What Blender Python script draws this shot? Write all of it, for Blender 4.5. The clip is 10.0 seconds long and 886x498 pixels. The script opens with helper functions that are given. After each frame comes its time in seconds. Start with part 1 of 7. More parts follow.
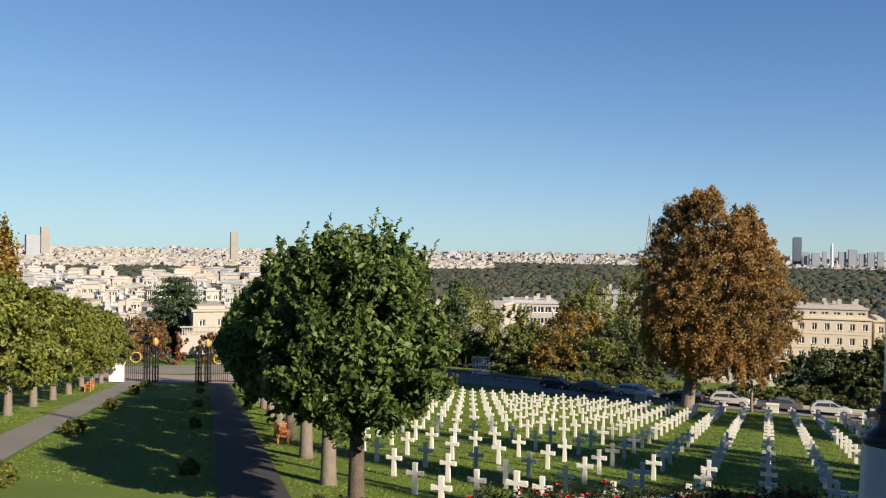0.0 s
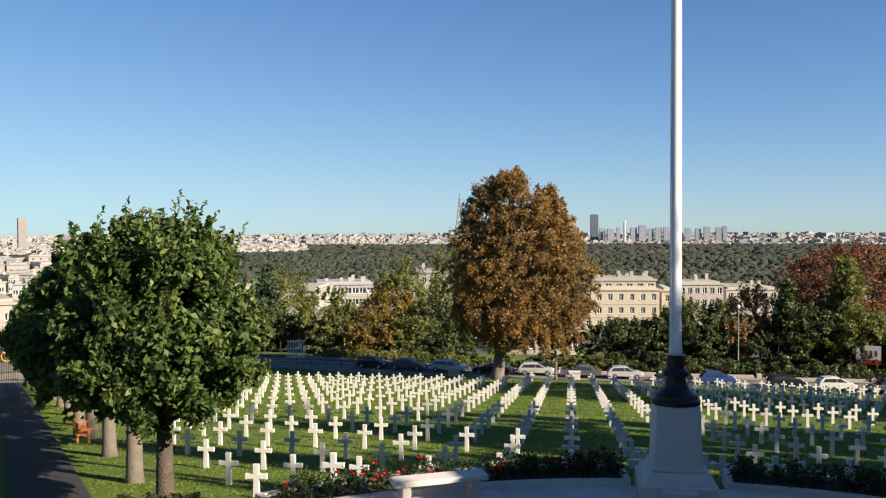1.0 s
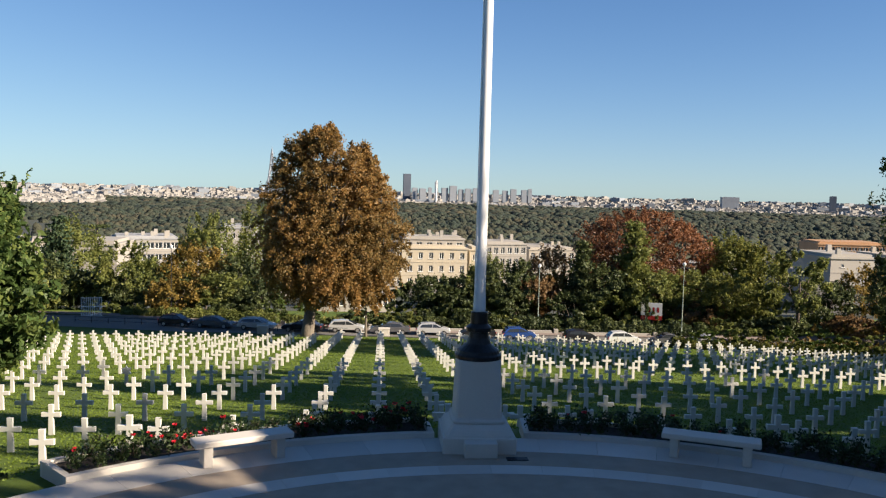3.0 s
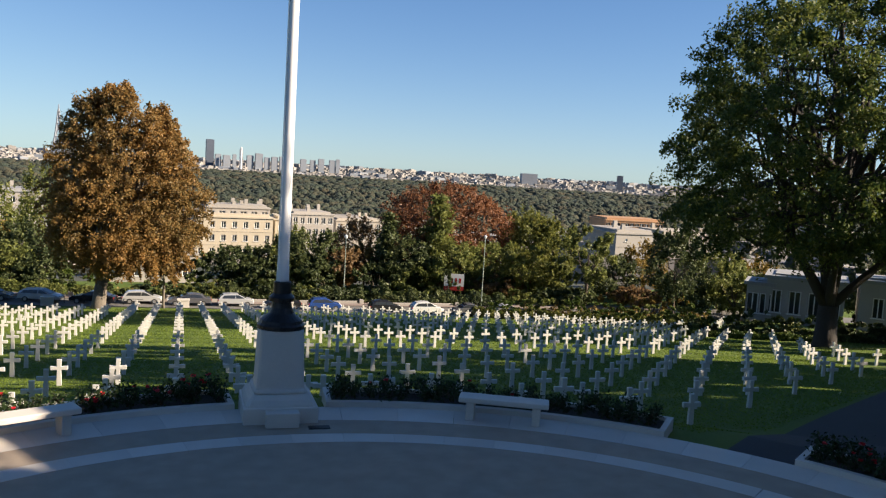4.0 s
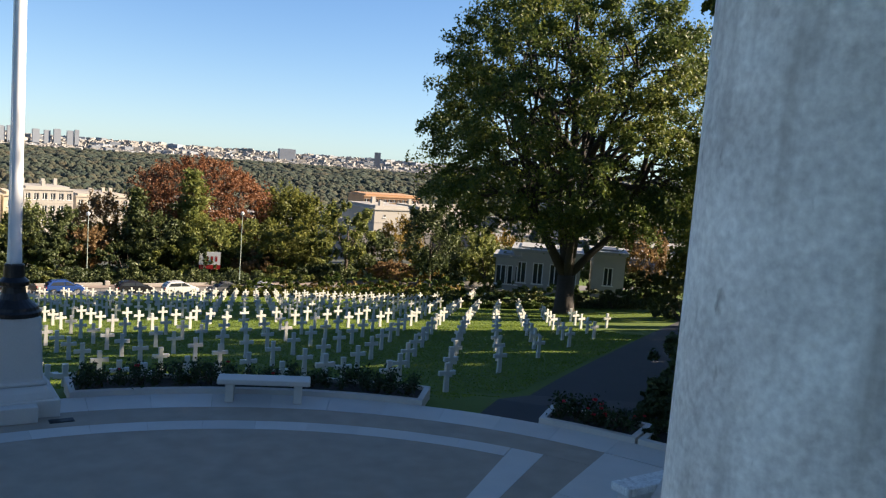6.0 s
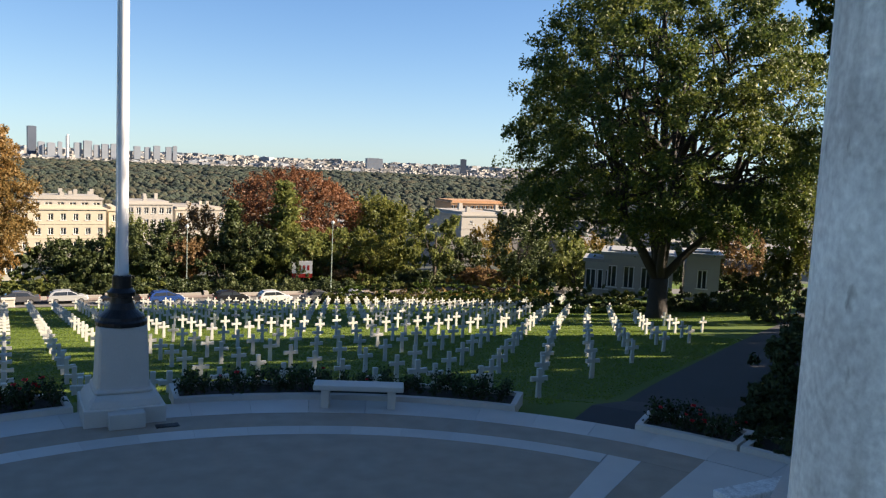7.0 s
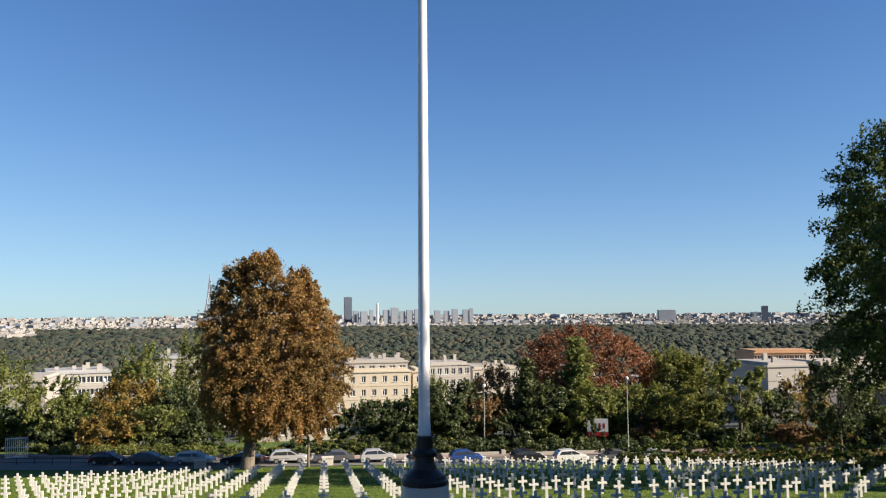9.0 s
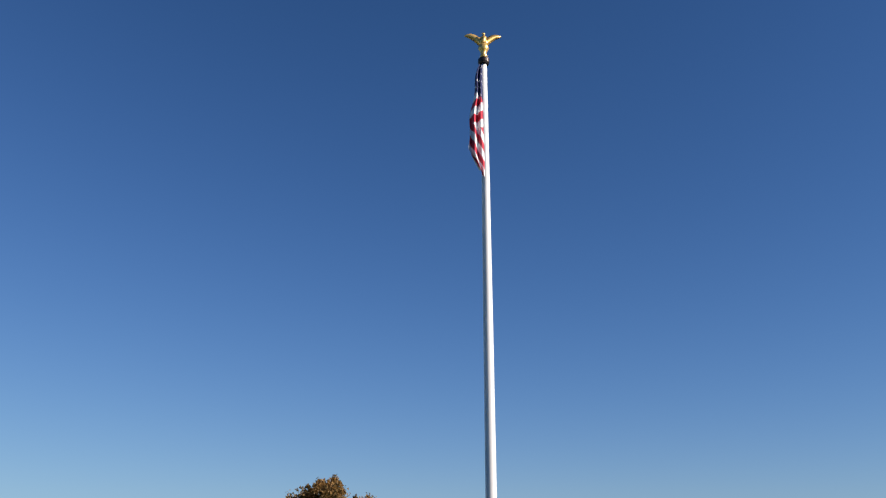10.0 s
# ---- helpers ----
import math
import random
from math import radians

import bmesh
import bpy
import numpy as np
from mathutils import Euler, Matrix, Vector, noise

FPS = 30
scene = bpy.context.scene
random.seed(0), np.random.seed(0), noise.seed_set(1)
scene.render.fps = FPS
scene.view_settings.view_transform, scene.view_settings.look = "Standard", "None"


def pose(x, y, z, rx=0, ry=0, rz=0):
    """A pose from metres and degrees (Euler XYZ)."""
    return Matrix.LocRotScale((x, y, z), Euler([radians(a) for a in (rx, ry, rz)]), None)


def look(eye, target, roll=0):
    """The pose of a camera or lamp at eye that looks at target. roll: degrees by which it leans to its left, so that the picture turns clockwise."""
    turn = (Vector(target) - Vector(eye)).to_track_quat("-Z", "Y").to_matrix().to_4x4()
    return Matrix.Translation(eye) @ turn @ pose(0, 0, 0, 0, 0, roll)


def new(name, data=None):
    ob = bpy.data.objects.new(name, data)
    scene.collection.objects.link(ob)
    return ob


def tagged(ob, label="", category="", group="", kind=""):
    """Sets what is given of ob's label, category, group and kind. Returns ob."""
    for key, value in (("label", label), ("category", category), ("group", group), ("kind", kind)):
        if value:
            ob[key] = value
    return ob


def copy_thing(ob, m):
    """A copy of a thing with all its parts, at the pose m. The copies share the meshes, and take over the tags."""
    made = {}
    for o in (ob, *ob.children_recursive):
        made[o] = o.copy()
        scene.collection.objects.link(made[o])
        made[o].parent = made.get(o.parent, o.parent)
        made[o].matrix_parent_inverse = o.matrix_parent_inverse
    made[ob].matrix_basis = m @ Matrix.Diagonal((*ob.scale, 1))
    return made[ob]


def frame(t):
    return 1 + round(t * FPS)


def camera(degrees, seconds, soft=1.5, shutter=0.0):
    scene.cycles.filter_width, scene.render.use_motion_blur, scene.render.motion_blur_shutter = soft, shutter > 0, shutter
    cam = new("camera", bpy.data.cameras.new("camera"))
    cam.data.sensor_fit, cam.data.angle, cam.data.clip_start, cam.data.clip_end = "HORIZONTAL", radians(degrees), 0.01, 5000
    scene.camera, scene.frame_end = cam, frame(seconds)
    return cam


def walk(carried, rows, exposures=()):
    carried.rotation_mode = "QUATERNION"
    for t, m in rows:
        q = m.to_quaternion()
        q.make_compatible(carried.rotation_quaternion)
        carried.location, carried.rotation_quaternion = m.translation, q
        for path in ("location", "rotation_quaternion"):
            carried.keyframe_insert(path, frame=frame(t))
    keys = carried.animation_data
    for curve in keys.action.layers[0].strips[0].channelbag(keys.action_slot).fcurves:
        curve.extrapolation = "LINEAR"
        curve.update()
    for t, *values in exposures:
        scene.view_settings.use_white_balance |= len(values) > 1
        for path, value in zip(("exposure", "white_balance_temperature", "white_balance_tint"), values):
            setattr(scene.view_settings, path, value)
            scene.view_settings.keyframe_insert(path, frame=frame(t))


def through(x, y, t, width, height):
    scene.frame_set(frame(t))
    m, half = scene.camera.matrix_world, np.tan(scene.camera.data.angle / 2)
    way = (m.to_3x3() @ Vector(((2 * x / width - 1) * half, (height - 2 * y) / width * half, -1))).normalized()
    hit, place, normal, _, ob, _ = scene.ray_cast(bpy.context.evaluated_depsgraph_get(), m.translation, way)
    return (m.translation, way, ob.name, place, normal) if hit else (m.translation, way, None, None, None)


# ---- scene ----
cam = camera(55.52, 10.0, soft=1.25)
PATH = [
    (0.0, pose(-0.086, -0.084, 5.512, 89.800, -0.844, 21.281)),
    (0.5, pose(-0.061, -0.062, 5.514, 89.428, 0.255, 14.036)),
    (1.0, pose(-0.053, -0.014, 5.512, 88.589, 0.242, 8.649)),
    (1.5, pose(-0.026, 0.036, 5.491, 88.017, 0.622, 4.018)),
    (2.0, pose(-0.027, 0.026, 5.505, 88.721, 0.876, 3.609)),
    (2.5, pose(-0.028, 0.004, 5.515, 88.729, 0.086, 2.558)),
    (3.0, pose(-0.005, 0.094, 5.490, 85.842, -1.488, -3.983)),
    (3.2, pose(0.007, 0.113, 5.484, 84.785, -2.163, -7.093)),
    (4.3, pose(0.032, -0.039, 5.482, 84.204, -2.941, -19.895)),
    (4.5, pose(0.032, -0.039, 5.501, 83.798, -2.374, -21.797)),
    (5.0, pose(-0.024, 0.029, 5.494, 82.992, -2.010, -26.926)),
    (5.5, pose(-0.008, 0.010, 5.492, 83.385, -4.133, -31.959)),
    (5.7, pose(0.019, -0.023, 5.501, 83.804, -4.347, -33.412)),
    (6.8, pose(0.011, -0.013, 5.480, 84.273, -3.546, -29.611)),
    (7.0, pose(-0.019, 0.023, 5.480, 83.946, -2.683, -27.432)),
    (7.5, pose(0.045, 0.038, 5.486, 83.163, -0.600, -21.752)),
    (8.0, pose(0.035, 0.042, 5.485, 84.949, 1.147, -16.135)),
    (8.5, pose(0.004, 0.023, 5.513, 89.422, 1.232, -11.336)),
    (9.0, pose(-0.006, -0.040, 5.528, 94.116, 0.397, -7.959)),
    (9.3, pose(-0.029, -0.034, 5.510, 99.714, -0.208, -6.467)),
    (9.5, pose(-0.012, -0.032, 5.498, 103.736, -0.156, -5.662)),
    (9.8, pose(0.026, -0.045, 5.548, 108.016, -0.280, -4.380)),
    (10.0, pose(0.024, -0.004, 5.509, 109.269, -0.063, -3.430)),
]
walk(cam, PATH, [(0.0, 1.14, 6250, 15), (1.5, 1.3, 6250, 15), (2.5, 1.32, 6250, 15), (3.2, 1.26, 6300, 15), (4.5, 1.42, 6400, 17), (5.0, 1.48, 6400, 17), (5.5, 1.76, 6500, 16), (7.0, 1.66, 6450, 16), (7.5, 1.68, 6400, 16), (8.5, 1.36, 6150, 15), (9.0, 1.28, 6050, 15), (10.0, 0.74, 5750, 17)])

# world and sun
SUN_AZ, SUN_EL = radians(113), radians(26.5)
world = bpy.data.worlds.new("sky")
scene.world = world
world.use_nodes = True
wn = world.node_tree.nodes
sky = wn.new("ShaderNodeTexSky")
sky.sky_type = "NISHITA"
sky.sun_disc = False
sky.sun_elevation, sky.sun_rotation = SUN_EL, SUN_AZ
sky.altitude, sky.air_density, sky.dust_density, sky.ozone_density = 1800, 1.0, 0.1, 2.6
wn["Background"].inputs[1].default_value = 0.056
# haze and clear air: each channel x becomes gain * y / (1 + y / k), where y = (x / mid) ** power
parts_in, parts_out = wn.new("ShaderNodeSeparateColor"), wn.new("ShaderNodeCombineColor")
world.node_tree.links.new(sky.outputs[0], parts_in.inputs[0])


def sky_step(kind, value, *others):
    node = wn.new("ShaderNodeMath")
    node.operation = kind
    for i, v in enumerate((value, *others)):
        if isinstance(v, (int, float)):
            node.inputs[i].default_value = v
        else:
            world.node_tree.links.new(v, node.inputs[i])
    return node.outputs[0]


for i, (mid, power, k, gain) in enumerate(((1.45, 1.42, 4.8, 0.96), (2.54, 1.27, 3.6, 2.12), (4.45, 1.5, 1.15, 4.15))):
    y = sky_step("POWER", sky_step("MULTIPLY", parts_in.outputs[i], 1 / mid), power)
    y = sky_step("DIVIDE", y, sky_step("MULTIPLY_ADD", y, 1 / k, 1.0))
    world.node_tree.links.new(sky_step("MULTIPLY", y, gain * (1 + 1 / k)), parts_out.inputs[i])
world.node_tree.links.new(parts_out.outputs[0], wn["Background"].inputs[0])
sun_dir = Vector((math.sin(SUN_AZ) * math.cos(SUN_EL), math.cos(SUN_AZ) * math.cos(SUN_EL), math.sin(SUN_EL)))
sun = new("sun", bpy.data.lights.new("sun", "SUN"))
sun.data.energy, sun.data.angle, sun.data.color = 5.0, radians(0.53), (1.0, 0.86, 0.64)
sun.matrix_world = look(sun_dir * 300, (0, 0, 0))

# materials
def material(name, base, rough=0.7, metal=0.0, vary=0.15, scale=4.0, fine=60.0, bump=0.15, bump_dist=0.01, island=0.0, coords="Object", dark=None, spec=0.5, objvary=0.0):
    """Base colour broken by coarse and fine noise, with relief; island: change from piece to piece."""
    m = bpy.data.materials.new(name)
    m.use_nodes = True
    nt = m.node_tree
    n, l = nt.nodes, nt.links
    b = n["Principled BSDF"]
    b.inputs["Roughness"].default_value = rough
    b.inputs["Metallic"].default_value = metal
    b.inputs["Specular IOR Level"].default_value = spec
    tc = n.new("ShaderNodeTexCoord")
    a1, a2 = n.new("ShaderNodeTexNoise"), n.new("ShaderNodeTexNoise")
    a1.inputs["Scale"].default_value, a2.inputs["Scale"].default_value = scale, fine
    a1.inputs["Detail"].default_value = a2.inputs["Detail"].default_value = 5
    l.new(tc.outputs[coords], a1.inputs["Vector"])
    l.new(tc.outputs[coords], a2.inputs["Vector"])
    add = n.new("ShaderNodeMath")
    add.operation = "ADD"
    l.new(a1.outputs[0], add.inputs[0])
    l.new(a2.outputs[0], add.inputs[1])
    src = add
    if island or objvary:
        g = n.new("ShaderNodeNewGeometry" if island else "ShaderNodeObjectInfo")
        mul = n.new("ShaderNodeMath")
        mul.operation = "MULTIPLY_ADD"
        l.new(g.outputs["Random Per Island" if island else "Random"], mul.inputs[0])
        mul.inputs[1].default_value = island or objvary
        l.new(add.outputs[0], mul.inputs[2])
        src = mul
    ramp = n.new("ShaderNodeValToRGB")
    mid = 1.0 + (island or objvary) / 2
    ramp.color_ramp.elements[0].position = 0.0
    ramp.color_ramp.elements[1].position = 1.0
    mr = n.new("ShaderNodeMapRange")
    mr.inputs[1].default_value, mr.inputs[2].default_value = mid - 0.42 - (island or objvary) / 2, mid + 0.42 + (island or objvary) / 2
    l.new(src.outputs[0], mr.inputs[0])
    l.new(mr.outputs[0], ramp.inputs[0])
    lo = dark or tuple(c * (1 - vary) for c in base)
    hi = tuple(min(1, c * (1 + vary)) for c in base)
    ramp.color_ramp.elements[0].color = (*lo, 1)
    ramp.color_ramp.elements[1].color = (*hi, 1)
    l.new(ramp.outputs[0], b.inputs["Base Color"])
    if bump:
        bp = n.new("ShaderNodeBump")
        bp.inputs["Strength"].default_value, bp.inputs["Distance"].default_value = bump, bump_dist
        l.new(add.outputs[0], bp.inputs["Height"])
        l.new(bp.outputs[0], b.inputs["Normal"])
    return m


def leaf_material(name, c1, c2, c3, through=0.35, scale=0.35, rough=0.5):
    """Leaves: colour from leaf to leaf and over the crown, part of the light passing through."""
    m = bpy.data.materials.new(name)
    m.use_nodes = True
    nt = m.node_tree
    n, l = nt.nodes, nt.links
    b, out = n["Principled BSDF"], n["Material Output"]
    b.inputs["Roughness"].default_value = rough
    b.inputs["Specular IOR Level"].default_value = 0.25
    g = n.new("ShaderNodeNewGeometry")
    tc = n.new("ShaderNodeTexCoord")
    no = n.new("ShaderNodeTexNoise")
    no.inputs["Scale"].default_value = scale
    l.new(tc.outputs["Object"], no.inputs["Vector"])
    mix = n.new("ShaderNodeMath")
    mix.operation = "MULTIPLY_ADD"
    mix.inputs[1].default_value = 0.55
    l.new(g.outputs["Random Per Island"], mix.inputs[0])
    mr = n.new("ShaderNodeMapRange")
    mr.inputs[1].default_value, mr.inputs[2].default_value = 0.3, 0.7
    mr.inputs[3].default_value, mr.inputs[4].default_value = 0.0, 0.5
    l.new(no.outputs[0], mr.inputs[0])
    l.new(mr.outputs[0], mix.inputs[2])
    ramp = n.new("ShaderNodeValToRGB")
    e = ramp.color_ramp.elements
    e[0].color, e[1].color = (*c1, 1), (*c3, 1)
    mid = e.new(0.5)
    mid.color = (*c2, 1)
    l.new(mix.outputs[0], ramp.inputs[0])
    l.new(ramp.outputs[0], b.inputs["Base Color"])
    tr = n.new("ShaderNodeBsdfTranslucent")
    l.new(ramp.outputs[0], tr.inputs["Color"])
    ms = n.new("ShaderNodeMixShader")
    ms.inputs[0].default_value = through
    l.new(b.outputs[0], ms.inputs[1])
    l.new(tr.outputs[0], ms.inputs[2])
    l.new(ms.outputs[0], out.inputs["Surface"])
    return m


GRASS = material("mown_grass", (0.088, 0.128, 0.02), 0.85, vary=0.2, scale=0.35, fine=14, bump=0.6, bump_dist=0.03, spec=0.2)
FIELD = material("valley_ground", (0.045, 0.05, 0.034), 0.9, vary=0.4, scale=0.01, fine=0.12, bump=0)
MARBLE = material("white_marble", (0.6, 0.58, 0.53), 0.45, vary=0.06, scale=3, fine=40, bump=0.05, objvary=0.5)
STONE = material("pale_limestone", (0.56, 0.515, 0.455), 0.7, vary=0.18, scale=1.6, fine=45, bump=0.15, objvary=0.8)
# cottage stone, its grey darkened to stand in for tree shade
COTTAGE = material("shade_darkened_stone", (0.36, 0.345, 0.32), 0.8, vary=0.14, scale=0.8, fine=14, bump=0.2)
STONE_WORN = material("weathered_limestone", (0.55, 0.54, 0.52), 0.75, vary=0.2, scale=1.3, fine=22, bump=0.35, bump_dist=0.006)
COLUMN_STONE = material("streaked_limestone", (0.76, 0.73, 0.69), 0.78, vary=0.36, scale=4.5, fine=42, bump=0.6, bump_dist=0.008)


def add_streaks(m, tint=(0.3, 0.28, 0.24), amount=0.75):
    """Grey run-off streaks and small pits over a stone."""
    n, l = m.node_tree.nodes, m.node_tree.links
    b = n["Principled BSDF"]
    old = b.inputs["Base Color"].links[0].from_socket
    tc = n.new("ShaderNodeTexCoord")
    mp = n.new("ShaderNodeMapping")
    mp.inputs["Scale"].default_value = (7, 7, 0.9)
    no, pit = n.new("ShaderNodeTexNoise"), n.new("ShaderNodeTexNoise")
    no.inputs["Scale"].default_value, no.inputs["Detail"].default_value = 1.3, 8
    mp2 = n.new("ShaderNodeMapping")
    mp2.inputs["Scale"].default_value = (1, 1, 0.45)
    pit.inputs["Scale"].default_value, pit.inputs["Detail"].default_value = 16, 3
    l.new(tc.outputs["Object"], mp.inputs[0])
    l.new(tc.outputs["Object"], mp2.inputs[0])
    l.new(mp.outputs[0], no.inputs["Vector"])
    l.new(mp2.outputs[0], pit.inputs["Vector"])
    r1, r2 = n.new("ShaderNodeMapRange"), n.new("ShaderNodeMapRange")
    r1.inputs[1].default_value, r1.inputs[2].default_value, r1.inputs[4].default_value = 0.52, 0.78, amount * 0.8
    r2.inputs[1].default_value, r2.inputs[2].default_value, r2.inputs[4].default_value = 0.68, 0.78, amount
    l.new(no.outputs[0], r1.inputs[0])
    l.new(pit.outputs[0], r2.inputs[0])
    mx = n.new("ShaderNodeMath")
    mx.operation = "MAXIMUM"
    l.new(r1.outputs[0], mx.inputs[0])
    l.new(r2.outputs[0], mx.inputs[1])
    mix = n.new("ShaderNodeMix")
    mix.data_type = "RGBA"
    l.new(mx.outputs[0], mix.inputs[0])
    l.new(old, mix.inputs[6])
    mix.inputs[7].default_value = (*tint, 1)
    l.new(mix.outputs[2], b.inputs["Base Color"])


add_streaks(COLUMN_STONE, (0.24, 0.22, 0.19), 0.9)
AGGREGATE = material("exposed_aggregate", (0.35, 0.28, 0.21), 0.85, vary=0.22, scale=2.2, fine=70, bump=0.5, bump_dist=0.01)
ASPHALT = material("asphalt", (0.026, 0.026, 0.029), 0.85, vary=0.25, scale=0.6, fine=60, bump=0.4)
ROADTAR = material("worn_road", (0.15, 0.14, 0.125), 0.85, vary=0.2, scale=0.3, fine=20, bump=0.2)
PAVE = material("pavement_concrete", (0.24, 0.19, 0.16), 0.85, vary=0.15, scale=0.5, fine=20, bump=0.2)
BARK = material("bark", (0.085, 0.064, 0.046), 0.9, vary=0.45, scale=5, fine=30, bump=0.8, bump_dist=0.04)
BARK_GREY = material("grey_bark", (0.14, 0.118, 0.092), 0.9, vary=0.35, scale=5, fine=30, bump=0.6, bump_dist=0.03)
BARK_PALE = material("pale_bark", (0.42, 0.37, 0.3), 0.9, vary=0.3, scale=5, fine=30, bump=0.6, bump_dist=0.03)
BARK_DARK = material("very_dark_bark", (0.032, 0.026, 0.021), 0.9, vary=0.45, scale=6, fine=35, bump=0.8, bump_dist=0.03)
SOIL = material("dark_soil", (0.035, 0.026, 0.018), 0.95, vary=0.4, scale=4, fine=40, bump=0.8, bump_dist=0.03)
BRONZE = material("dark_bronze", (0.035, 0.03, 0.028), 0.4, metal=0.7, vary=0.3, scale=6, fine=40)
GOLD = material("gilded_bronze", (0.8, 0.52, 0.16), 0.35, metal=0.65, vary=0.1, scale=8, fine=50)
WHITE_PAINT = material("white_paint", (0.7, 0.7, 0.69), 0.4, vary=0.04, scale=2, fine=30, bump=0.02)
IRON = material("black_iron", (0.02, 0.02, 0.022), 0.5, metal=0.4, vary=0.2, scale=8, fine=60)
CREAM = material("cream_render", (0.46, 0.4, 0.3), 0.85, vary=0.08, scale=0.3, fine=5, bump=0.05)
WHITE_WALL = material("white_render", (0.33, 0.305, 0.27), 0.85, vary=0.08, scale=0.3, fine=5, bump=0.05)
BEIGE_WALL = material("beige_render", (0.36, 0.32, 0.265), 0.85, vary=0.1, scale=0.3, fine=5, bump=0.05)
ROOF = material("grey_roof", (0.3, 0.3, 0.3), 0.7, vary=0.2, scale=0.4, fine=6, bump=0.1)
GLASS = material("window_glass", (0.03, 0.035, 0.04), 0.08, vary=0.2, scale=1, fine=6, bump=0, spec=0.8)
FRAME = material("white_window_frame", (0.75, 0.75, 0.73), 0.5, vary=0.05)
TAUPE = material("taupe_render", (0.32, 0.285, 0.24), 0.85, vary=0.08, scale=0.3, fine=5, bump=0.05)
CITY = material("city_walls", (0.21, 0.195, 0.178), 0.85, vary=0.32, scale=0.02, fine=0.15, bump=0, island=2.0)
# far walls: paler, flatter colour that carries the distance haze
HAZED_CITY = material("hazed_city_walls", (0.29, 0.272, 0.25), 0.85, vary=0.22, scale=0.02, fine=0.15, bump=0, island=1.2)
CITY_GREY = material("grey_towers", (0.2, 0.22, 0.25), 0.6, vary=0.35, scale=0.02, fine=0.15, bump=0, island=1.5)
# dark cladding with distance haze mixed in: lighter and bluer
HAZED_TOWER = material("hazed_dark_cladding", (0.075, 0.09, 0.12), 0.45, vary=0.2, scale=0.02, fine=0.3, bump=0)
ORANGE = material("orange_cladding", (0.4, 0.225, 0.11), 0.7, vary=0.15, scale=0.3, fine=4)
WOOD = material("varnished_wood", (0.4, 0.14, 0.04), 0.5, vary=0.25, scale=3, fine=40)
RED = material("red_cloth", (0.42, 0.012, 0.035), 0.8, vary=0.1)
BLUE = material("navy_cloth", (0.02, 0.025, 0.1), 0.8, vary=0.1)
CLOTH = material("white_cloth", (0.75, 0.75, 0.75), 0.8, vary=0.05)
ROSE = material("red_petals", (0.55, 0.015, 0.03), 0.6, vary=0.2, island=0.8)
RUBBER = material("tyre_rubber", (0.02, 0.02, 0.02), 0.8, vary=0.2)
ALLOY = material("alloy", (0.5, 0.5, 0.5), 0.35, metal=0.8, vary=0.1)
LAMP_RED = material("red_lens", (0.35, 0.03, 0.03), 0.25, vary=0.1)
LEAF_LINDEN = leaf_material("linden_leaves", (0.032, 0.063, 0.020), (0.085, 0.137, 0.038), (0.212, 0.248, 0.064), 0.42, 1.1)
LEAF_LINDEN_GOLD = leaf_material("yellowing_linden_leaves", (0.069, 0.094, 0.020), (0.150, 0.181, 0.037), (0.300, 0.300, 0.062), 0.4, 0.6)
LEAF_CHESTNUT = leaf_material("browned_chestnut_leaves", (0.105, 0.09, 0.034), (0.24, 0.15, 0.05), (0.38, 0.205, 0.062), 0.4, 0.16)
LEAF_BEECH = leaf_material("dark_green_leaves", (0.031, 0.053, 0.015), (0.073, 0.105, 0.023), (0.211, 0.221, 0.042), 0.38, 0.12)
LEAF_RUST = leaf_material("rust_leaves", (0.13, 0.06, 0.03), (0.206, 0.09, 0.043), (0.288, 0.128, 0.055), 0.35)
LEAF_GREEN = leaf_material("green_leaves", (0.078, 0.102, 0.031), (0.156, 0.180, 0.047), (0.281, 0.281, 0.078), 0.4)
LEAF_LIGHT = leaf_material("yellow_green_leaves", (0.085, 0.1, 0.024), (0.15, 0.165, 0.038), (0.26, 0.24, 0.055), 0.42)
LEAF_OCHRE = leaf_material("ochre_leaves", (0.103, 0.086, 0.023), (0.218, 0.149, 0.034), (0.322, 0.218, 0.052), 0.35)
LEAF_DARK = leaf_material("dark_evergreen", (0.036, 0.051, 0.022), (0.068, 0.090, 0.033), (0.135, 0.150, 0.051), 0.25)
LEAF_FIR = leaf_material("blue_green_needles", (0.022, 0.042, 0.022), (0.045, 0.075, 0.036), (0.08, 0.11, 0.05), 0.2)
LEAF_BROWN = leaf_material("brown_leaves", (0.108, 0.078, 0.036), (0.204, 0.126, 0.058), (0.300, 0.180, 0.072), 0.4)
LEAF_ROSE = leaf_material("rose_leaves", (0.012, 0.026, 0.009), (0.028, 0.05, 0.014), (0.07, 0.09, 0.03), 0.25, 1.5)
LEAF_HEDGE = leaf_material("hedge_leaves", (0.03, 0.055, 0.012), (0.07, 0.11, 0.02), (0.14, 0.17, 0.03), 0.25, 1.0)
LEAF_GRASS = leaf_material("grass_blades", (0.125, 0.185, 0.022), (0.15, 0.215, 0.027), (0.19, 0.24, 0.036), 0.4, 0.5, 0.6)
FOREST = leaf_material("woodland", (0.022, 0.034, 0.027), (0.038, 0.048, 0.033), (0.072, 0.062, 0.038), 0.0, 0.008, 0.9)


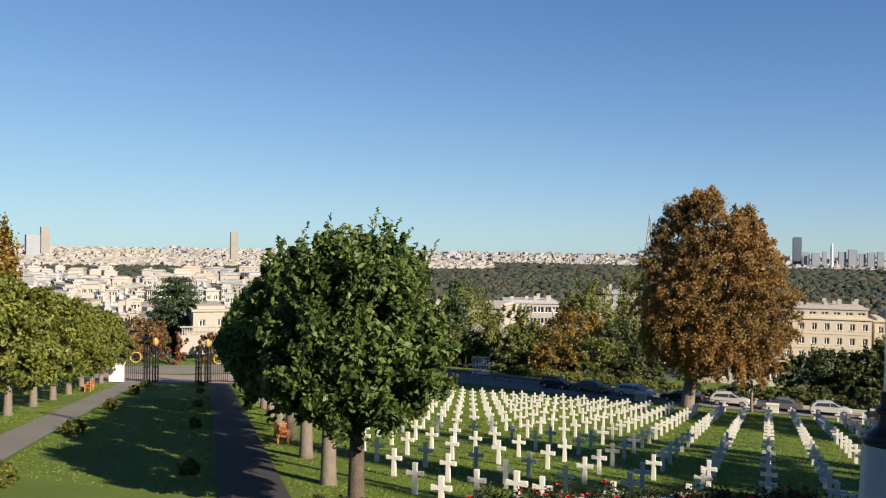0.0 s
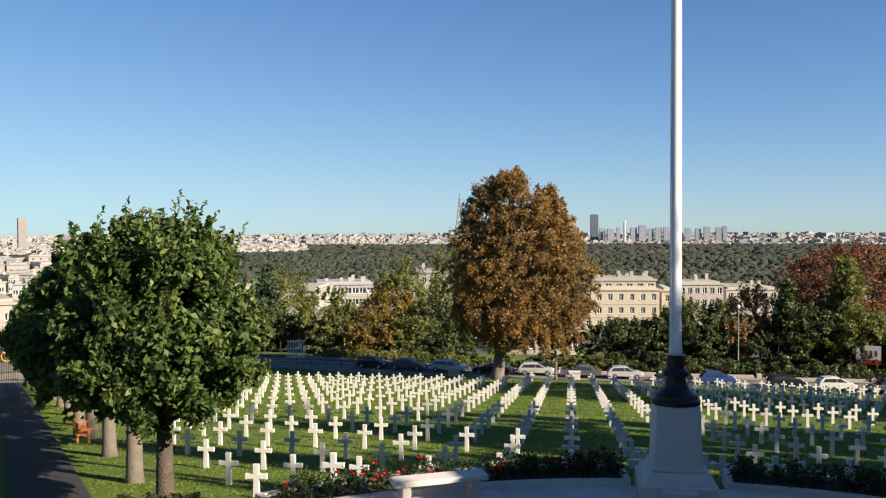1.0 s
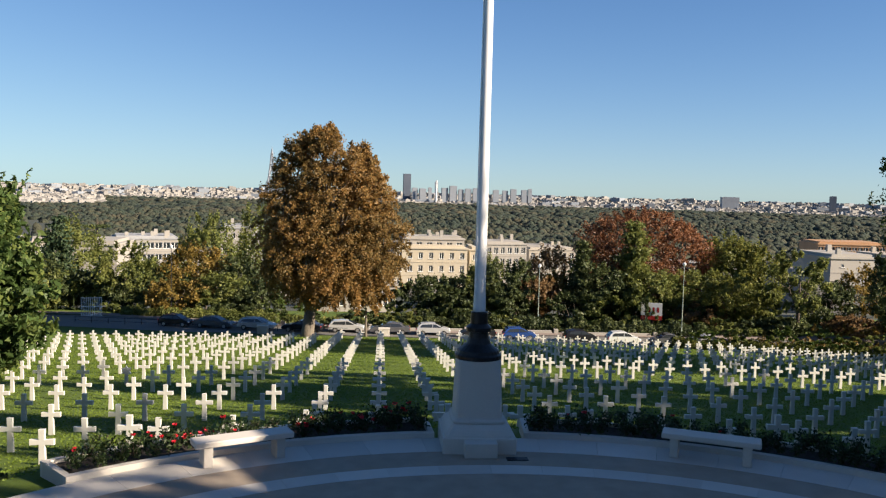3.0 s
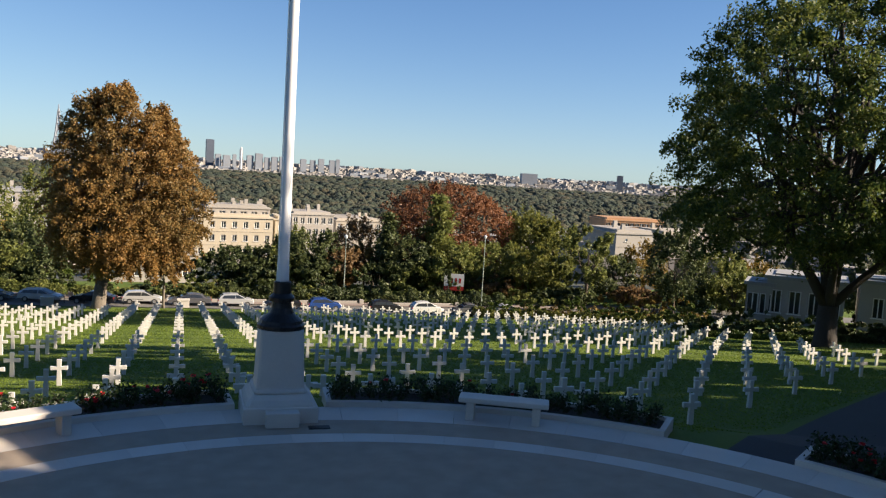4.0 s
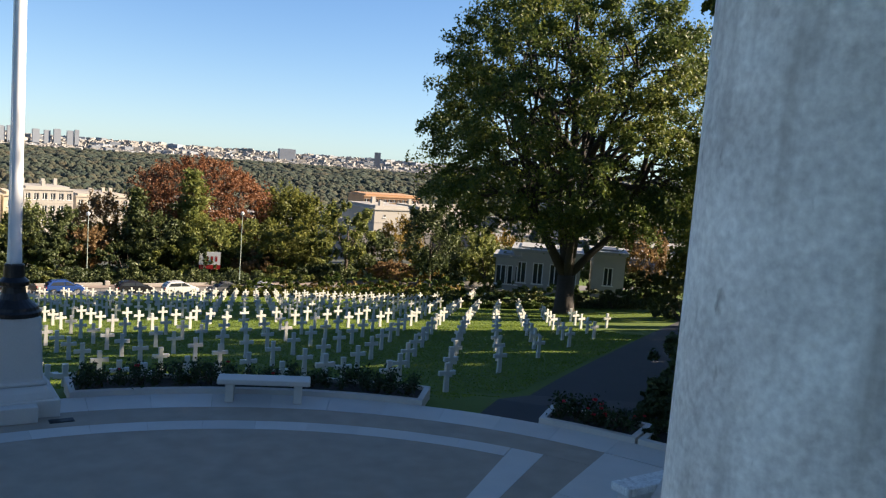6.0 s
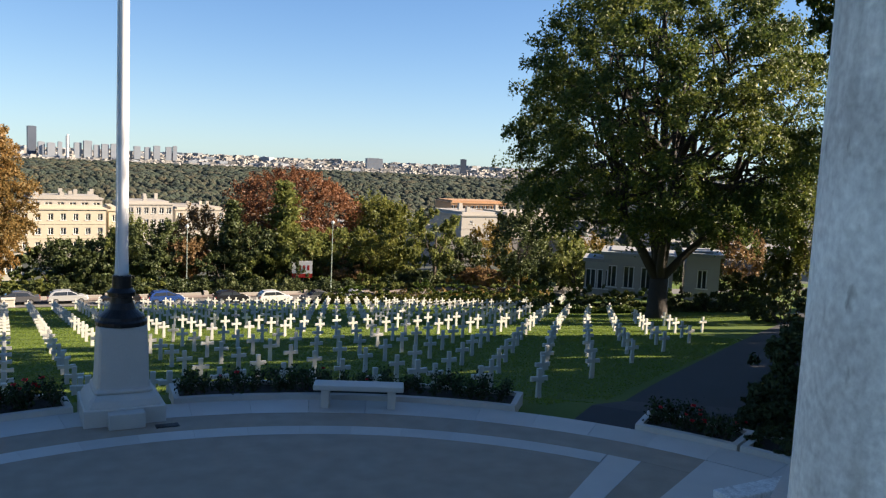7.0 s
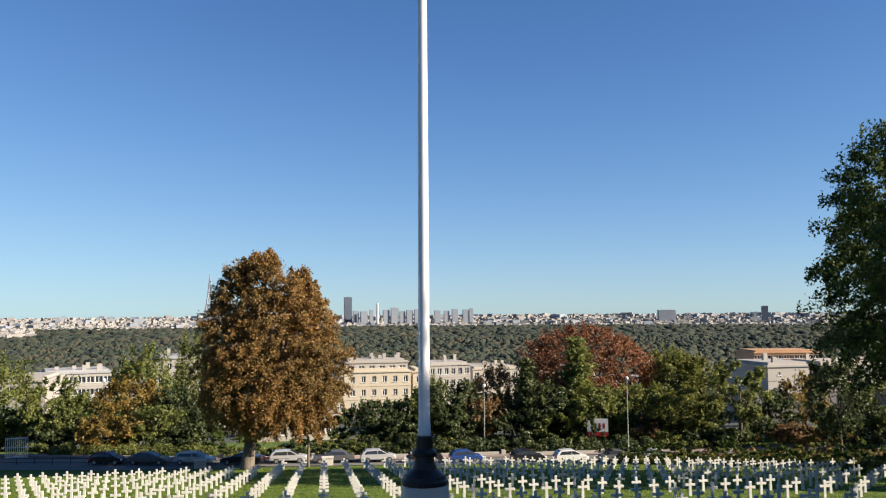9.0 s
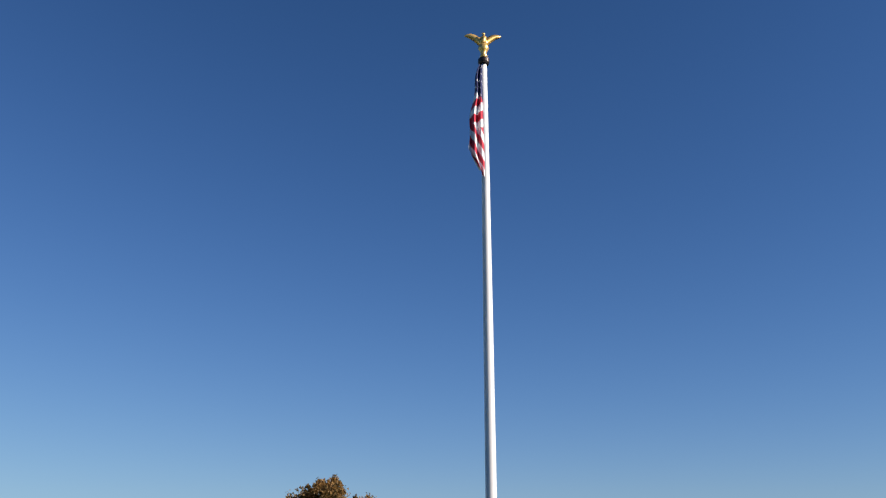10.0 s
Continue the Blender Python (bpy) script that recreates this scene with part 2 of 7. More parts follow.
def add_canopy_relief(m):
    """Branch-sized relief and tint over far tree tops."""
    n, l = m.node_tree.nodes, m.node_tree.links
    b = n["Principled BSDF"]
    tc, no, bp = n.new("ShaderNodeTexCoord"), n.new("ShaderNodeTexNoise"), n.new("ShaderNodeBump")
    no.inputs["Scale"].default_value, no.inputs["Detail"].default_value = 0.16, 5
    bp.inputs["Strength"].default_value, bp.inputs["Distance"].default_value = 1.0, 6.0
    l.new(tc.outputs["Object"], no.inputs["Vector"])
    l.new(no.outputs[0], bp.inputs["Height"])
    l.new(bp.outputs[0], b.inputs["Normal"])


add_canopy_relief(FOREST)


def paint(name, c):
    return material(name, c, 0.25, metal=0.3, vary=0.05, scale=1, fine=20, bump=0)


# geometry helpers
class Build:
    """Collects faces for one mesh."""

    def __init__(self):
        self.v, self.f, self.m = [], [], []

    def add(self, verts, faces, mi=0):
        o = len(self.v)
        self.v += [tuple(p) for p in verts]
        self.f += [tuple(i + o for i in f) for f in faces]
        self.m += [mi] * len(faces)
        return self

    def box(self, x0, y0, z0, x1, y1, z1, mi=0, mat=None, taper=0.0):
        t = taper
        vs = [(x0, y0, z0), (x1, y0, z0), (x1, y1, z0), (x0, y1, z0), (x0 + t, y0 + t, z1), (x1 - t, y0 + t, z1), (x1 - t, y1 - t, z1), (x0 + t, y1 - t, z1)]
        if mat is not None:
            vs = [mat @ Vector(p) for p in vs]
        return self.add(vs, [(3, 2, 1, 0), (4, 5, 6, 7), (0, 1, 5, 4), (1, 2, 6, 5), (2, 3, 7, 6), (3, 0, 4, 7)], mi)

    def tube(self, pts, radii, sides=8, mi=0, cap=True):
        pts = [Vector(p) for p in pts]
        rings = []
        for i, p in enumerate(pts):
            d = (pts[min(i + 1, len(pts) - 1)] - pts[max(i - 1, 0)]).normalized()
            a = d.orthogonal().normalized() if abs(d.z) < 0.95 else Vector((1, 0, 0))
            a = (a - d * a.dot(d)).normalized()
            c = d.cross(a)
            rings.append([p + (a * math.cos(k * math.tau / sides) + c * math.sin(k * math.tau / sides)) * radii[i] for k in range(sides)])
        vs = [q for r in rings for q in r]
        fs = [(i * sides + k, i * sides + (k + 1) % sides, (i + 1) * sides + (k + 1) % sides, (i + 1) * sides + k) for i in range(len(pts) - 1) for k in range(sides)]
        if cap:
            fs += [tuple(range(sides))[::-1], tuple(range((len(pts) - 1) * sides, len(pts) * sides))]
        return self.add(vs, fs, mi)

    def lathe(self, prof, sides=24, mi=0, at=(0, 0, 0), square=0.0):
        """Profile of (radius, height); square > 0 gives a rounded square plan."""
        def pt(r, a, z):
            c, s = math.cos(a), math.sin(a)
            if square:
                k = 1 / max(abs(c), abs(s))
                k = 1 + (k - 1) * square
                r = r * k
            return (at[0] + r * c, at[1] + r * s, at[2] + z)
        vs = [pt(r, (k + 0.5) * math.tau / sides, z) for r, z in prof for k in range(sides)]
        n = len(prof)
        fs = [(i * sides + k, i * sides + (k + 1) % sides, (i + 1) * sides + (k + 1) % sides, (i + 1) * sides + k) for i in range(n - 1) for k in range(sides)]
        fs += [tuple(range(sides))[::-1], tuple(range((n - 1) * sides, n * sides))]
        return self.add(vs, fs, mi)

    def mesh(self, name, mats, smooth=False):
        me = bpy.data.meshes.new(name)
        me.from_pydata(self.v, [], self.f)
        for m in mats if isinstance(mats, (list, tuple)) else [mats]:
            me.materials.append(m)
        if any(self.m):
            me.polygons.foreach_set("material_index", self.m)
        if smooth:
            me.polygons.foreach_set("use_smooth", [True] * len(me.polygons))
        me.update()
        return me


def bevelled(me, width, segments=2, angle=30):
    bm = bmesh.new()
    bm.from_mesh(me)
    edges = [e for e in bm.edges if len(e.link_faces) == 2 and e.calc_face_angle(0) > radians(angle)]
    bmesh.ops.bevel(bm, geom=edges, offset=width, segments=segments, profile=0.5, affect="EDGES", clamp_overlap=True)
    bm.to_mesh(me)
    bm.free()
    return me


def part(name, me, parent, label="", loc=None):
    ob = new(name, me)
    ob.parent = parent
    if loc:
        ob.location = loc
    if label:
        tagged(ob, label)
    return ob


def thing(name, label, category, me=None, m=None, group="", kind=""):
    ob = new(name, me)
    if m is not None:
        ob.matrix_basis = m
    return tagged(ob, label, category, group, kind)


def quads(name, P, mat):
    """Mesh of loose polygons from an array (count, corners, 3)."""
    n, c = P.shape[:2]
    me = bpy.data.meshes.new(name)
    me.vertices.add(n * c)
    me.vertices.foreach_set("co", P.reshape(-1).astype(np.float32))
    me.loops.add(n * c)
    me.loops.foreach_set("vertex_index", np.arange(n * c, dtype=np.int32))
    me.polygons.add(n)
    me.polygons.foreach_set("loop_start", np.arange(0, n * c, c, dtype=np.int32))
    me.materials.append(mat)
    me.update(calc_edges=True)
    return me


def leaves(rng, centres, size, up=0.3, long=1.7, out=None):
    """Diamond leaves at the centres, turned at random, leaning outwards."""
    n = len(centres)
    nor = rng.normal(size=(n, 3))
    nor[:, 2] += up
    if out is not None:
        nor += out * 0.9
    nor /= np.linalg.norm(nor, axis=1)[:, None] + 1e-9
    a = np.cross(nor, rng.normal(size=(n, 3)))
    a /= np.linalg.norm(a, axis=1)[:, None] + 1e-9
    b = np.cross(nor, a)
    s = size * rng.uniform(0.65, 1.3, (n, 1))
    droop = nor * s * 0.18
    return np.stack([centres - a * s * long / 2 - droop, centres + b * s * 0.42 + a * s * 0.12 + droop, centres + a * s * long / 2 - droop, centres - b * s * 0.42 + a * s * 0.12 + droop], 1)


# ground: terrace, sloping lawn, road shelf, valley
CX, CY = 2.2, 6.4


def slope(u, v):
    c = min(max(u, -60), 45)
    return 1.358 - 0.13193 * v + 0.00939 * u - 0.000395 * c * c - 0.000222 * c * v


def smooth(a, b, x):
    t = min(max((x - a) / (b - a), 0), 1)
    return t * t * (3 - 2 * t)


def ground_z(u, v):
    q = -0.6 * u + 0.8 * v
    far = max(v - 100, q - 118, math.hypot(u, v) - 135)
    z = max(slope(u, max(v, -5)), -10.5)
    if far > 0:
        z = min(z, -10.5 - 64.5 * (1 - math.exp(-far / 450))) if far > 25 else z + (-10.5 - 64.5 * (1 - math.exp(-far / 450)) - z) * far / 25
    z += 42 * smooth(4000, 4850, math.hypot(u, v))
    w = smooth(12.6, 17.5, math.hypot(u - CX, v - CY))
    return -0.15 + (z + 0.15) * w


def make_ground():
    radii = [0.0] + [1.2 * i for i in range(1, 116)]
    while radii[-1] < 4880:
        radii.append(radii[-1] * 1.06)
    n = 240
    vs = [(0, 0, ground_z(0, 0))]
    for r in radii[1:]:
        for k in range(n):
            a = k * math.tau / n
            x, y = r * math.sin(a), r * math.cos(a)
            vs.append((x, y, ground_z(x, y)))
    fs, mi = [], []
    for k in range(n):
        fs.append((0, 1 + (k + 1) % n, 1 + k))
        mi.append(0)
    for i in range(len(radii) - 2):
        for k in range(n):
            a, b = 1 + i * n + k, 1 + i * n + (k + 1) % n
            fs.append((a, b, b + n, a + n))
            mi.append(0 if radii[i] < 135 else 1)
    me = bpy.data.meshes.new("ground")
    me.from_pydata(vs, [], fs)
    me.materials.append(GRASS)
    me.materials.append(FIELD)
    me.polygons.foreach_set("material_index", mi)
    me.polygons.foreach_set("use_smooth", [True] * len(fs))
    thing("ground", "mown green lawn sloping down to a wide valley", "ground", me, kind="structure")


make_ground()


def lawn_blades():
    """Tufts of mown grass over the lawns, thicker near the terrace."""
    rng = np.random.default_rng(4)
    out = []
    for u0, u1, v0, v1, per in ((-12, 34, 14, 40, 110), (-34, 52, 40, 64, 62), (-46, 52, 64, 85, 42), (-40, -12, 18, 64, 46), (-62, -46, 40, 80, 26)):
        n = int((u1 - u0) * (v1 - v0) * per)
        u, v = rng.uniform(u0, u1, n), rng.uniform(v0, v1, n)
        p, q = 0.8 * u + 0.6 * v, -0.6 * u + 0.8 * v
        keep = (np.hypot(u - CX, v - CY) > 13.3) & (np.abs(p - 1.18) > 1.0) & (np.abs(p + 7.2) > 0.92) & (q < 87) & (p > -16)
        keep &= (v - 14 > (u - 11.5) * 0.655 + 2.0) | (u < 9)
        u, v = u[keep], v[keep]
        c = np.clip(u, -60, 45)
        z = np.maximum(1.358 - 0.13193 * v + 0.00939 * u - 0.000395 * c * c - 0.000222 * c * v, -10.5)
        t = np.clip((np.hypot(u - CX, v - CY) - 12.6) / 4.9, 0, 1)
        z = -0.15 + (z + 0.15) * t * t * (3 - 2 * t)
        n = len(u)
        a, w = rng.uniform(0, math.tau, n), rng.uniform(0.02, 0.036, n) * (1.0 + v / 90)
        h = rng.uniform(0.022, 0.046, n)
        foot = np.stack([u, v, z - 0.004], 1)
        across = np.stack([np.cos(a) * w, np.sin(a) * w, np.zeros(n)], 1)
        tip = foot + np.stack([rng.normal(0, 0.022, n), rng.normal(0, 0.022, n), h], 1)
        out.append(np.stack([foot - across, foot + across, tip], 1))
    me = quads("grass", np.concatenate(out), LEAF_GRASS)
    thing("grass", "short mown grass blades on the cemetery lawn", "grass", me, kind="stuff")


lawn_blades()


def ribbon(name, label, category, pts, width, mat, lift=0.03, step=1.5, edge=0.0):
    """A strip draped over the ground along a line."""
    P = [Vector((x, y, 0)) for x, y in pts]
    line = []
    for a, b in zip(P, P[1:]):
        k = max(1, int((b - a).length / step))
        line += [a.lerp(b, i / k) for i in range(k)]
    line.append(P[-1])
    for _ in range(12):
        line = [line[0]] + [(line[i - 1] + line[i] * 2 + line[i + 1]) / 4 for i in range(1, len(line) - 1)] + [line[-1]]
    b, cols = Build(), 5
    vs, fs = [], []
    for i, p in enumerate(line):
        d = (line[min(i + 1, len(line) - 1)] - line[max(i - 1, 0)]).normalized()
        s = Vector((d.y, -d.x, 0))
        for k in range(cols):
            q = p + s * width * (k / (cols - 1) - 0.5)
            vs.append((q.x, q.y, ground_z(q.x, q.y) + lift))
    for i in range(len(line) - 1):
        for k in range(cols - 1):
            a = i * cols + k
            fs.append((a, a + 1, a + cols + 1, a + cols))
    return thing(name, label, category, b.add(vs, fs).mesh(name, mat), kind="structure")


def alley(p, q):
    """Plan of the avenue that leads to the gate: p across, q along."""
    return (0.8 * p - 0.6 * q, 0.6 * p + 0.8 * q)


ROAD = [(110, 64), (85, 80), (60, 88.3), (30, 90.1), (10, 89.8), (-3, 90.4), (-21, 94), (-36, 97), (-52, 96), (-64, 90), (-76, 81), (-100, 62)]
ribbon("road", "worn grey asphalt road along the cemetery", "road", ROAD, 7.6, ROADTAR, 0.05)
ribbon("path", "dark asphalt path beside the tree row", "path", [alley(1.18, 16), alley(1.18, 40), alley(1.18, 88)], 1.85, ASPHALT, 0.05)
ribbon("path", "grey asphalt path along the tree row", "path", [alley(-7.2, 14), alley(-7.2, 40), alley(-7.2, 88)], 1.7, ROADTAR, 0.05)
ribbon("path", "dark asphalt path leading off the terrace", "path", [(12.2, 13.1), (15.3, 15.7), (30.3, 25.8), (56.5, 43.8), (80, 60)], 3.8, ASPHALT, 0.05)
ribbon("pavement", "pale forecourt paving outside the gate", "pavement", [alley(-12, 97), alley(6, 97)], 17, PAVE, 0.04)
ribbon("pavement", "pale pavement behind the parked cars", "pavement", [(62, 90.2), (30, 91.2), (10, 91.9), (-3, 92.7), (-21, 97.6), (-36, 102.3), (-52, 101.4)], 1.9, PAVE, 0.12)

# fan-shaped terrace


def fan(r0, r1, a0, a1, z0, z1, n=0):
    """Ring segment about the terrace's centre; angles in degrees from +y towards +x."""
    b = Build()
    n = n or max(1, int(abs(a1 - a0) / 1.5))
    vs = []
    for i in range(n + 1):
        a = radians(a0 + (a1 - a0) * i / n)
        for r, z in ((r0, z0), (r1, z0), (r1, z1), (r0, z1)):
            vs.append((CX + r * math.sin(a), CY + r * math.cos(a), z))
    fs = []
    for i in range(n):
        o = i * 4
        for k in range(4):
            fs.append((o + k, o + (k + 1) % 4, o + 4 + (k + 1) % 4, o + 4 + k))
    fs += [(0, 3, 2, 1), (n * 4, n * 4 + 1, n * 4 + 2, n * 4 + 3)]
    return b.add(vs, [f[::-1] for f in fs])


terrace = thing("floor_terrace", "exposed-aggregate terrace with pale stone bands", "terrace", kind="structure")
part("aggregate_panel", fan(0.05, 9.5, -53.5, 53.5, -0.4, 0).mesh("aggregate_panel", AGGREGATE), terrace)
part("aggregate_ring", fan(10.0, 10.9, -62.5, 62.5, -0.4, 0).mesh("aggregate_ring", AGGREGATE), terrace)
for s in (-1, 1):
    part("aggregate_wedge", fan(0.6, 9.99, s * 57.2, s * 62.5, -0.4, 0).mesh("aggregate_wedge", AGGREGATE), terrace)
    part("band_slab", fan(0.4, 9.99, s * 53.5, s * 57.2, -0.4, 0.004).mesh("band_slab", STONE), terrace)
for i in range(18):
    a = -53.4 + i * 106.8 / 18
    part("band_slab", fan(9.5, 10.0, a + 0.012, a + 106.8 / 18 - 0.012, -0.4, 0.004).mesh("band_slab", STONE), terrace)
for i in range(24):
    a = -75 + i * 150 / 24
    part("paving_slab", fan(10.9, 11.85, a + 0.015, a + 150 / 24 - 0.015, -0.4, random.uniform(0.003, 0.005)).mesh("paving_slab", STONE), terrace)
for s in (-1, 1):
    for i in range(4):
        part("paving_slab", fan(0.6 + i * 2.57, 3.15 + i * 2.57, s * 62.5, s * 88, -0.4, 0.004).mesh("paving_slab", STONE), terrace)

# rose beds behind low kerbs


def rose_bed(a0, a1, r0=11.85, r1=13.1, h=0.12):
    bed = thing("flower_bed", "raised soil bed edged with pale stone kerb", "flower bed")
    t = 0.6
    part("kerb", fan(r0, r0 + 0.16, a0, a1, -0.3, h).mesh("kerb", STONE), bed)
    part("kerb", fan(r1 - 0.12, r1, a0, a1, -0.9, h).mesh("kerb", STONE), bed)
    part("kerb", fan(r0 + 0.16, r1 - 0.12, a0, a0 + t, -0.4, h).mesh("kerb", STONE), bed)
    part("kerb", fan(r0 + 0.16, r1 - 0.12, a1 - t, a1, -0.4, h).mesh("kerb", STONE), bed)
    part("soil", fan(r0 + 0.16, r1 - 0.12, a0 + t, a1 - t, -0.4, h - 0.08).mesh("soil", SOIL), bed)


for s in (-1, 1):
    rose_bed(min(s * 4.8, s * 41.2), max(s * 4.8, s * 41.2))
    rose_bed(min(s * 53.9, s * 64), max(s * 53.9, s * 64))
    rose_bed(min(s * 64.3, s * 80), max(s * 64.3, s * 80))


def rose_bush(seed):
    rng = np.random.default_rng(seed)
    bush = thing("rose_bush", "low dark-leaved rose bush in a stone-edged bed", "rose bush")
    b = Build()
    cs = []
    for i in range(9):
        a, l = rng.uniform(0, 6.28), rng.uniform(0.2, 0.42)
        tip = Vector((0.22 * math.cos(a) * rng.uniform(0.4, 1.2), 0.22 * math.sin(a) * rng.uniform(0.4, 1.2), l))
        b.tube([(0, 0, 0), tip * 0.5 + Vector((0, 0, 0.05)), tip], [0.012, 0.009, 0.004], 4)
        cs.append(tip)
    part("stem", b.mesh("stem", BARK), bush)
    cen = np.array([np.array(cs[rng.integers(9)]) * rng.uniform(0.25, 1.05) + rng.normal(0, 0.075, 3) for i in range(150)])
    cen[:, 2] = np.abs(cen[:, 2])
    part("foliage", quads("foliage", leaves(rng, cen, 0.058), LEAF_ROSE), bush)
    for c in cs[: (0, 1, 0, 4, 0, 1)[seed]]:
        f = Build()
        for k in range(7):
            m = Matrix.Translation(Vector(c) + Vector((0, 0, 0.03))) @ Matrix.Rotation(k * 0.9, 4, "Z") @ Matrix.Rotation(0.5 + 0.15 * k, 4, "X")
            s = 0.07
            f.add([m @ Vector(p) for p in ((-s / 2, 0, 0), (s / 2, 0, 0), (s * 0.6, 0.01, s), (-s * 0.6, 0.01, s))], [(0, 1, 2, 3)])
        part("bloom", f.mesh("bloom", ROSE), bush, "red rose bloom")
    return bush


protos = [rose_bush(i) for i in range(6)]
spots = []
for s in (-1, 1):
    for a0, a1, n in ((5.6, 40.2, 20), (54.8, 63.4, 6)):
        for i in range(n):
            for r in (12.22, 12.72):
                spots.append((s * (a0 + (a1 - a0) * (i + random.uniform(0.2, 0.8)) / n), r + random.uniform(-0.1, 0.1)))
for i, (a, r) in enumerate(spots):
    m = pose(CX + r * math.sin(radians(a)), CY + r * math.cos(radians(a)), 0.1, 0, 0, random.uniform(0, 360))
    if i < 6:
        protos[i].matrix_basis = m
        tagged(protos[i], group="roses in the beds")
    else:
        c = copy_thing(protos[random.choice((0, 1, 2, 3, 4, 5)) if a < -4 or a > 50 else random.choice((0, 0, 1, 2, 2, 4, 4))], m)
        tagged(c, group="roses in the beds")
        c.scale = [random.uniform(0.6, 1.05)] * 3

# benches


def stone_bench(a):
    m = Matrix.Translation((CX + 11.35 * math.sin(radians(a)), CY + 11.35 * math.cos(radians(a)), 0.006)) @ Matrix.Rotation(radians(-a), 4, "Z")
    bench = thing("stone_bench", "pale carved stone bench on two slab legs on the terrace", "bench", m=m, group="terrace benches")
    part("seat", bevelled(Build().box(-0.98, -0.24, 0.4, 0.98, 0.24, 0.52).mesh("seat", STONE), 0.025), bench)
    for x in (-0.72, 0.72):
        part("leg", bevelled(Build().box(x - 0.09, -0.19, 0, x + 0.09, 0.19, 0.4, taper=0.0).mesh("leg", STONE), 0.015), bench)


stone_bench(24.2)
stone_bench(-25.5)

# flagpole on its pedestal
POLE_XY = (2.08, 17.85)
pole = thing("flagpole", "tall white flagpole on a stone pedestal with bronze base", "flagpole", m=Matrix.Translation((*POLE_XY, 0)))
part("plinth", bevelled(Build().box(-0.77, -0.77, -0.3, 0.77, 0.77, 0.34).mesh("plinth", STONE), 0.025), pole, "pale limestone plinth")
part("shoulder", Build().lathe([(0.74, 0.34), (0.73, 0.38), (0.68, 0.47), (0.61, 0.54), (0.57, 0.57)], 64, square=0.9).mesh("shoulder", STONE), pole, "sloping moulded stone course")
part("moulding", Build().lathe([(0.555, 0.57), (0.575, 0.59), (0.575, 0.62), (0.555, 0.645), (0.53, 0.66), (0.515, 0.7)], 64, square=0.86).mesh("moulding", STONE), pole)
part("pedestal", Build().lathe([(0.513, 0.7), (0.5, 0.9), (0.465, 1.82), (0.462, 1.88)], 64, square=0.86).mesh("pedestal", STONE), pole, "tapered pale limestone pedestal")
part("bronze_base", Build().lathe([(0.5, 1.88), (0.5, 1.96), (0.46, 2.0), (0.44, 2.06), (0.36, 2.12), (0.27, 2.2), (0.22, 2.32), (0.2, 2.44), (0.27, 2.46), (0.27, 2.54), (0.23, 2.58), (0.19, 2.62), (0.18, 2.86), (0.15, 2.88)], 24).mesh("bronze_base", BRONZE), pole, "dark bronze flared base")
part("shaft", Build().lathe([(0.138, 2.86), (0.136, 2.95), (0.122, 3.3), (0.118, 6.0), (0.108, 10), (0.09, 14), (0.074, 16.6)], 24).mesh("shaft", WHITE_PAINT, True), pole, "white painted tapering shaft")
part("collar", Build().lathe([(0.12, 16.56), (0.14, 16.6), (0.14, 16.7), (0.1, 16.74)], 20).mesh("collar", BRONZE), pole)
part("step_block", bevelled(Build().box(-0.34, -1.06, 0.0, 0.34, -0.775, 0.31).mesh("step_block", STONE), 0.02), pole)
part("halyard", Build().tube([(-0.02, -0.2, 2.2), (-0.1, -0.09, 3.4), (-0.1, -0.08, 6), (-0.09, -0.06, 12), (-0.07, -0.04, 16.5)], [0.007] * 5, 5).mesh("halyard", CLOTH), pole)


def eagle():
    b = Build()
    b.lathe([(0.09, 16.74), (0.12, 16.8), (0.07, 16.88), (0.13, 16.98), (0.17, 17.06), (0.13, 17.16), (0.05, 17.2)], 16)
    b.tube([(0, 0.05, 17.16), (0, 0.02, 17.28), (0, -0.02, 17.42), (0, -0.06, 17.52), (0, -0.13, 17.5)], [0.06, 0.11, 0.1, 0.06, 0.015], 10)
    for s in (-1, 1):
        vs, n = [], 6
        for i in range(n + 1):
            t = i / n
            x = s * (0.05 + 0.52 * t)
            z = 17.4 + 0.2 * math.sin(t * 2.2)
            w = 0.3 * (1 - t) ** 0.7 + 0.03
            for y, zz in ((0.03, z), (0.0, z - w * 0.5), (0.05, z - w), (0.07, z - w * 0.5)):
                vs.append((x, y + 0.1 * t, zz))
        fs = [(i * 4 + k, i * 4 + (k + 1) % 4, i * 4 + 4 + (k + 1) % 4, i * 4 + 4 + k) for i in range(n) for k in range(4)] + [(0, 1, 2, 3), (n * 4, n * 4 + 1, n * 4 + 2, n * 4 + 3)]
        b.add(vs, fs)
    b.tube([(0, 0.06, 17.3), (0, 0.16, 17.12)], [0.06, 0.03], 6)
    b.v = [(x * 0.8, y * 0.8, 16.74 + (z - 16.74) * 0.86) for x, y, z in b.v]
    return b.mesh("finial", GOLD, True)


part("finial", eagle(), pole, "gilded bird with spread wings on a globe")


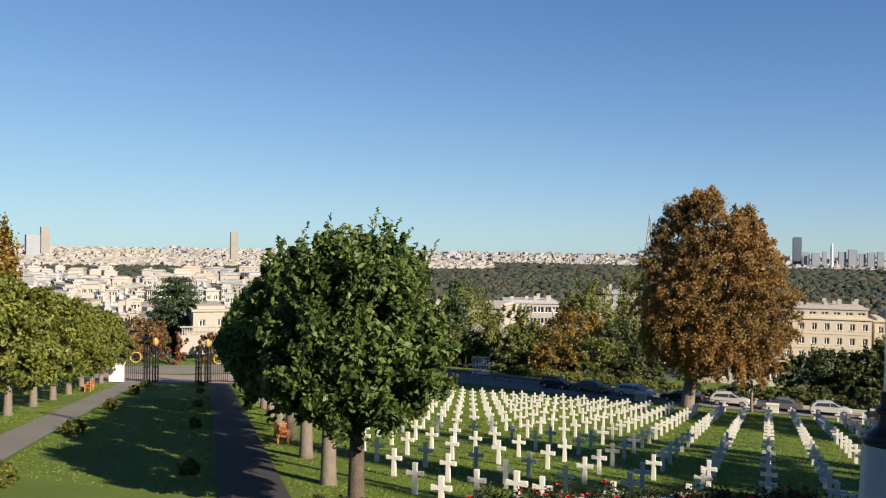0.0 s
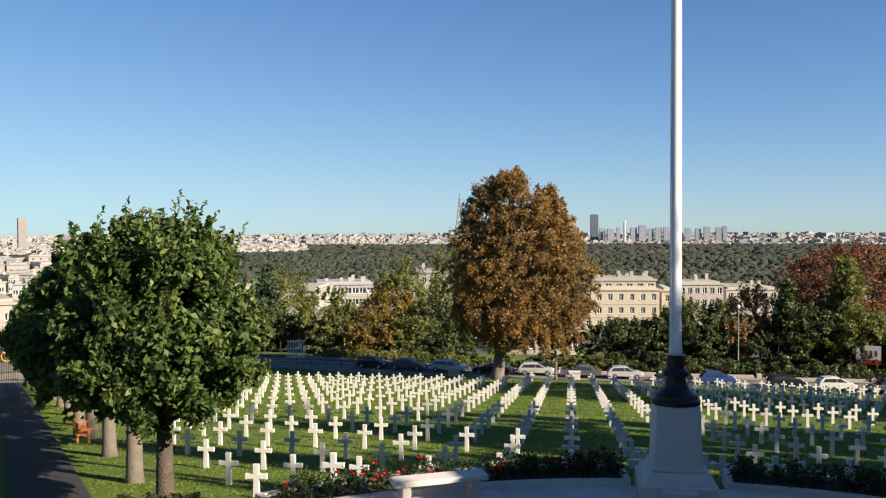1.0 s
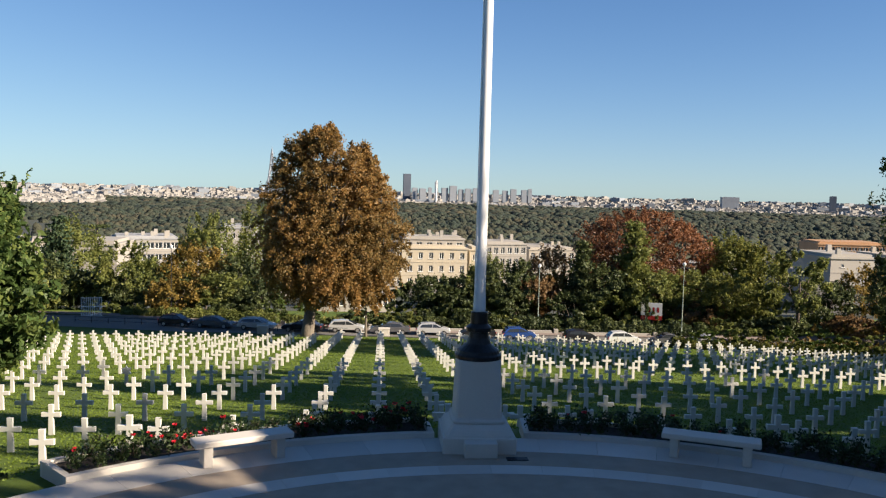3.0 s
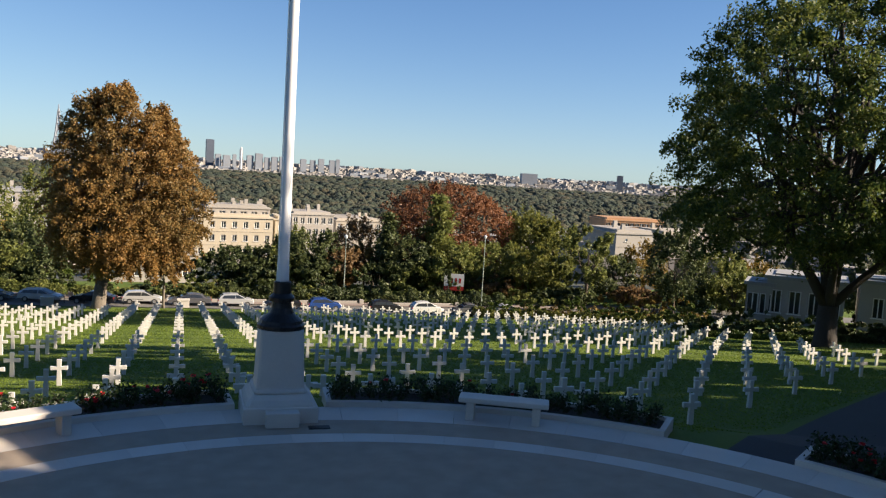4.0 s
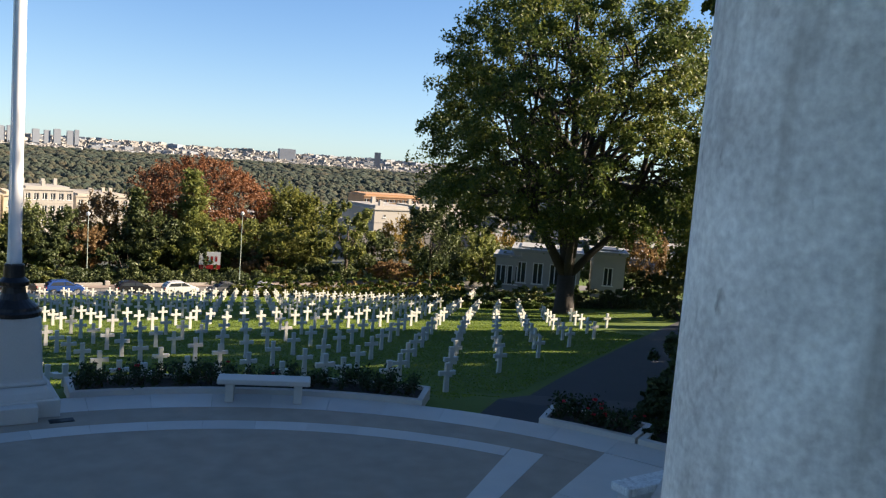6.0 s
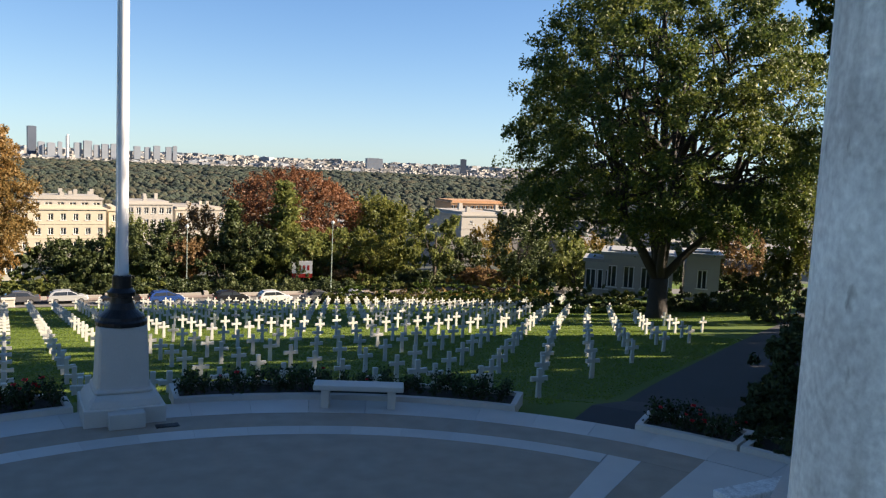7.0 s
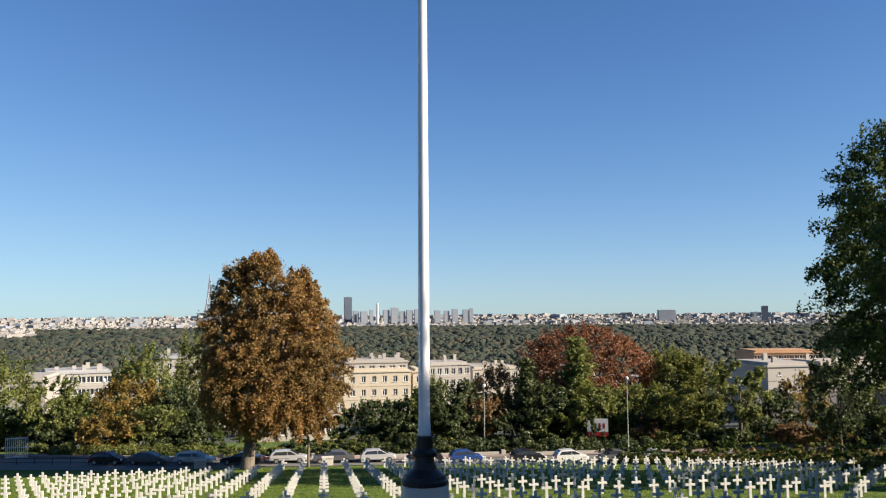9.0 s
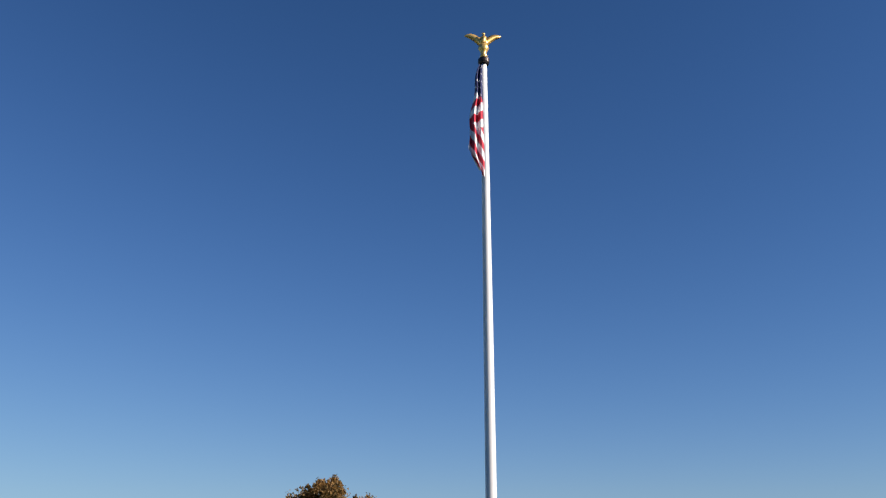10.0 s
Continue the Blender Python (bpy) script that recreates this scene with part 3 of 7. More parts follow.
def flag():
    """A limp striped flag gathered in folds beside the shaft."""
    nq, nh = 40, 110
    b, vs = Build(), []
    for j in range(nh + 1):
        h = j / nh
        wide = 0.1 + 0.26 * min(1, h * 1.5) ** 0.8 - 0.2 * max(0, h - 0.82) / 0.18 + 0.025 * math.sin(h * 16)
        for i in range(nq + 1):
            q = i / nq
            x = -0.03 - wide * q
            y = -0.06 + 0.07 * math.sin(q * 13 + h * 3.5) * (0.3 + q) - 0.05 * h
            z = 16.5 - (3.0 - 0.25 * q) * h
            vs.append((x, y, z))
    fs, mi = [], []
    for j in range(nh):
        for i in range(nq):
            a = j * (nq + 1) + i
            fs.append((a, a + nq + 1, a + nq + 2, a + 1))
            h, q = j / nh, i / nq
            slant = (1.5 if h < 0.58 else -2.4) * (q - 0.5)
            star = h < 0.3 and math.sin(h * 95) > 0.72 and math.sin(q * 22 + h * 30) > 0.72
            mi.append(1 if star else 2 if h + 0.06 * q < 0.32 else int(h * 13 - slant + 6) % 2)
    b.add(vs, fs)
    b.m = mi
    me = b.mesh("flag", [RED, CLOTH, BLUE], True)
    return thing("flag", "red and white striped flag with blue canton hanging limp", "flag", me, Matrix.Translation((*POLE_XY, 0)))

flag()
drain = thing("floor_drain", "dark iron drain grate in the terrace", "drain", m=Matrix.Translation((2.82, 16.78, 0.0)))
part("frame", Build().box(-0.22, -0.11, -0.02, 0.22, 0.11, 0.012).mesh("frame", IRON), drain)
for i in range(6):
    part("bar", Build().box(-0.19 + i * 0.07, -0.09, 0.012, -0.16 + i * 0.07, 0.09, 0.02).mesh("bar", IRON), drain)

# headstones


def cross_mesh():
    w0, w1, h, s, ah, at = 0.086, 0.067, 0.91, 0.275, 0.61, 0.058
    out = [(-w0, 0), (w0, 0), (w1, ah - at), (s, ah - at - 0.012), (s, ah + at + 0.012), (w1, ah + at), (w1 + 0.008, h), (-w1 - 0.008, h), (-w1, ah + at), (-s, ah + at + 0.012), (-s, ah - at - 0.012), (-w1, ah - at)]
    d = 0.05
    vs = [(x, -d, z - (0.15 if z == 0 else 0)) for x, z in out] + [(x, d, z - (0.15 if z == 0 else 0)) for x, z in out]
    n = len(out)
    fs = [tuple(range(n)), tuple(range(2 * n - 1, n - 1, -1))] + [(i, i + n, (i + 1) % n + n, (i + 1) % n) for i in range(n)]
    me = Build().add(vs, fs).mesh("cross_headstone", MARBLE)
    bm = bmesh.new()
    bm.from_mesh(me)
    bmesh.ops.recalc_face_normals(bm, faces=bm.faces)
    bm.to_mesh(me)
    bm.free()
    return bevelled(me, 0.008, 1, 60)


def star_mesh():
    b = Build()
    b.box(-0.07, -0.05, -0.15, 0.07, 0.05, 0.62)
    d = 0.052
    for s in (1, -1):
        tri = [(0.24 * math.sin(k * math.tau / 3 + (0 if s > 0 else math.pi)), 0.66 + 0.24 * math.cos(k * math.tau / 3 + (0 if s > 0 else math.pi))) for k in range(3)]
        vs = [(x, -d, z) for x, z in tri] + [(x, d, z) for x, z in tri]
        b.add(vs, [(0, 1, 2), (5, 4, 3), (0, 3, 4, 1), (1, 4, 5, 2), (2, 5, 3, 0)])
        d += 0.003
    return b.mesh("star_headstone", MARBLE)


CROSS, STAR = cross_mesh(), star_mesh()


def grave_at(k, n):
    return -0.05 + 1.9 * k + (0.006 * k * k if k > 0 else 0), 24.95 + 2.712 * n


def has_grave(k, n):
    u, v = grave_at(k, n)
    p, q = 0.8 * u + 0.6 * v, -0.6 * u + 0.8 * v
    if p < 5.2 or q > 84:
        return False
    if math.hypot(u - CX, v - CY) < 14.6:
        return False
    if n < 3 and k > 11 + 2 * n:
        return False
    if n >= 3 and k - n > 13 + (n == 4):
        return False
    top = {14: 4, 13: 6, 12: 8, 11: 13, 10: 15, 9: 16}
    return n <= top.get(k - n, 21 if k > -3 else 18)


nodes = sorted((math.hypot(*grave_at(k, n)), k, n) for k in range(-34, 30) for n in range(-6, 22) if has_grave(k, n))
nodes += [(999, "left", i) for i in range(14)]
rest = Build()
cv = [tuple(v.co) for v in CROSS.vertices]
cf = [tuple(p.vertices) for p in CROSS.polygons]
for i, (r, k, n) in enumerate(nodes):
    if k == "left":
        u, v = alley(-12.5 - 2.2 * (n % 2), 40 + 3.2 * n)
        m = pose(u, v, ground_z(u, v), 0, 0, 37)
    else:
        u, v = grave_at(k, n)
        m = pose(u + random.uniform(-0.03, 0.03), v + random.uniform(-0.03, 0.03), ground_z(u, v), random.uniform(-0.8, 0.8), random.uniform(-0.6, 0.6), random.uniform(-1.5, 1.5))
    if (k, n) in ((-6, 5), (3, 9)):
        thing("star_headstone", "white marble headstone with six-pointed star on lawn", "headstone", STAR, m, "rows of headstones")
    elif i < 298:
        thing("cross_headstone", "white marble cross headstone standing on mown lawn", "headstone", CROSS, m, "rows of headstones")
    else:
        rest.add([m @ Vector(p) for p in cv], cf)
me = rest.mesh("cross_headstones", MARBLE)
thing("cross_headstones", "far rows of white marble cross headstones on lawn", "headstones", me, kind="stuff")

# trees


def limb_points(rng, a, b, sag=0.12, n=5):
    a, b = Vector(a), Vector(b)
    l = (b - a).length
    pts = [a.lerp(b, i / n) for i in range(n + 1)]
    for i in range(1, n):
        pts[i] += Vector(rng.normal(0, 0.035 * l, 3)) + Vector((0, 0, sag * l * math.sin(math.pi * i / n) * rng.uniform(-0.3, 1)))
    return pts


def sprays(rng, cl, idx, centre, length, flat=0.22, droop=0.3):
    """Leaf places in drooping flat sprays that reach outwards from the clumps."""
    n = len(idx)
    o = cl - centre
    o = o / (np.linalg.norm(o, axis=1)[:, None] + 1e-6) + rng.normal(0, 0.25, o.shape)
    o[:, 2] *= 0.55
    o /= np.linalg.norm(o, axis=1)[:, None] + 1e-6
    side = np.stack([-o[:, 1], o[:, 0], np.zeros(len(o))], 1)
    side /= np.linalg.norm(side, axis=1)[:, None] + 1e-6
    grow = rng.uniform(0.6, 1.35, len(cl))[idx] * length
    t = rng.uniform(-0.55, 1.0, n)
    w = rng.normal(0, 0.36, n) * (1.05 - 0.65 * np.clip(t, 0, 1))
    P = cl[idx] + o[idx] * (t * grow)[:, None] + side[idx] * (w * grow)[:, None]
    P[:, 2] += grow * (rng.normal(0, flat, n) - droop * np.clip(t, 0, 1) ** 2 - 0.25 * np.abs(w) ** 1.5)
    return P


def crown_points(rng, n, cz, rx, rz, flat=0.0, clumps=60, spread=0.16, shell=0.55, lobes=None, cut=None):
    """Leaf places: clumps set in and on an uneven ellipsoid; returns places and outward ways."""
    cl = []
    while len(cl) < clumps:
        d = rng.normal(size=3)
        d /= np.linalg.norm(d)
        r = shell + (1 - shell) * rng.random() ** 0.5
        p = d * r
        bump = 1 + 0.12 * math.sin(3 * math.atan2(d[1], d[0]) + 1.3) * (1 - abs(d[2])) + rng.normal(0, 0.05)
        p = p * bump
        if p[2] < -0.75 and flat:
            p[2] = -0.75 + rng.normal(0, 0.05)
        if lobes is not None:
            lx, ly, lz, lr = lobes[rng.integers(len(lobes))]
            p = np.array([lx, ly, lz]) + p * lr
        cl.append(p)
    cl = np.array(cl)
    idx = rng.integers(0, clumps, n)
    P = sprays(rng, cl, idx, np.array([0, 0, -0.2]), spread * 1.7, 0.36, 0.2)
    out = P / (np.linalg.norm(P, axis=1)[:, None] + 1e-6)
    P = P * np.array([rx, rx, rz]) + np.array([0, 0, cz])
    return P, out, cl * np.array([rx, rx, rz]) + np.array([0, 0, cz])


def profile_points(rng, n, height, bare, width, prof, clumps, spread, shell, notch=None, droop=0.3, lobe=1.0):
    """Leaf places in clumps inside a turned outline; prof: (height share, radius share) from the crown's foot up."""
    hs, rs = [a for a, b in prof], [b for a, b in prof]
    cb, ch = height * bare, height * (1 - bare)
    cl = []
    while len(cl) < clumps:
        t = rng.random()
        R = float(np.interp(t, hs, rs))
        if rng.random() > R + 0.15:
            continue
        a = rng.uniform(0, math.tau)
        R *= 1 + lobe * (0.09 * math.sin(3 * a + 5 * t) + 0.06 * math.sin(7 * a - 9 * t))
        rho = shell + (1 - shell) * rng.random() ** 0.5
        if t > 0.9 or t < 0.08:
            rho = rng.random() ** 0.5
        x, y = R * rho * math.cos(a), R * rho * math.sin(a)
        if notch and t > notch[1] and abs(x - notch[0]) < notch[2] * (t - notch[1]) / (1 - notch[1]):
            continue
        if notch and t > 0.9 and x > notch[0]:
            t -= 0.1
        cl.append((x * width / 2, y * width / 2, cb + t * ch, a, rho))
    cl = np.array(cl)
    idx = rng.integers(0, clumps, n)
    P = sprays(rng, cl[:, :3], idx, np.array([0, 0, cb + ch * 0.4]), spread * width, 0.22, droop)
    out = P - np.array([0, 0, cb + ch * 0.45])
    out /= np.linalg.norm(out, axis=1)[:, None] + 1e-6
    return P, out, cl[:, :3]


def tree(name, label, x, y, height, width, leafmat, count=5000, leaf=0.3, trunk=0.3, bare=0.25, seed=0, bark=None, limbs=10, lean=(0, 0), lobes=None, clumps=110, spread=0.13, shoots=0, fork=None, z=None, sides=10, shell=0.55, category="tree", group="", flat=1.0, prof=None, notch=None, twigs=2, stems=(), droop=0.3, lobe=1.0):
    rng = np.random.default_rng(seed + 11)
    bark = bark or BARK
    z = ground_z(x, y) - 0.05 if z is None else z
    t = thing(name, label, category, m=Matrix.Translation((x, y, z)), group=group)
    cb = height * bare
    cz, rz = (height + cb) / 2, (height - cb) / 2
    P, out, cl = crown_points(rng, count, cz, width / 2 * 0.9, rz * 0.92, flat, clumps, spread, shell, lobes)
    if prof:
        P, out, cl = profile_points(rng, count, height, bare, width, prof, clumps, spread, shell, notch, droop, lobe)
    P[:, 0] += lean[0]
    P[:, 1] += lean[1]
    cl = cl + np.array([lean[0], lean[1], 0])
    b = Build()
    top = Vector((lean[0] * 0.6, lean[1] * 0.6, cb + (height - cb) * 0.55))
    fk = height * (fork or bare * 0.85)
    base = [Vector((0, 0, -0.2)), Vector((0, 0, 0.15 * fk)), Vector((lean[0] * 0.12, lean[1] * 0.12, fk))]
    if fork:
        b.tube(base, [trunk * 1.45, trunk * 1.05, trunk * 0.85], sides)
    else:
        mid = base[2].lerp(top, 0.5) + Vector(rng.normal(0, trunk * 0.6, 3))
        b.tube(base + [mid, top], [trunk * 1.45, trunk * 1.05, trunk * 0.85, trunk * 0.5, trunk * 0.12], sides)
    heads = []
    for dx, dy, h, r in stems:
        tip = Vector((dx, dy, h))
        mid = base[2].lerp(tip, 0.4) + Vector((dx * 0.16, dy * 0.16, -0.03 * h))
        line = [base[2] - Vector((0, 0, 0.3)), base[2].lerp(mid, 0.5), mid, mid.lerp(tip, 0.5) + Vector(rng.normal(0, 0.15, 3)), tip]
        b.tube(line, [r, r * 0.85, r * 0.7, r * 0.45, r * 0.12], sides)
        heads += [mid, mid.lerp(line[3], 0.5), line[3]]
    for i in range(limbs):
        c = Vector(cl[rng.integers(len(cl))])
        st = base[2].lerp(top, rng.uniform(0, 0.5) if not fork else 0)
        if heads:
            st = min((heads[k] for k in rng.integers(0, len(heads), 4)), key=lambda p: (p - c).length)
        if c.z < st.z + 0.3:
            c.z = st.z + rng.uniform(0.3, 1.5) * trunk
        pts = limb_points(rng, st, c)
        r0 = trunk * rng.uniform(0.3, 0.5) * (1.35 if fork and i < 5 else 0.75 if fork else 1)
        b.tube(pts, [r0 * (1 - 0.85 * k / 5) for k in range(6)], max(5, sides - 4))
        for j in range(twigs if sides > 8 else 0):
            c2 = Vector(cl[rng.integers(len(cl))])
            if (c2 - pts[3]).length < width * 0.45:
                b.tube(limb_points(rng, pts[3], c2, n=3), [r0 * 0.35, r0 * 0.26, r0 * 0.17, r0 * 0.06], 5)
    part("trunk", b.mesh("trunk", bark, True), t)
    L = leaves(rng, P, leaf, 0.25, 1.6, out)
    if shoots:
        S = []
        for i in range(shoots):
            a, rr = rng.uniform(0, 6.28), width / 2 * 0.86 * rng.random() ** 0.5
            h0 = cz + rz * (0.84 - 0.45 * (rr / (width / 2)) ** 2)
            l, bend = 0.35 + 1.15 * rng.random() ** 1.6, rng.uniform(-0.1, 0.3)
            for k in range(26):
                q = k / 26
                S.append((rr * math.cos(a) * (1 + 0.1 * q) + rng.normal(0, 0.07 * (1.2 - q)) + bend * l * q * q, rr * math.sin(a) + rng.normal(0, 0.07 * (1.2 - q)), h0 + l * q))
        L = np.concatenate([L, leaves(rng, np.array(S), leaf * 0.85, 0.2, 1.6)])
    part("crown", quads("crown", L, leafmat), t)
    return t


def conifer(name, label, x, y, height, width, leafmat, count=5000, leaf=0.3, seed=0, tiers=12, flatness=0.25, z=None, taper=0.75, thick=0.5):
    rng = np.random.default_rng(seed + 77)
    z = ground_z(x, y) - 0.05 if z is None else z
    t = thing(name, label, "conifer", m=Matrix.Translation((x, y, z)))
    b = Build().tube([(0, 0, -0.2), (0, 0, height * 0.5), (0, 0, height)], [width * 0.05, width * 0.03, 0.02], 8)
    P = []
    for i in range(tiers):
        h = 0.1 + 0.88 * (i + 0.3) / tiers
        R = width / 2 * (1 - h) ** taper * rng.uniform(0.8, 1.1)
        for k in range(6):
            a = rng.uniform(0, 6.28)
            tip = Vector((R * math.cos(a), R * math.sin(a), h * height - R * flatness))
            b.tube([(0, 0, h * height), tip], [0.05 * width / 6, 0.01], 4)
            m = max(1, int(count / tiers / 6 * (0.35 + 1.3 * (1 - h))))
            s = rng.random((m, 1)) ** 0.6
            P.append(np.array([0, 0, h * height]) * (1 - s) + np.array(tip) * s + rng.normal(0, 0.055 * width, (m, 3)) * np.array([1, 1, thick]))
    part("trunk", b.mesh("trunk", BARK), t)
    P = np.concatenate(P)
    part("crown", quads("crown", leaves(rng, P, leaf, 0.5, 2.2), leafmat), t)
    return t


def shrub(name, label, x, y, w, d, h, leafmat, count=2500, leaf=0.18, seed=0, rot=0.0, z=None, category="shrub", group=""):
    rng = np.random.default_rng(seed + 5)
    z = ground_z(x, y) - 0.05 if z is None else z
    t = thing(name, label, category, m=pose(x, y, z, 0, 0, rot), group=group)
    P, out, cl = crown_points(rng, count, 0.5, 0.5, 0.5, 0, max(20, count // 60), 0.09, 0.7)
    P[:, 2] = np.abs(P[:, 2])
    P *= np.array([w, d, h])
    b = Build()
    for i in range(7):
        c = cl[rng.integers(len(cl))] * np.array([w, d, h]) * 0.8
        b.tube([(c[0] * 0.3, c[1] * 0.3, -0.05), tuple(c)], [0.05 * min(w, h) * 0.5, 0.008], 5)
    part("stem", b.mesh("stem", BARK), t)
    part("foliage", quads("foliage", leaves(rng, P, leaf, 0.3, 1.5, out), leafmat), t)
    return t


# clipped lindens along the avenue
LIME = [(0, 0.5), (0.1, 0.84), (0.3, 1.0), (0.55, 0.96), (0.75, 0.84), (0.9, 0.7), (1, 0.5)]
first = tree("linden_tree", "clipped green linden with ragged shoots on its top", *alley(3.3, 19.5), 6.3, 3.8, LEAF_LINDEN, 46000, 0.11, 0.2, 0.33, 8, BARK, limbs=12, clumps=420, spread=0.1, shoots=60, shell=0.45, group="lindens along the avenue", droop=-0.5, prof=[(0, 0.3), (0.08, 0.62), (0.25, 0.95), (0.4, 1.0), (0.6, 0.94), (0.8, 0.8), (0.93, 0.66), (1, 0.5)])
lin = tree("linden_tree", "clipped green linden in a row beside the path", *alley(3.45, 25.2), 6.9, 4.9, LEAF_LINDEN, 14000, 0.18, 0.23, 0.36, 4, BARK_GREY, limbs=10, clumps=220, spread=0.09, shoots=24, shell=0.7, prof=LIME, group="lindens along the avenue")
lin2 = tree("linden_tree", "clipped green linden in a row beside the path", *alley(-9.8, 34), 6.6, 4.7, LEAF_LINDEN_GOLD, 15000, 0.145, 0.22, 0.24, 5, BARK_GREY, limbs=10, clumps=220, spread=0.09, shoots=12, shell=0.7, prof=LIME, group="lindens along the avenue")
for i in range(1, 10):
    u, v = alley(3.45, 25.2 + 5.9 * i)
    copy_thing(lin, pose(u, v, ground_z(u, v), 0, 0, 73 * i))
for i in range(1, 9):
    u, v = alley(-9.8, 34 + 6.5 * i)
    copy_thing(lin2, pose(u, v, ground_z(u, v), 0, 0, 51 * i))

# big trees in the cemetery
tree("chestnut_tree", "tall horse chestnut with browned autumn leaves", -7.3, 83.6, 20.8, 14.2, LEAF_CHESTNUT, 125000, 0.165, 0.62, 0.19, 21, BARK_GREY, limbs=46, lean=(2.0, 0), fork=0.13, clumps=1500, spread=0.06, shell=0.3, sides=12, droop=0.6,
     prof=[(0, 0.42), (0.07, 0.78), (0.2, 0.97), (0.4, 1.0), (0.58, 0.88), (0.74, 0.72), (0.86, 0.58), (0.94, 0.42), (1, 0.18)], notch=(0.2, 0.8, 0.15),
     stems=((0.4, 0.5, 15.5, 0.42), (3.6, -0.8, 13.5, 0.34), (-2.6, -0.6, 11, 0.3), (5.6, 1.0, 7.5, 0.24), (0.8, -2.5, 11, 0.26)))
tree("beech_tree", "huge dark green broadleaf tree with forked trunk", 46.0, 50.6, 26.4, 22.4, LEAF_BEECH, 128000, 0.175, 0.8, 0.27, 31, BARK_DARK, limbs=80, lean=(-0.2, 0.4), fork=0.12, clumps=740, spread=0.062, shell=0.55, sides=14, twigs=3,
     lobe=0.3, prof=[(0, 0.88), (0.06, 0.99), (0.16, 1.02), (0.34, 1.04), (0.5, 1.04), (0.7, 0.95), (0.85, 0.74), (0.95, 0.47), (1, 0.2)],
     stems=((-5.2, 1.5, 15, 0.42), (-1.2, -0.5, 22, 0.5), (2.6, 0.8, 21, 0.46), (6.5, -2.0, 13, 0.36), (-2.6, -3.5, 16, 0.34), (1.5, 4.5, 17, 0.34)))

tree("chestnut_sapling", "low browned chestnut under the tall one", -1.6, 86.0, 10.2, 5.6, LEAF_CHESTNUT, 16000, 0.17, 0.14, 0.3, 22, BARK_GREY, limbs=12, clumps=160, spread=0.1, shell=0.3, sides=9, droop=0.6,
     prof=[(0, 0.35), (0.2, 0.7), (0.5, 1.0), (0.8, 0.9), (1, 0.5)])

# trees behind the road
conifer("conifer_tree", "blue-green conifer behind the road", -43.6, 116.1, 1.0 - ground_z(-43.6, 116.1), 7.5, LEAF_FIR, seed=1, count=4950, leaf=0.27)
tree("broadleaf_tree", "green broadleaf tree behind the road", -32.0, 107.3, -2.1 - ground_z(-32.0, 107.3), 7.5, LEAF_GREEN, seed=2, sides=7, limbs=8, count=6682, leaf=0.24, trunk=0.18, bare=0.12)
tree("broadleaf_tree", "green broadleaf tree behind the road", -27.3, 132.2, 1.1 - ground_z(-27.3, 132.2), 9.1, LEAF_GREEN, seed=3, sides=7, limbs=8, count=7425, leaf=0.27, trunk=0.2, bare=0.1)
tree("broadleaf_tree", "yellowing broadleaf tree behind the road", -25.1, 115.3, -2.6 - ground_z(-25.1, 115.3), 9.5, LEAF_OCHRE, seed=4, sides=7, limbs=8, count=6682, leaf=0.24, trunk=0.18, bare=0.12)
tree("broadleaf_tree", "dark green tree behind the road", -17.8, 110.6, -3.6 - ground_z(-17.8, 110.6), 9.4, LEAF_DARK, seed=5, sides=7, limbs=8, count=7425, leaf=0.24, trunk=0.18, bare=0.05)
tree("broadleaf_tree", "green broadleaf tree behind the road", -20.6, 138.5, 2.5 - ground_z(-20.6, 138.5), 6.6, LEAF_GREEN, seed=6, sides=7, limbs=8, count=5940, leaf=0.27, trunk=0.2, bare=0.1)
tree("broadleaf_tree", "dark green tree behind the road", -29.0, 112.3, -6.1 - ground_z(-29.0, 112.3), 8.6, LEAF_DARK, seed=7, sides=7, limbs=8, count=5940, leaf=0.24, trunk=0.15, bare=0.03)
tree("broadleaf_tree", "green broadleaf tree behind the road", -43.8, 103.1, -4.1 - ground_z(-43.8, 103.1), 11.3, LEAF_GREEN, seed=8, sides=7, limbs=8, count=7425, leaf=0.24, trunk=0.18, bare=0.05)
tree("broadleaf_tree", "dark green tree behind the road", -37.5, 109.8, -5.8 - ground_z(-37.5, 109.8), 7.0, LEAF_DARK, seed=9, sides=7, limbs=8, count=5940, leaf=0.24, trunk=0.15, bare=0.05)
tree("broadleaf_tree", "green broadleaf tree behind the road", -66.0, 100.2, -5.7 - ground_z(-66.0, 100.2), 12.1, LEAF_GREEN, seed=10, sides=7, limbs=8, count=7425, leaf=0.24, trunk=0.2, bare=0.1)
conifer("cedar_tree", "dark flat-topped cedar among white houses", -65.9, 199.4, -2.8 - ground_z(-65.9, 199.4), 12.7, LEAF_DARK, seed=11, count=6600, leaf=0.29, flatness=0.0, tiers=6, taper=0.45, thick=0.18)
tree("broadleaf_tree", "dark green tree behind the road", 15.7, 104.8, -2.7 - ground_z(15.7, 104.8), 7.8, LEAF_DARK, seed=12, sides=7, limbs=8, count=8910, leaf=0.22, trunk=0.18, bare=0.03)
tree("broadleaf_tree", "dark green tree behind the road", 10.5, 105.5, -5.2 - ground_z(10.5, 105.5), 7.1, LEAF_DARK, seed=13, sides=7, limbs=8, count=7425, leaf=0.22, trunk=0.18, bare=0.02)
tree("broadleaf_tree", "green broadleaf tree behind the road", 14.0, 111.1, -3.6 - ground_z(14.0, 111.1), 6.0, LEAF_GREEN, seed=30, sides=7, limbs=8, count=5940, leaf=0.22, trunk=0.18, bare=0.02)
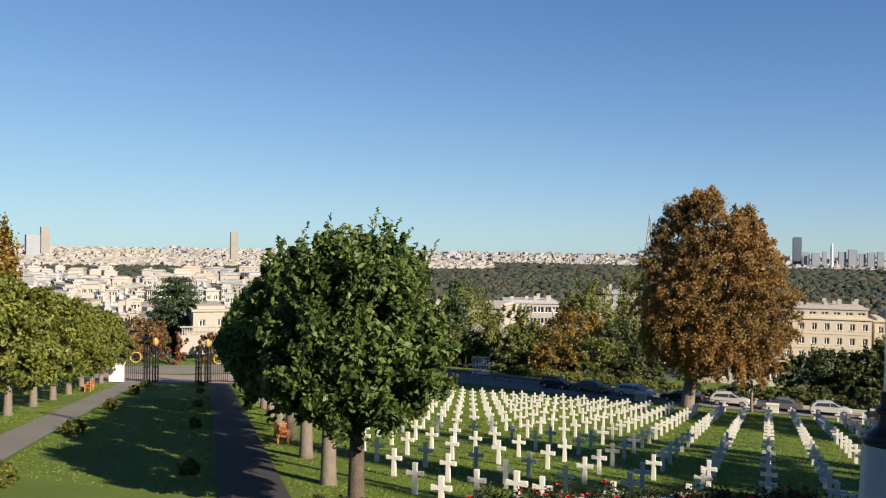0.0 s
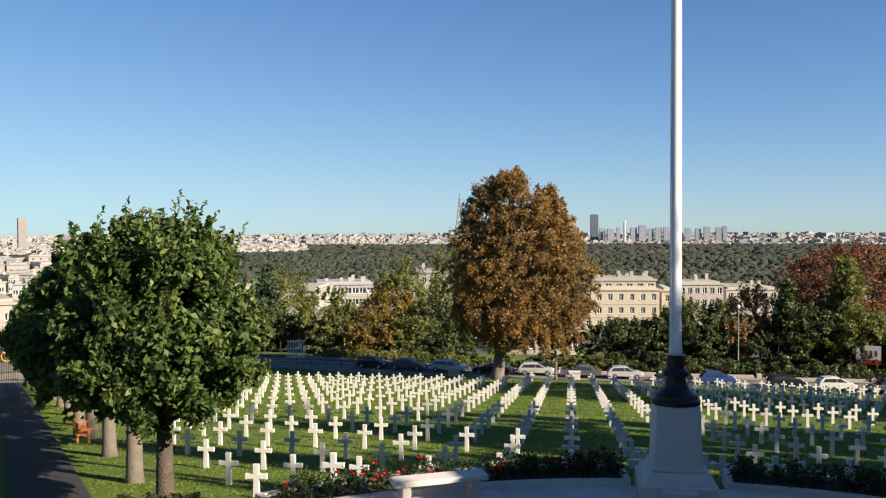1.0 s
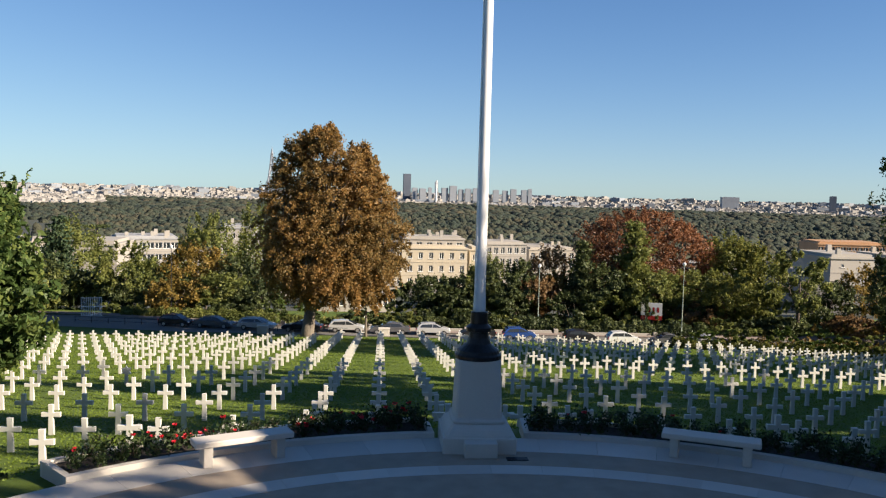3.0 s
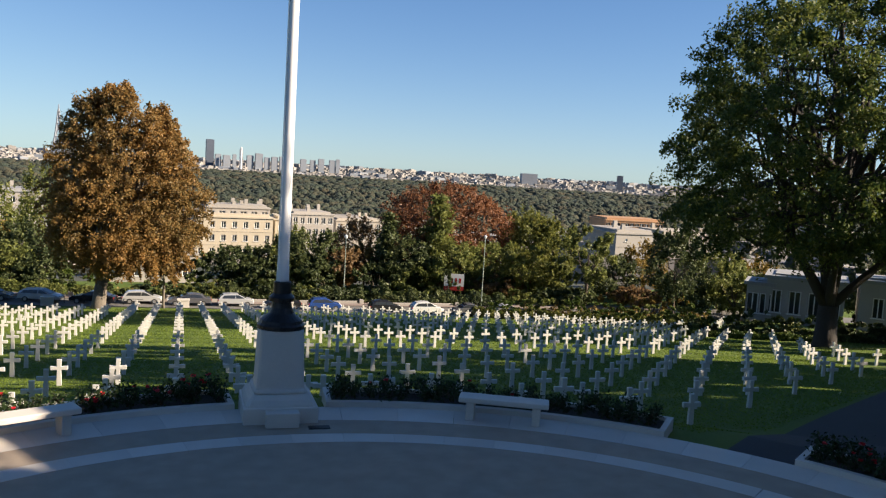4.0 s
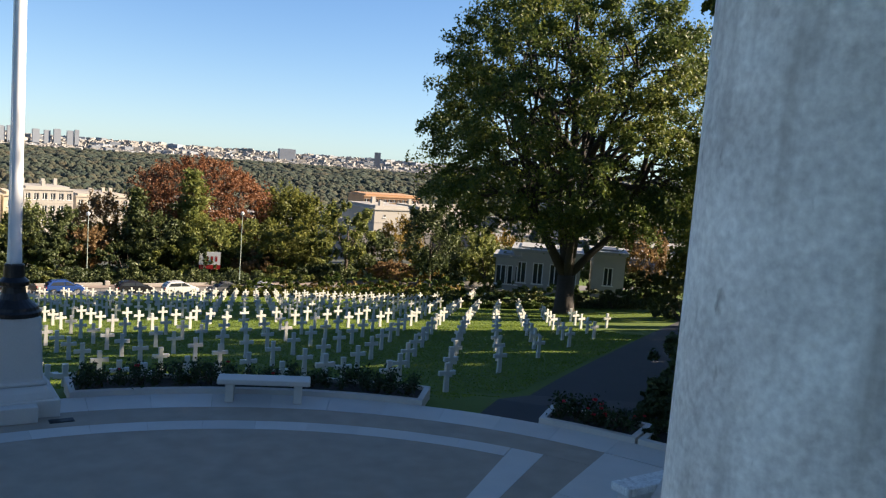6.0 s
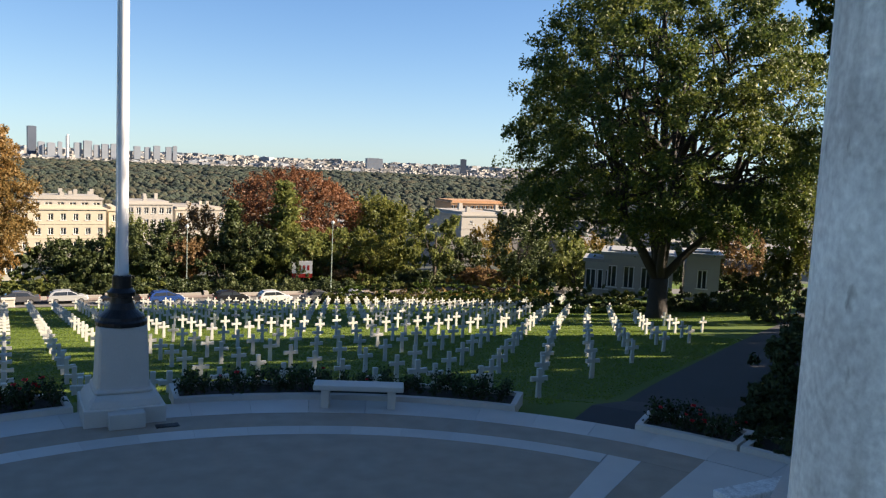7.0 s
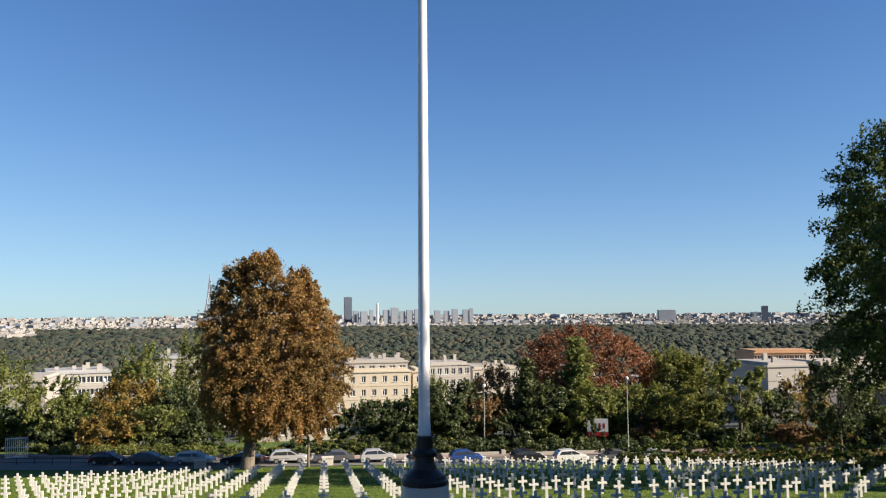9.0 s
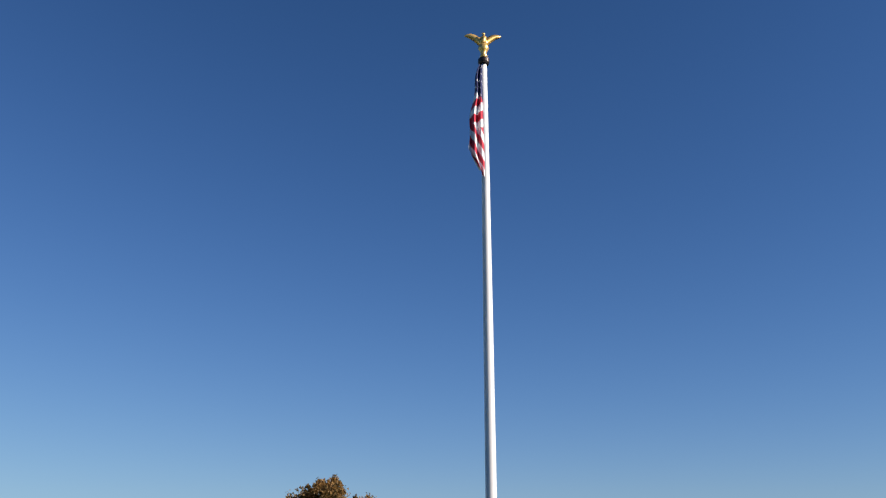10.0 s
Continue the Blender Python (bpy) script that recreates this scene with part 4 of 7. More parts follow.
tree("broadleaf_tree", "thin browning tree behind the road", 23.0, 115.7, -2.0 - ground_z(23.0, 115.7), 7.1, LEAF_BROWN, seed=14, sides=7, limbs=8, count=4752, leaf=0.21, trunk=0.18, bare=0.1)
conifer("conifer_tree", "dark conifer behind the road", 25.2, 105.0, -0.3 - ground_z(25.2, 105.0), 6.9, LEAF_DARK, seed=15, count=6600, leaf=0.24)
conifer("conifer_tree", "tall blue-green conifer behind the road", 31.8, 104.3, 2.4 - ground_z(31.8, 104.3), 8.4, LEAF_GREEN, seed=16, count=7700, leaf=0.26)
tree("rust_tree", "broad domed tree with rust-brown leaves", 35.6, 113.5, 2.9 - ground_z(35.6, 113.5), 18.6, LEAF_RUST, seed=17, sides=9, limbs=20, count=42000, leaf=0.2, trunk=0.4, bare=0.04, clumps=900, spread=0.055, shell=0.45, prof=[(0, 0.6), (0.2, 0.8), (0.45, 0.97), (0.7, 0.98), (0.85, 0.8), (0.95, 0.5), (1, 0.25)])
tree("broadleaf_tree", "dark green tree behind the road", 30.9, 113.9, -3.0 - ground_z(30.9, 113.9), 8.7, LEAF_DARK, seed=18, sides=7, limbs=8, count=7425, leaf=0.24, trunk=0.18, bare=0.02)
tree("broadleaf_tree", "browning tree behind the road", 37.6, 107.6, -4.0 - ground_z(37.6, 107.6), 8.4, LEAF_BROWN, seed=19, sides=7, limbs=8, count=5940, leaf=0.22, trunk=0.18, bare=0.05)
tree("broadleaf_tree", "yellow-green tree behind the hedge", 47.6, 112.3, -0.1 - ground_z(47.6, 112.3), 9.0, LEAF_LIGHT, seed=20, sides=7, limbs=8, count=8910, leaf=0.24, trunk=0.18, bare=0.05)
tree("broadleaf_tree", "yellow-green tree behind the hedge", 48.6, 105.3, -0.8 - ground_z(48.6, 105.3), 7.0, LEAF_LIGHT, seed=21, sides=7, limbs=8, count=7425, leaf=0.24, trunk=0.18, bare=0.05)
tree("broadleaf_tree", "open-branched green tree behind the hedge", 47.5, 92.5, 0.4 - ground_z(47.5, 92.5), 8.0, LEAF_GREEN, seed=22, sides=7, limbs=8, count=6237, leaf=0.22, trunk=0.28, bare=0.2, spread=0.1, clumps=60)
tree("broadleaf_tree", "small orange-brown tree behind the hedge", 60.4, 101.3, -2.8 - ground_z(60.4, 101.3), 7.1, LEAF_OCHRE, seed=23, sides=7, limbs=8, count=5940, leaf=0.21, trunk=0.15, bare=0.1)
tree("broadleaf_tree", "dark green tree behind the hedge", 52.2, 80.6, 1.1 - ground_z(52.2, 80.6), 6.4, LEAF_DARK, seed=24, sides=7, limbs=8, count=8167, leaf=0.21, trunk=0.18, bare=0.25)
tree("broadleaf_tree", "dark green tree behind the hedge", 53.9, 98.2, -4.6 - ground_z(53.9, 98.2), 8.3, LEAF_DARK, seed=25, sides=7, limbs=8, count=7425, leaf=0.22, trunk=0.18, bare=0.03)
tree("broadleaf_tree", "green tree behind the hedge", 45.4, 100.2, -7.9 - ground_z(45.4, 100.2), 8.1, LEAF_GREEN, seed=26, sides=7, limbs=8, count=7425, leaf=0.22, trunk=0.18, bare=0.02)
tree("broadleaf_tree", "green tree behind the hedge", 65.2, 91.0, -2.8 - ground_z(65.2, 91.0), 9.0, LEAF_GREEN, seed=27, sides=7, limbs=8, count=7425, leaf=0.22, trunk=0.18, bare=0.05)
tree("broadleaf_tree", "yellowing tree behind the small house", 72.3, 93.2, -3.8 - ground_z(72.3, 93.2), 8.7, LEAF_OCHRE, seed=28, sides=7, limbs=8, count=5940, leaf=0.22, trunk=0.18, bare=0.05)
tree("broadleaf_tree", "browning tree behind the small house", 76.0, 71.0, -0.1 - ground_z(76.0, 71.0), 7.7, LEAF_BROWN, seed=29, sides=7, limbs=8, count=6682, leaf=0.22, trunk=0.18, bare=0.1)
tree("broadleaf_tree", "yellow-green tree beside the path", 65.9, 53.7, 9.0 - ground_z(65.9, 53.7), 6.3, LEAF_LIGHT, seed=31, sides=7, limbs=8, count=10395, leaf=0.22, trunk=0.25, bare=0.15)
tree("broadleaf_tree", "small yellow-green tree beside the path", 64.6, 55.3, -1.5 - ground_z(64.6, 55.3), 2.9, LEAF_LIGHT, seed=32, sides=7, limbs=8, count=3712, leaf=0.19, trunk=0.08, bare=0.1)
tree("broadleaf_tree", "tall dark green tree beside the path", 36.2, 25.0, 20.1 - ground_z(36.2, 25.0), 9.7, LEAF_BEECH, seed=33, sides=7, limbs=8, count=20790, leaf=0.19, trunk=0.35, bare=0.52, clumps=140, spread=0.07)
tree("broadleaf_tree", "dark green tree behind the small house", 70.3, 71.1, -1.5 - ground_z(70.3, 71.1), 6.0, LEAF_DARK, seed=34, sides=7, limbs=8, count=6682, leaf=0.22, trunk=0.18, bare=0.05)
tree("broadleaf_tree", "browning tree across the road", -81.9, 94.4, -4.9 - ground_z(-81.9, 94.4), 7.6, LEAF_BROWN, seed=35, sides=7, limbs=8, count=5940, leaf=0.24, trunk=0.18, bare=0.1)
conifer("cedar_tree", "dark blue-green cedar across the road", -84.7, 105.2, 0.7 - ground_z(-84.7, 105.2), 12.6, LEAF_FIR, seed=36, count=28600, leaf=0.21, flatness=0.02, tiers=11, taper=0.62, thick=0.3)
tree("broadleaf_tree", "slim yellow autumn tree behind the lindens", -45.5, 39.1, 7.2 - ground_z(-45.5, 39.1), 2.8, LEAF_OCHRE, seed=37, sides=7, limbs=8, count=8910, leaf=0.19, trunk=0.2, bare=0.1)
tree("broadleaf_tree", "green broadleaf tree behind the road", -44.2, 122.3, -0.1 - ground_z(-44.2, 122.3), 9.6, LEAF_GREEN, seed=38, sides=7, limbs=8, count=7425, leaf=0.26, trunk=0.2, bare=0.1)
tree("broadleaf_tree", "yellow-green tree behind the hedge", 46.4, 108.5, 0.1 - ground_z(46.4, 108.5), 8.7, LEAF_LIGHT, seed=39, sides=7, limbs=8, count=7425, leaf=0.24, trunk=0.18, bare=0.03)
tree("broadleaf_tree", "leafy tree in the belt behind the road", -40.5, 107.5, -5.9 - ground_z(-40.5, 107.5), 7.9, LEAF_GREEN, seed=300, sides=7, limbs=8, count=6237, leaf=0.22, trunk=0.16, bare=0.04)
tree("broadleaf_tree", "leafy tree in the belt behind the road", -32.0, 108.0, -5.9 - ground_z(-32.0, 108.0), 8.1, LEAF_DARK, seed=301, sides=7, limbs=8, count=6237, leaf=0.22, trunk=0.16, bare=0.12)
tree("broadleaf_tree", "leafy tree in the belt behind the road", -31.1, 115.9, -4.9 - ground_z(-31.1, 115.9), 8.1, LEAF_GREEN, seed=302, sides=7, limbs=8, count=6237, leaf=0.22, trunk=0.16, bare=0.2)
tree("broadleaf_tree", "leafy tree in the belt behind the road", -24.8, 104.1, -6.3 - ground_z(-24.8, 104.1), 7.9, LEAF_OCHRE, seed=303, sides=7, limbs=8, count=6237, leaf=0.22, trunk=0.16, bare=0.04)
tree("broadleaf_tree", "leafy tree in the belt behind the road", -19.6, 105.2, -5.7 - ground_z(-19.6, 105.2), 7.9, LEAF_GREEN, seed=304, sides=7, limbs=8, count=6237, leaf=0.22, trunk=0.16, bare=0.12)
tree("broadleaf_tree", "leafy tree in the belt behind the road", -14.9, 104.9, -6.3 - ground_z(-14.9, 104.9), 6.4, LEAF_DARK, seed=305, sides=7, limbs=8, count=6237, leaf=0.22, trunk=0.16, bare=0.2)
tree("broadleaf_tree", "leafy tree in the belt behind the road", 19.4, 104.2, -5.1 - ground_z(19.4, 104.2), 7.1, LEAF_BROWN, seed=306, sides=7, limbs=8, count=6237, leaf=0.22, trunk=0.16, bare=0.04)
tree("broadleaf_tree", "leafy tree in the belt behind the road", 22.9, 107.6, -5.1 - ground_z(22.9, 107.6), 6.6, LEAF_OCHRE, seed=307, sides=7, limbs=8, count=6237, leaf=0.22, trunk=0.16, bare=0.12)
tree("broadleaf_tree", "leafy tree in the belt behind the road", 27.7, 103.3, -3.6 - ground_z(27.7, 103.3), 7.9, LEAF_DARK, seed=308, sides=7, limbs=8, count=6237, leaf=0.22, trunk=0.16, bare=0.2)
tree("broadleaf_tree", "leafy tree in the belt behind the road", 33.2, 100.7, -3.7 - ground_z(33.2, 100.7), 8.5, LEAF_GREEN, seed=309, sides=7, limbs=8, count=6237, leaf=0.22, trunk=0.16, bare=0.04)
tree("broadleaf_tree", "leafy tree in the belt behind the road", 38.6, 100.9, -3.4 - ground_z(38.6, 100.9), 8.7, LEAF_GREEN, seed=310, sides=7, limbs=8, count=6237, leaf=0.22, trunk=0.16, bare=0.12)
tree("broadleaf_tree", "leafy tree in the belt behind the road", 41.7, 97.5, -3.4 - ground_z(41.7, 97.5), 8.5, LEAF_LIGHT, seed=311, sides=7, limbs=8, count=6237, leaf=0.22, trunk=0.16, bare=0.2)
tree("broadleaf_tree", "leafy tree in the belt behind the road", 37.8, 99.0, -7.2 - ground_z(37.8, 99.0), 7.8, LEAF_BROWN, seed=312, sides=7, limbs=8, count=6237, leaf=0.22, trunk=0.16, bare=0.04)
tree("broadleaf_tree", "leafy tree in the belt behind the road", 46.1, 93.2, -8.3 - ground_z(46.1, 93.2), 6.3, LEAF_DARK, seed=313, sides=7, limbs=8, count=6237, leaf=0.22, trunk=0.16, bare=0.12)
tree("broadleaf_tree", "leafy tree in the belt behind the road", 52.8, 89.6, -7.6 - ground_z(52.8, 89.6), 6.3, LEAF_BROWN, seed=314, sides=7, limbs=8, count=6237, leaf=0.22, trunk=0.16, bare=0.2)
tree("broadleaf_tree", "leafy tree in the belt behind the road", 59.0, 88.0, -5.2 - ground_z(59.0, 88.0), 7.8, LEAF_DARK, seed=315, sides=7, limbs=8, count=6237, leaf=0.22, trunk=0.16, bare=0.04)
tree("broadleaf_tree", "leafy tree in the belt behind the road", 62.3, 83.3, -4.8 - ground_z(62.3, 83.3), 7.7, LEAF_GREEN, seed=316, sides=7, limbs=8, count=6237, leaf=0.22, trunk=0.16, bare=0.12)
tree("broadleaf_tree", "leafy tree in the belt behind the road", 67.6, 81.7, -4.1 - ground_z(67.6, 81.7), 7.8, LEAF_DARK, seed=317, sides=7, limbs=8, count=6237, leaf=0.22, trunk=0.16, bare=0.2)
tree("broadleaf_tree", "leafy tree in the belt behind the road", -42.0, 106.0, -4.0 - ground_z(-42.0, 106.0), 7.7, LEAF_DARK, seed=318, sides=7, limbs=8, count=6237, leaf=0.22, trunk=0.16, bare=0.04)
tree("broadleaf_tree", "leafy tree in the belt behind the road", 15.7, 102.8, -6.3 - ground_z(15.7, 102.8), 7.0, LEAF_DARK, seed=319, sides=7, limbs=8, count=6237, leaf=0.22, trunk=0.16, bare=0.12)
tree("broadleaf_tree", "leafy tree in the belt behind the road", 12.5, 104.2, -5.1 - ground_z(12.5, 104.2), 5.6, LEAF_GREEN, seed=320, sides=7, limbs=8, count=6237, leaf=0.22, trunk=0.16, bare=0.2)
tree("broadleaf_tree", "leafy tree in the belt behind the road", 7.2, 107.8, -5.5 - ground_z(7.2, 107.8), 8.0, LEAF_DARK, seed=321, sides=7, limbs=8, count=6237, leaf=0.22, trunk=0.16, bare=0.04)
# hedges and shrubs
shrub("shrub", "large dark evergreen shrub behind the low wall", 5.1, 101.9, 8.9, 5.0, -6.1 - ground_z(5.1, 101.9), LEAF_DARK, 3600, 0.350, 1, -3)
shrub("shrub", "large dark evergreen shrub behind the low wall", 9.5, 101.6, 7.5, 5.0, -6.9 - ground_z(9.5, 101.6), LEAF_DARK, 3600, 0.350, 2, -5)
shrub("shrub", "green shrub behind the low wall", 1.3, 101.0, 5.4, 3.0, -8.9 - ground_z(1.3, 101.0), LEAF_GREEN, 1500, 0.250, 3, -1)
shrub("shrub", "green hedge behind the low wall", -12.1, 102.3, 7.6, 3.0, -8.5 - ground_z(-12.1, 102.3), LEAF_HEDGE, 1500, 0.250, 4, 7)
shrub("shrub", "dark shrub behind the low wall", 17.4, 100.5, 8.2, 3.0, -7.4 - ground_z(17.4, 100.5), LEAF_DARK, 2400, 0.250, 5, -10)
shrub("shrub", "dark shrub behind the low wall", 23.1, 99.4, 7.5, 3.0, -6.6 - ground_z(23.1, 99.4), LEAF_DARK, 2400, 0.250, 6, -13)
shrub("shrub", "green shrub behind the low wall", 28.5, 97.9, 8.2, 3.0, -7.0 - ground_z(28.5, 97.9), LEAF_GREEN, 2400, 0.250, 7, -16)
shrub("shrub", "dark shrub behind the low wall", 35.5, 97.8, 8.4, 3.0, -7.0 - ground_z(35.5, 97.8), LEAF_DARK, 2400, 0.250, 8, -20)
shrub("shrub", "dark shrub behind the road", -20.5, 104.0, 9.3, 3.0, -8.7 - ground_z(-20.5, 104.0), LEAF_DARK, 2400, 0.250, 9, 11)
shrub("shrub", "green shrub behind the road", -29.1, 104.0, 8.7, 3.0, -8.8 - ground_z(-29.1, 104.0), LEAF_GREEN, 2400, 0.250, 10, 16)
shrub("shrub", "dark shrub behind the road", -17.4, 102.5, 6.3, 3.0, -7.8 - ground_z(-17.4, 102.5), LEAF_DARK, 1800, 0.250, 11, 10)
shrub("shrub", "low green shrub along the lawn edge", 33.8, 83.4, 5.1, 2.5, -8.2 - ground_z(33.8, 83.4), LEAF_HEDGE, 2244, 0.156, 20, -22)
shrub("shrub", "low green shrub along the lawn edge", 37.3, 81.9, 5.1, 2.5, -7.8 - ground_z(37.3, 81.9), LEAF_GREEN, 2244, 0.156, 21, -24)
shrub("shrub", "low green shrub along the lawn edge", 40.7, 80.3, 5.1, 2.5, -7.3 - ground_z(40.7, 80.3), LEAF_HEDGE, 2244, 0.156, 22, -27)
shrub("shrub", "low green shrub along the lawn edge", 44.0, 78.5, 5.1, 2.5, -7.9 - ground_z(44.0, 78.5), LEAF_HEDGE, 2244, 0.156, 23, -29)
shrub("shrub", "low green shrub along the lawn edge", 47.2, 76.6, 5.1, 2.5, -7.5 - ground_z(47.2, 76.6), LEAF_GREEN, 2244, 0.156, 24, -32)
shrub("shrub", "low green shrub along the lawn edge", 50.2, 74.7, 5.1, 2.5, -7.0 - ground_z(50.2, 74.7), LEAF_HEDGE, 2244, 0.156, 25, -34)
shrub("shrub", "dry tufted grass clump behind the hedge", 46.0, 84.3, 2.9, 1.5, -7.4 - ground_z(46.0, 84.3), LEAF_OCHRE, 1530, 0.156, 40, -29)
shrub("shrub", "dry tufted grass clump behind the hedge", 48.2, 83.0, 2.9, 1.5, -7.3 - ground_z(48.2, 83.0), LEAF_OCHRE, 1530, 0.156, 41, -30)
shrub("shrub", "dry tufted grass clump behind the hedge", 50.4, 81.7, 2.9, 1.5, -7.2 - ground_z(50.4, 81.7), LEAF_OCHRE, 1530, 0.156, 42, -32)
shrub("shrub", "dry tufted grass clump behind the hedge", 52.5, 80.4, 2.9, 1.5, -7.1 - ground_z(52.5, 80.4), LEAF_OCHRE, 1530, 0.156, 43, -33)
shrub("shrub", "low green shrub in front of the small house", 42.8, 62.8, 4.1, 2.5, -5.3 - ground_z(42.8, 62.8), LEAF_GREEN, 2244, 0.147, 60, -34)
shrub("shrub", "low green shrub in front of the small house", 45.0, 61.2, 4.1, 2.5, -5.5 - ground_z(45.0, 61.2), LEAF_HEDGE, 2244, 0.147, 61, -36)
shrub("shrub", "low green shrub in front of the small house", 47.1, 59.6, 4.1, 2.5, -5.0 - ground_z(47.1, 59.6), LEAF_DARK, 2244, 0.147, 62, -38)
shrub("shrub", "low green shrub in front of the small house", 49.1, 58.0, 4.1, 2.5, -5.2 - ground_z(49.1, 58.0), LEAF_GREEN, 2244, 0.147, 63, -40)
shrub("shrub", "low green shrub in front of the small house", 51.0, 56.3, 4.1, 2.5, -4.8 - ground_z(51.0, 56.3), LEAF_HEDGE, 2244, 0.147, 64, -42)
shrub("shrub", "low green shrub in front of the small house", 52.8, 54.6, 4.1, 2.5, -4.9 - ground_z(52.8, 54.6), LEAF_DARK, 2244, 0.147, 65, -44)
shrub("shrub", "dark shrub beside the small house", 51.7, 53.0, 3.2, 2.5, -4.7 - ground_z(51.7, 53.0), LEAF_DARK, 2244, 0.147, 80, -44)
shrub("shrub", "dark shrub beside the small house", 53.1, 51.6, 3.2, 2.5, -4.5 - ground_z(53.1, 51.6), LEAF_DARK, 2244, 0.147, 81, -46)
shrub("shrub", "dark shrub beside the small house", 54.4, 50.1, 3.2, 2.5, -4.3 - ground_z(54.4, 50.1), LEAF_DARK, 2244, 0.147, 82, -47)
shrub("shrub", "dark hedge behind the path", 60.2, 58.6, 6.2, 3.0, -4.9 - ground_z(60.2, 58.6), LEAF_DARK, 4080, 0.156, 180, -46)
shrub("shrub", "dark hedge behind the path", 61.8, 56.9, 6.2, 3.0, -3.9 - ground_z(61.8, 56.9), LEAF_DARK, 4080, 0.156, 181, -47)
shrub("shrub", "dark hedge behind the path", 63.5, 55.0, 6.2, 3.0, -3.5 - ground_z(63.5, 55.0), LEAF_DARK, 4080, 0.156, 182, -49)
shrub("shrub", "yellow-green shrub beside the path", 57.7, 52.4, 2.1, 2.0, -4.7 - ground_z(57.7, 52.4), LEAF_HEDGE, 1530, 0.136, 90, -48)
shrub("shrub", "dark hedge along the path", 53.9, 47.7, 2.9, 2.5, -4.1 - ground_z(53.9, 47.7), LEAF_DARK, 4080, 0.147, 160, -48)
shrub("shrub", "dark hedge along the path", 47.7, 39.6, 4.2, 2.5, -1.5 - ground_z(47.7, 39.6), LEAF_DARK, 4080, 0.147, 161, -50)
shrub("shrub", "dark hedge along the path", 42.4, 28.2, 4.0, 2.5, 1.0 - ground_z(42.4, 28.2), LEAF_DARK, 4080, 0.147, 162, -52)
shrub("shrub", "dark hedge along the path", 48.5, 41.8, 3.0, 2.5, -3.5 - ground_z(48.5, 41.8), LEAF_DARK, 4080, 0.147, 163, -49)
shrub("shrub", "dark hedge along the path", 35.6, 23.4, 2.5, 2.5, 0.3 - ground_z(35.6, 23.4), LEAF_DARK, 4080, 0.147, 164, -51)
shrub("shrub", "dark evergreen shrub along the path", 19.2, 15.2, 2.6, 2.2, 2.0, LEAF_DARK, 5100, 0.108, 170, 0)
shrub("shrub", "dark evergreen shrub along the path", 21.5, 16.8, 2.6, 2.2, 2.2, LEAF_DARK, 5100, 0.108, 171, 53)
shrub("shrub", "dark evergreen shrub along the path", 24.5, 18.6, 2.6, 2.2, 2.4, LEAF_DARK, 5100, 0.108, 172, 106)
shrub("shrub", "dark evergreen shrub along the path", 28.0, 20.6, 2.6, 2.2, 2.4, LEAF_DARK, 5100, 0.108, 173, 159)
shrub("shrub", "dark evergreen shrub along the path", 32.0, 22.6, 2.6, 2.2, 2.2, LEAF_DARK, 5100, 0.108, 174, 212)
shrub("shrub", "dark evergreen shrub beside the terrace", 14.9, 12.4, 1.5, 1.4, 0.7, LEAF_DARK, 5100, 0.078, 100, 0)
shrub("shrub", "dark evergreen shrub beside the terrace", 15.9, 13.4, 1.5, 1.4, 0.9, LEAF_DARK, 5100, 0.078, 101, 37)
shrub("shrub", "dark evergreen shrub beside the terrace", 16.6, 12.2, 1.5, 1.4, 1.3, LEAF_DARK, 5100, 0.078, 102, 74)
shrub("shrub", "dark evergreen shrub beside the terrace", 14.0, 11.2, 1.5, 1.4, 0.6, LEAF_DARK, 5100, 0.078, 103, 111)
shrub("shrub", "dark evergreen shrub beside the terrace", 15.2, 10.6, 1.5, 1.4, 0.9, LEAF_DARK, 5100, 0.078, 104, 148)
shrub("shrub", "dark evergreen shrub beside the terrace", 17.8, 13.4, 1.5, 1.4, 1.5, LEAF_DARK, 5100, 0.078, 105, 185)
shrub("shrub", "dark evergreen shrub beside the terrace", 17.6, 14.6, 1.5, 1.4, 1.0, LEAF_DARK, 5100, 0.078, 106, 222)
shrub("shrub", "low dark shrub beside the tree trunk", *alley(2.2, 16.2), 2.6, 1.6, 0.75, LEAF_DARK, 4080, 0.078, 120, 30)
shrub("box_ball", "clipped yellow-green box ball on the lawn", *alley(-5.4, 24.7), 0.85, 0.85, 0.7, LEAF_LIGHT, 3570, 0.069, 130, group="clipped balls along the avenue")
shrub("box_ball", "clipped yellow-green box ball on the lawn", *alley(-5.4, 37.9), 0.85, 0.85, 0.7, LEAF_LIGHT, 3570, 0.069, 131, group="clipped balls along the avenue")
shrub("box_ball", "clipped yellow-green box ball on the lawn", *alley(-5.4, 52.0), 0.85, 0.85, 0.7, LEAF_LIGHT, 3570, 0.069, 132, group="clipped balls along the avenue")
shrub("box_ball", "clipped yellow-green box ball on the lawn", *alley(-5.4, 67.6), 0.85, 0.85, 0.7, LEAF_LIGHT, 3570, 0.069, 133, group="clipped balls along the avenue")
shrub("box_ball", "clipped yellow-green box ball on the lawn", *alley(-5.4, 80.0), 0.85, 0.85, 0.7, LEAF_LIGHT, 3570, 0.069, 134, group="clipped balls along the avenue")
shrub("box_ball", "clipped dark green box ball on the lawn", *alley(-0.6, 27.0), 0.6, 0.6, 0.5, LEAF_GREEN, 3570, 0.069, 140, group="clipped balls along the avenue")
shrub("box_ball", "clipped dark green box ball on the lawn", *alley(-0.6, 41.7), 0.6, 0.6, 0.5, LEAF_GREEN, 3570, 0.069, 141, group="clipped balls along the avenue")
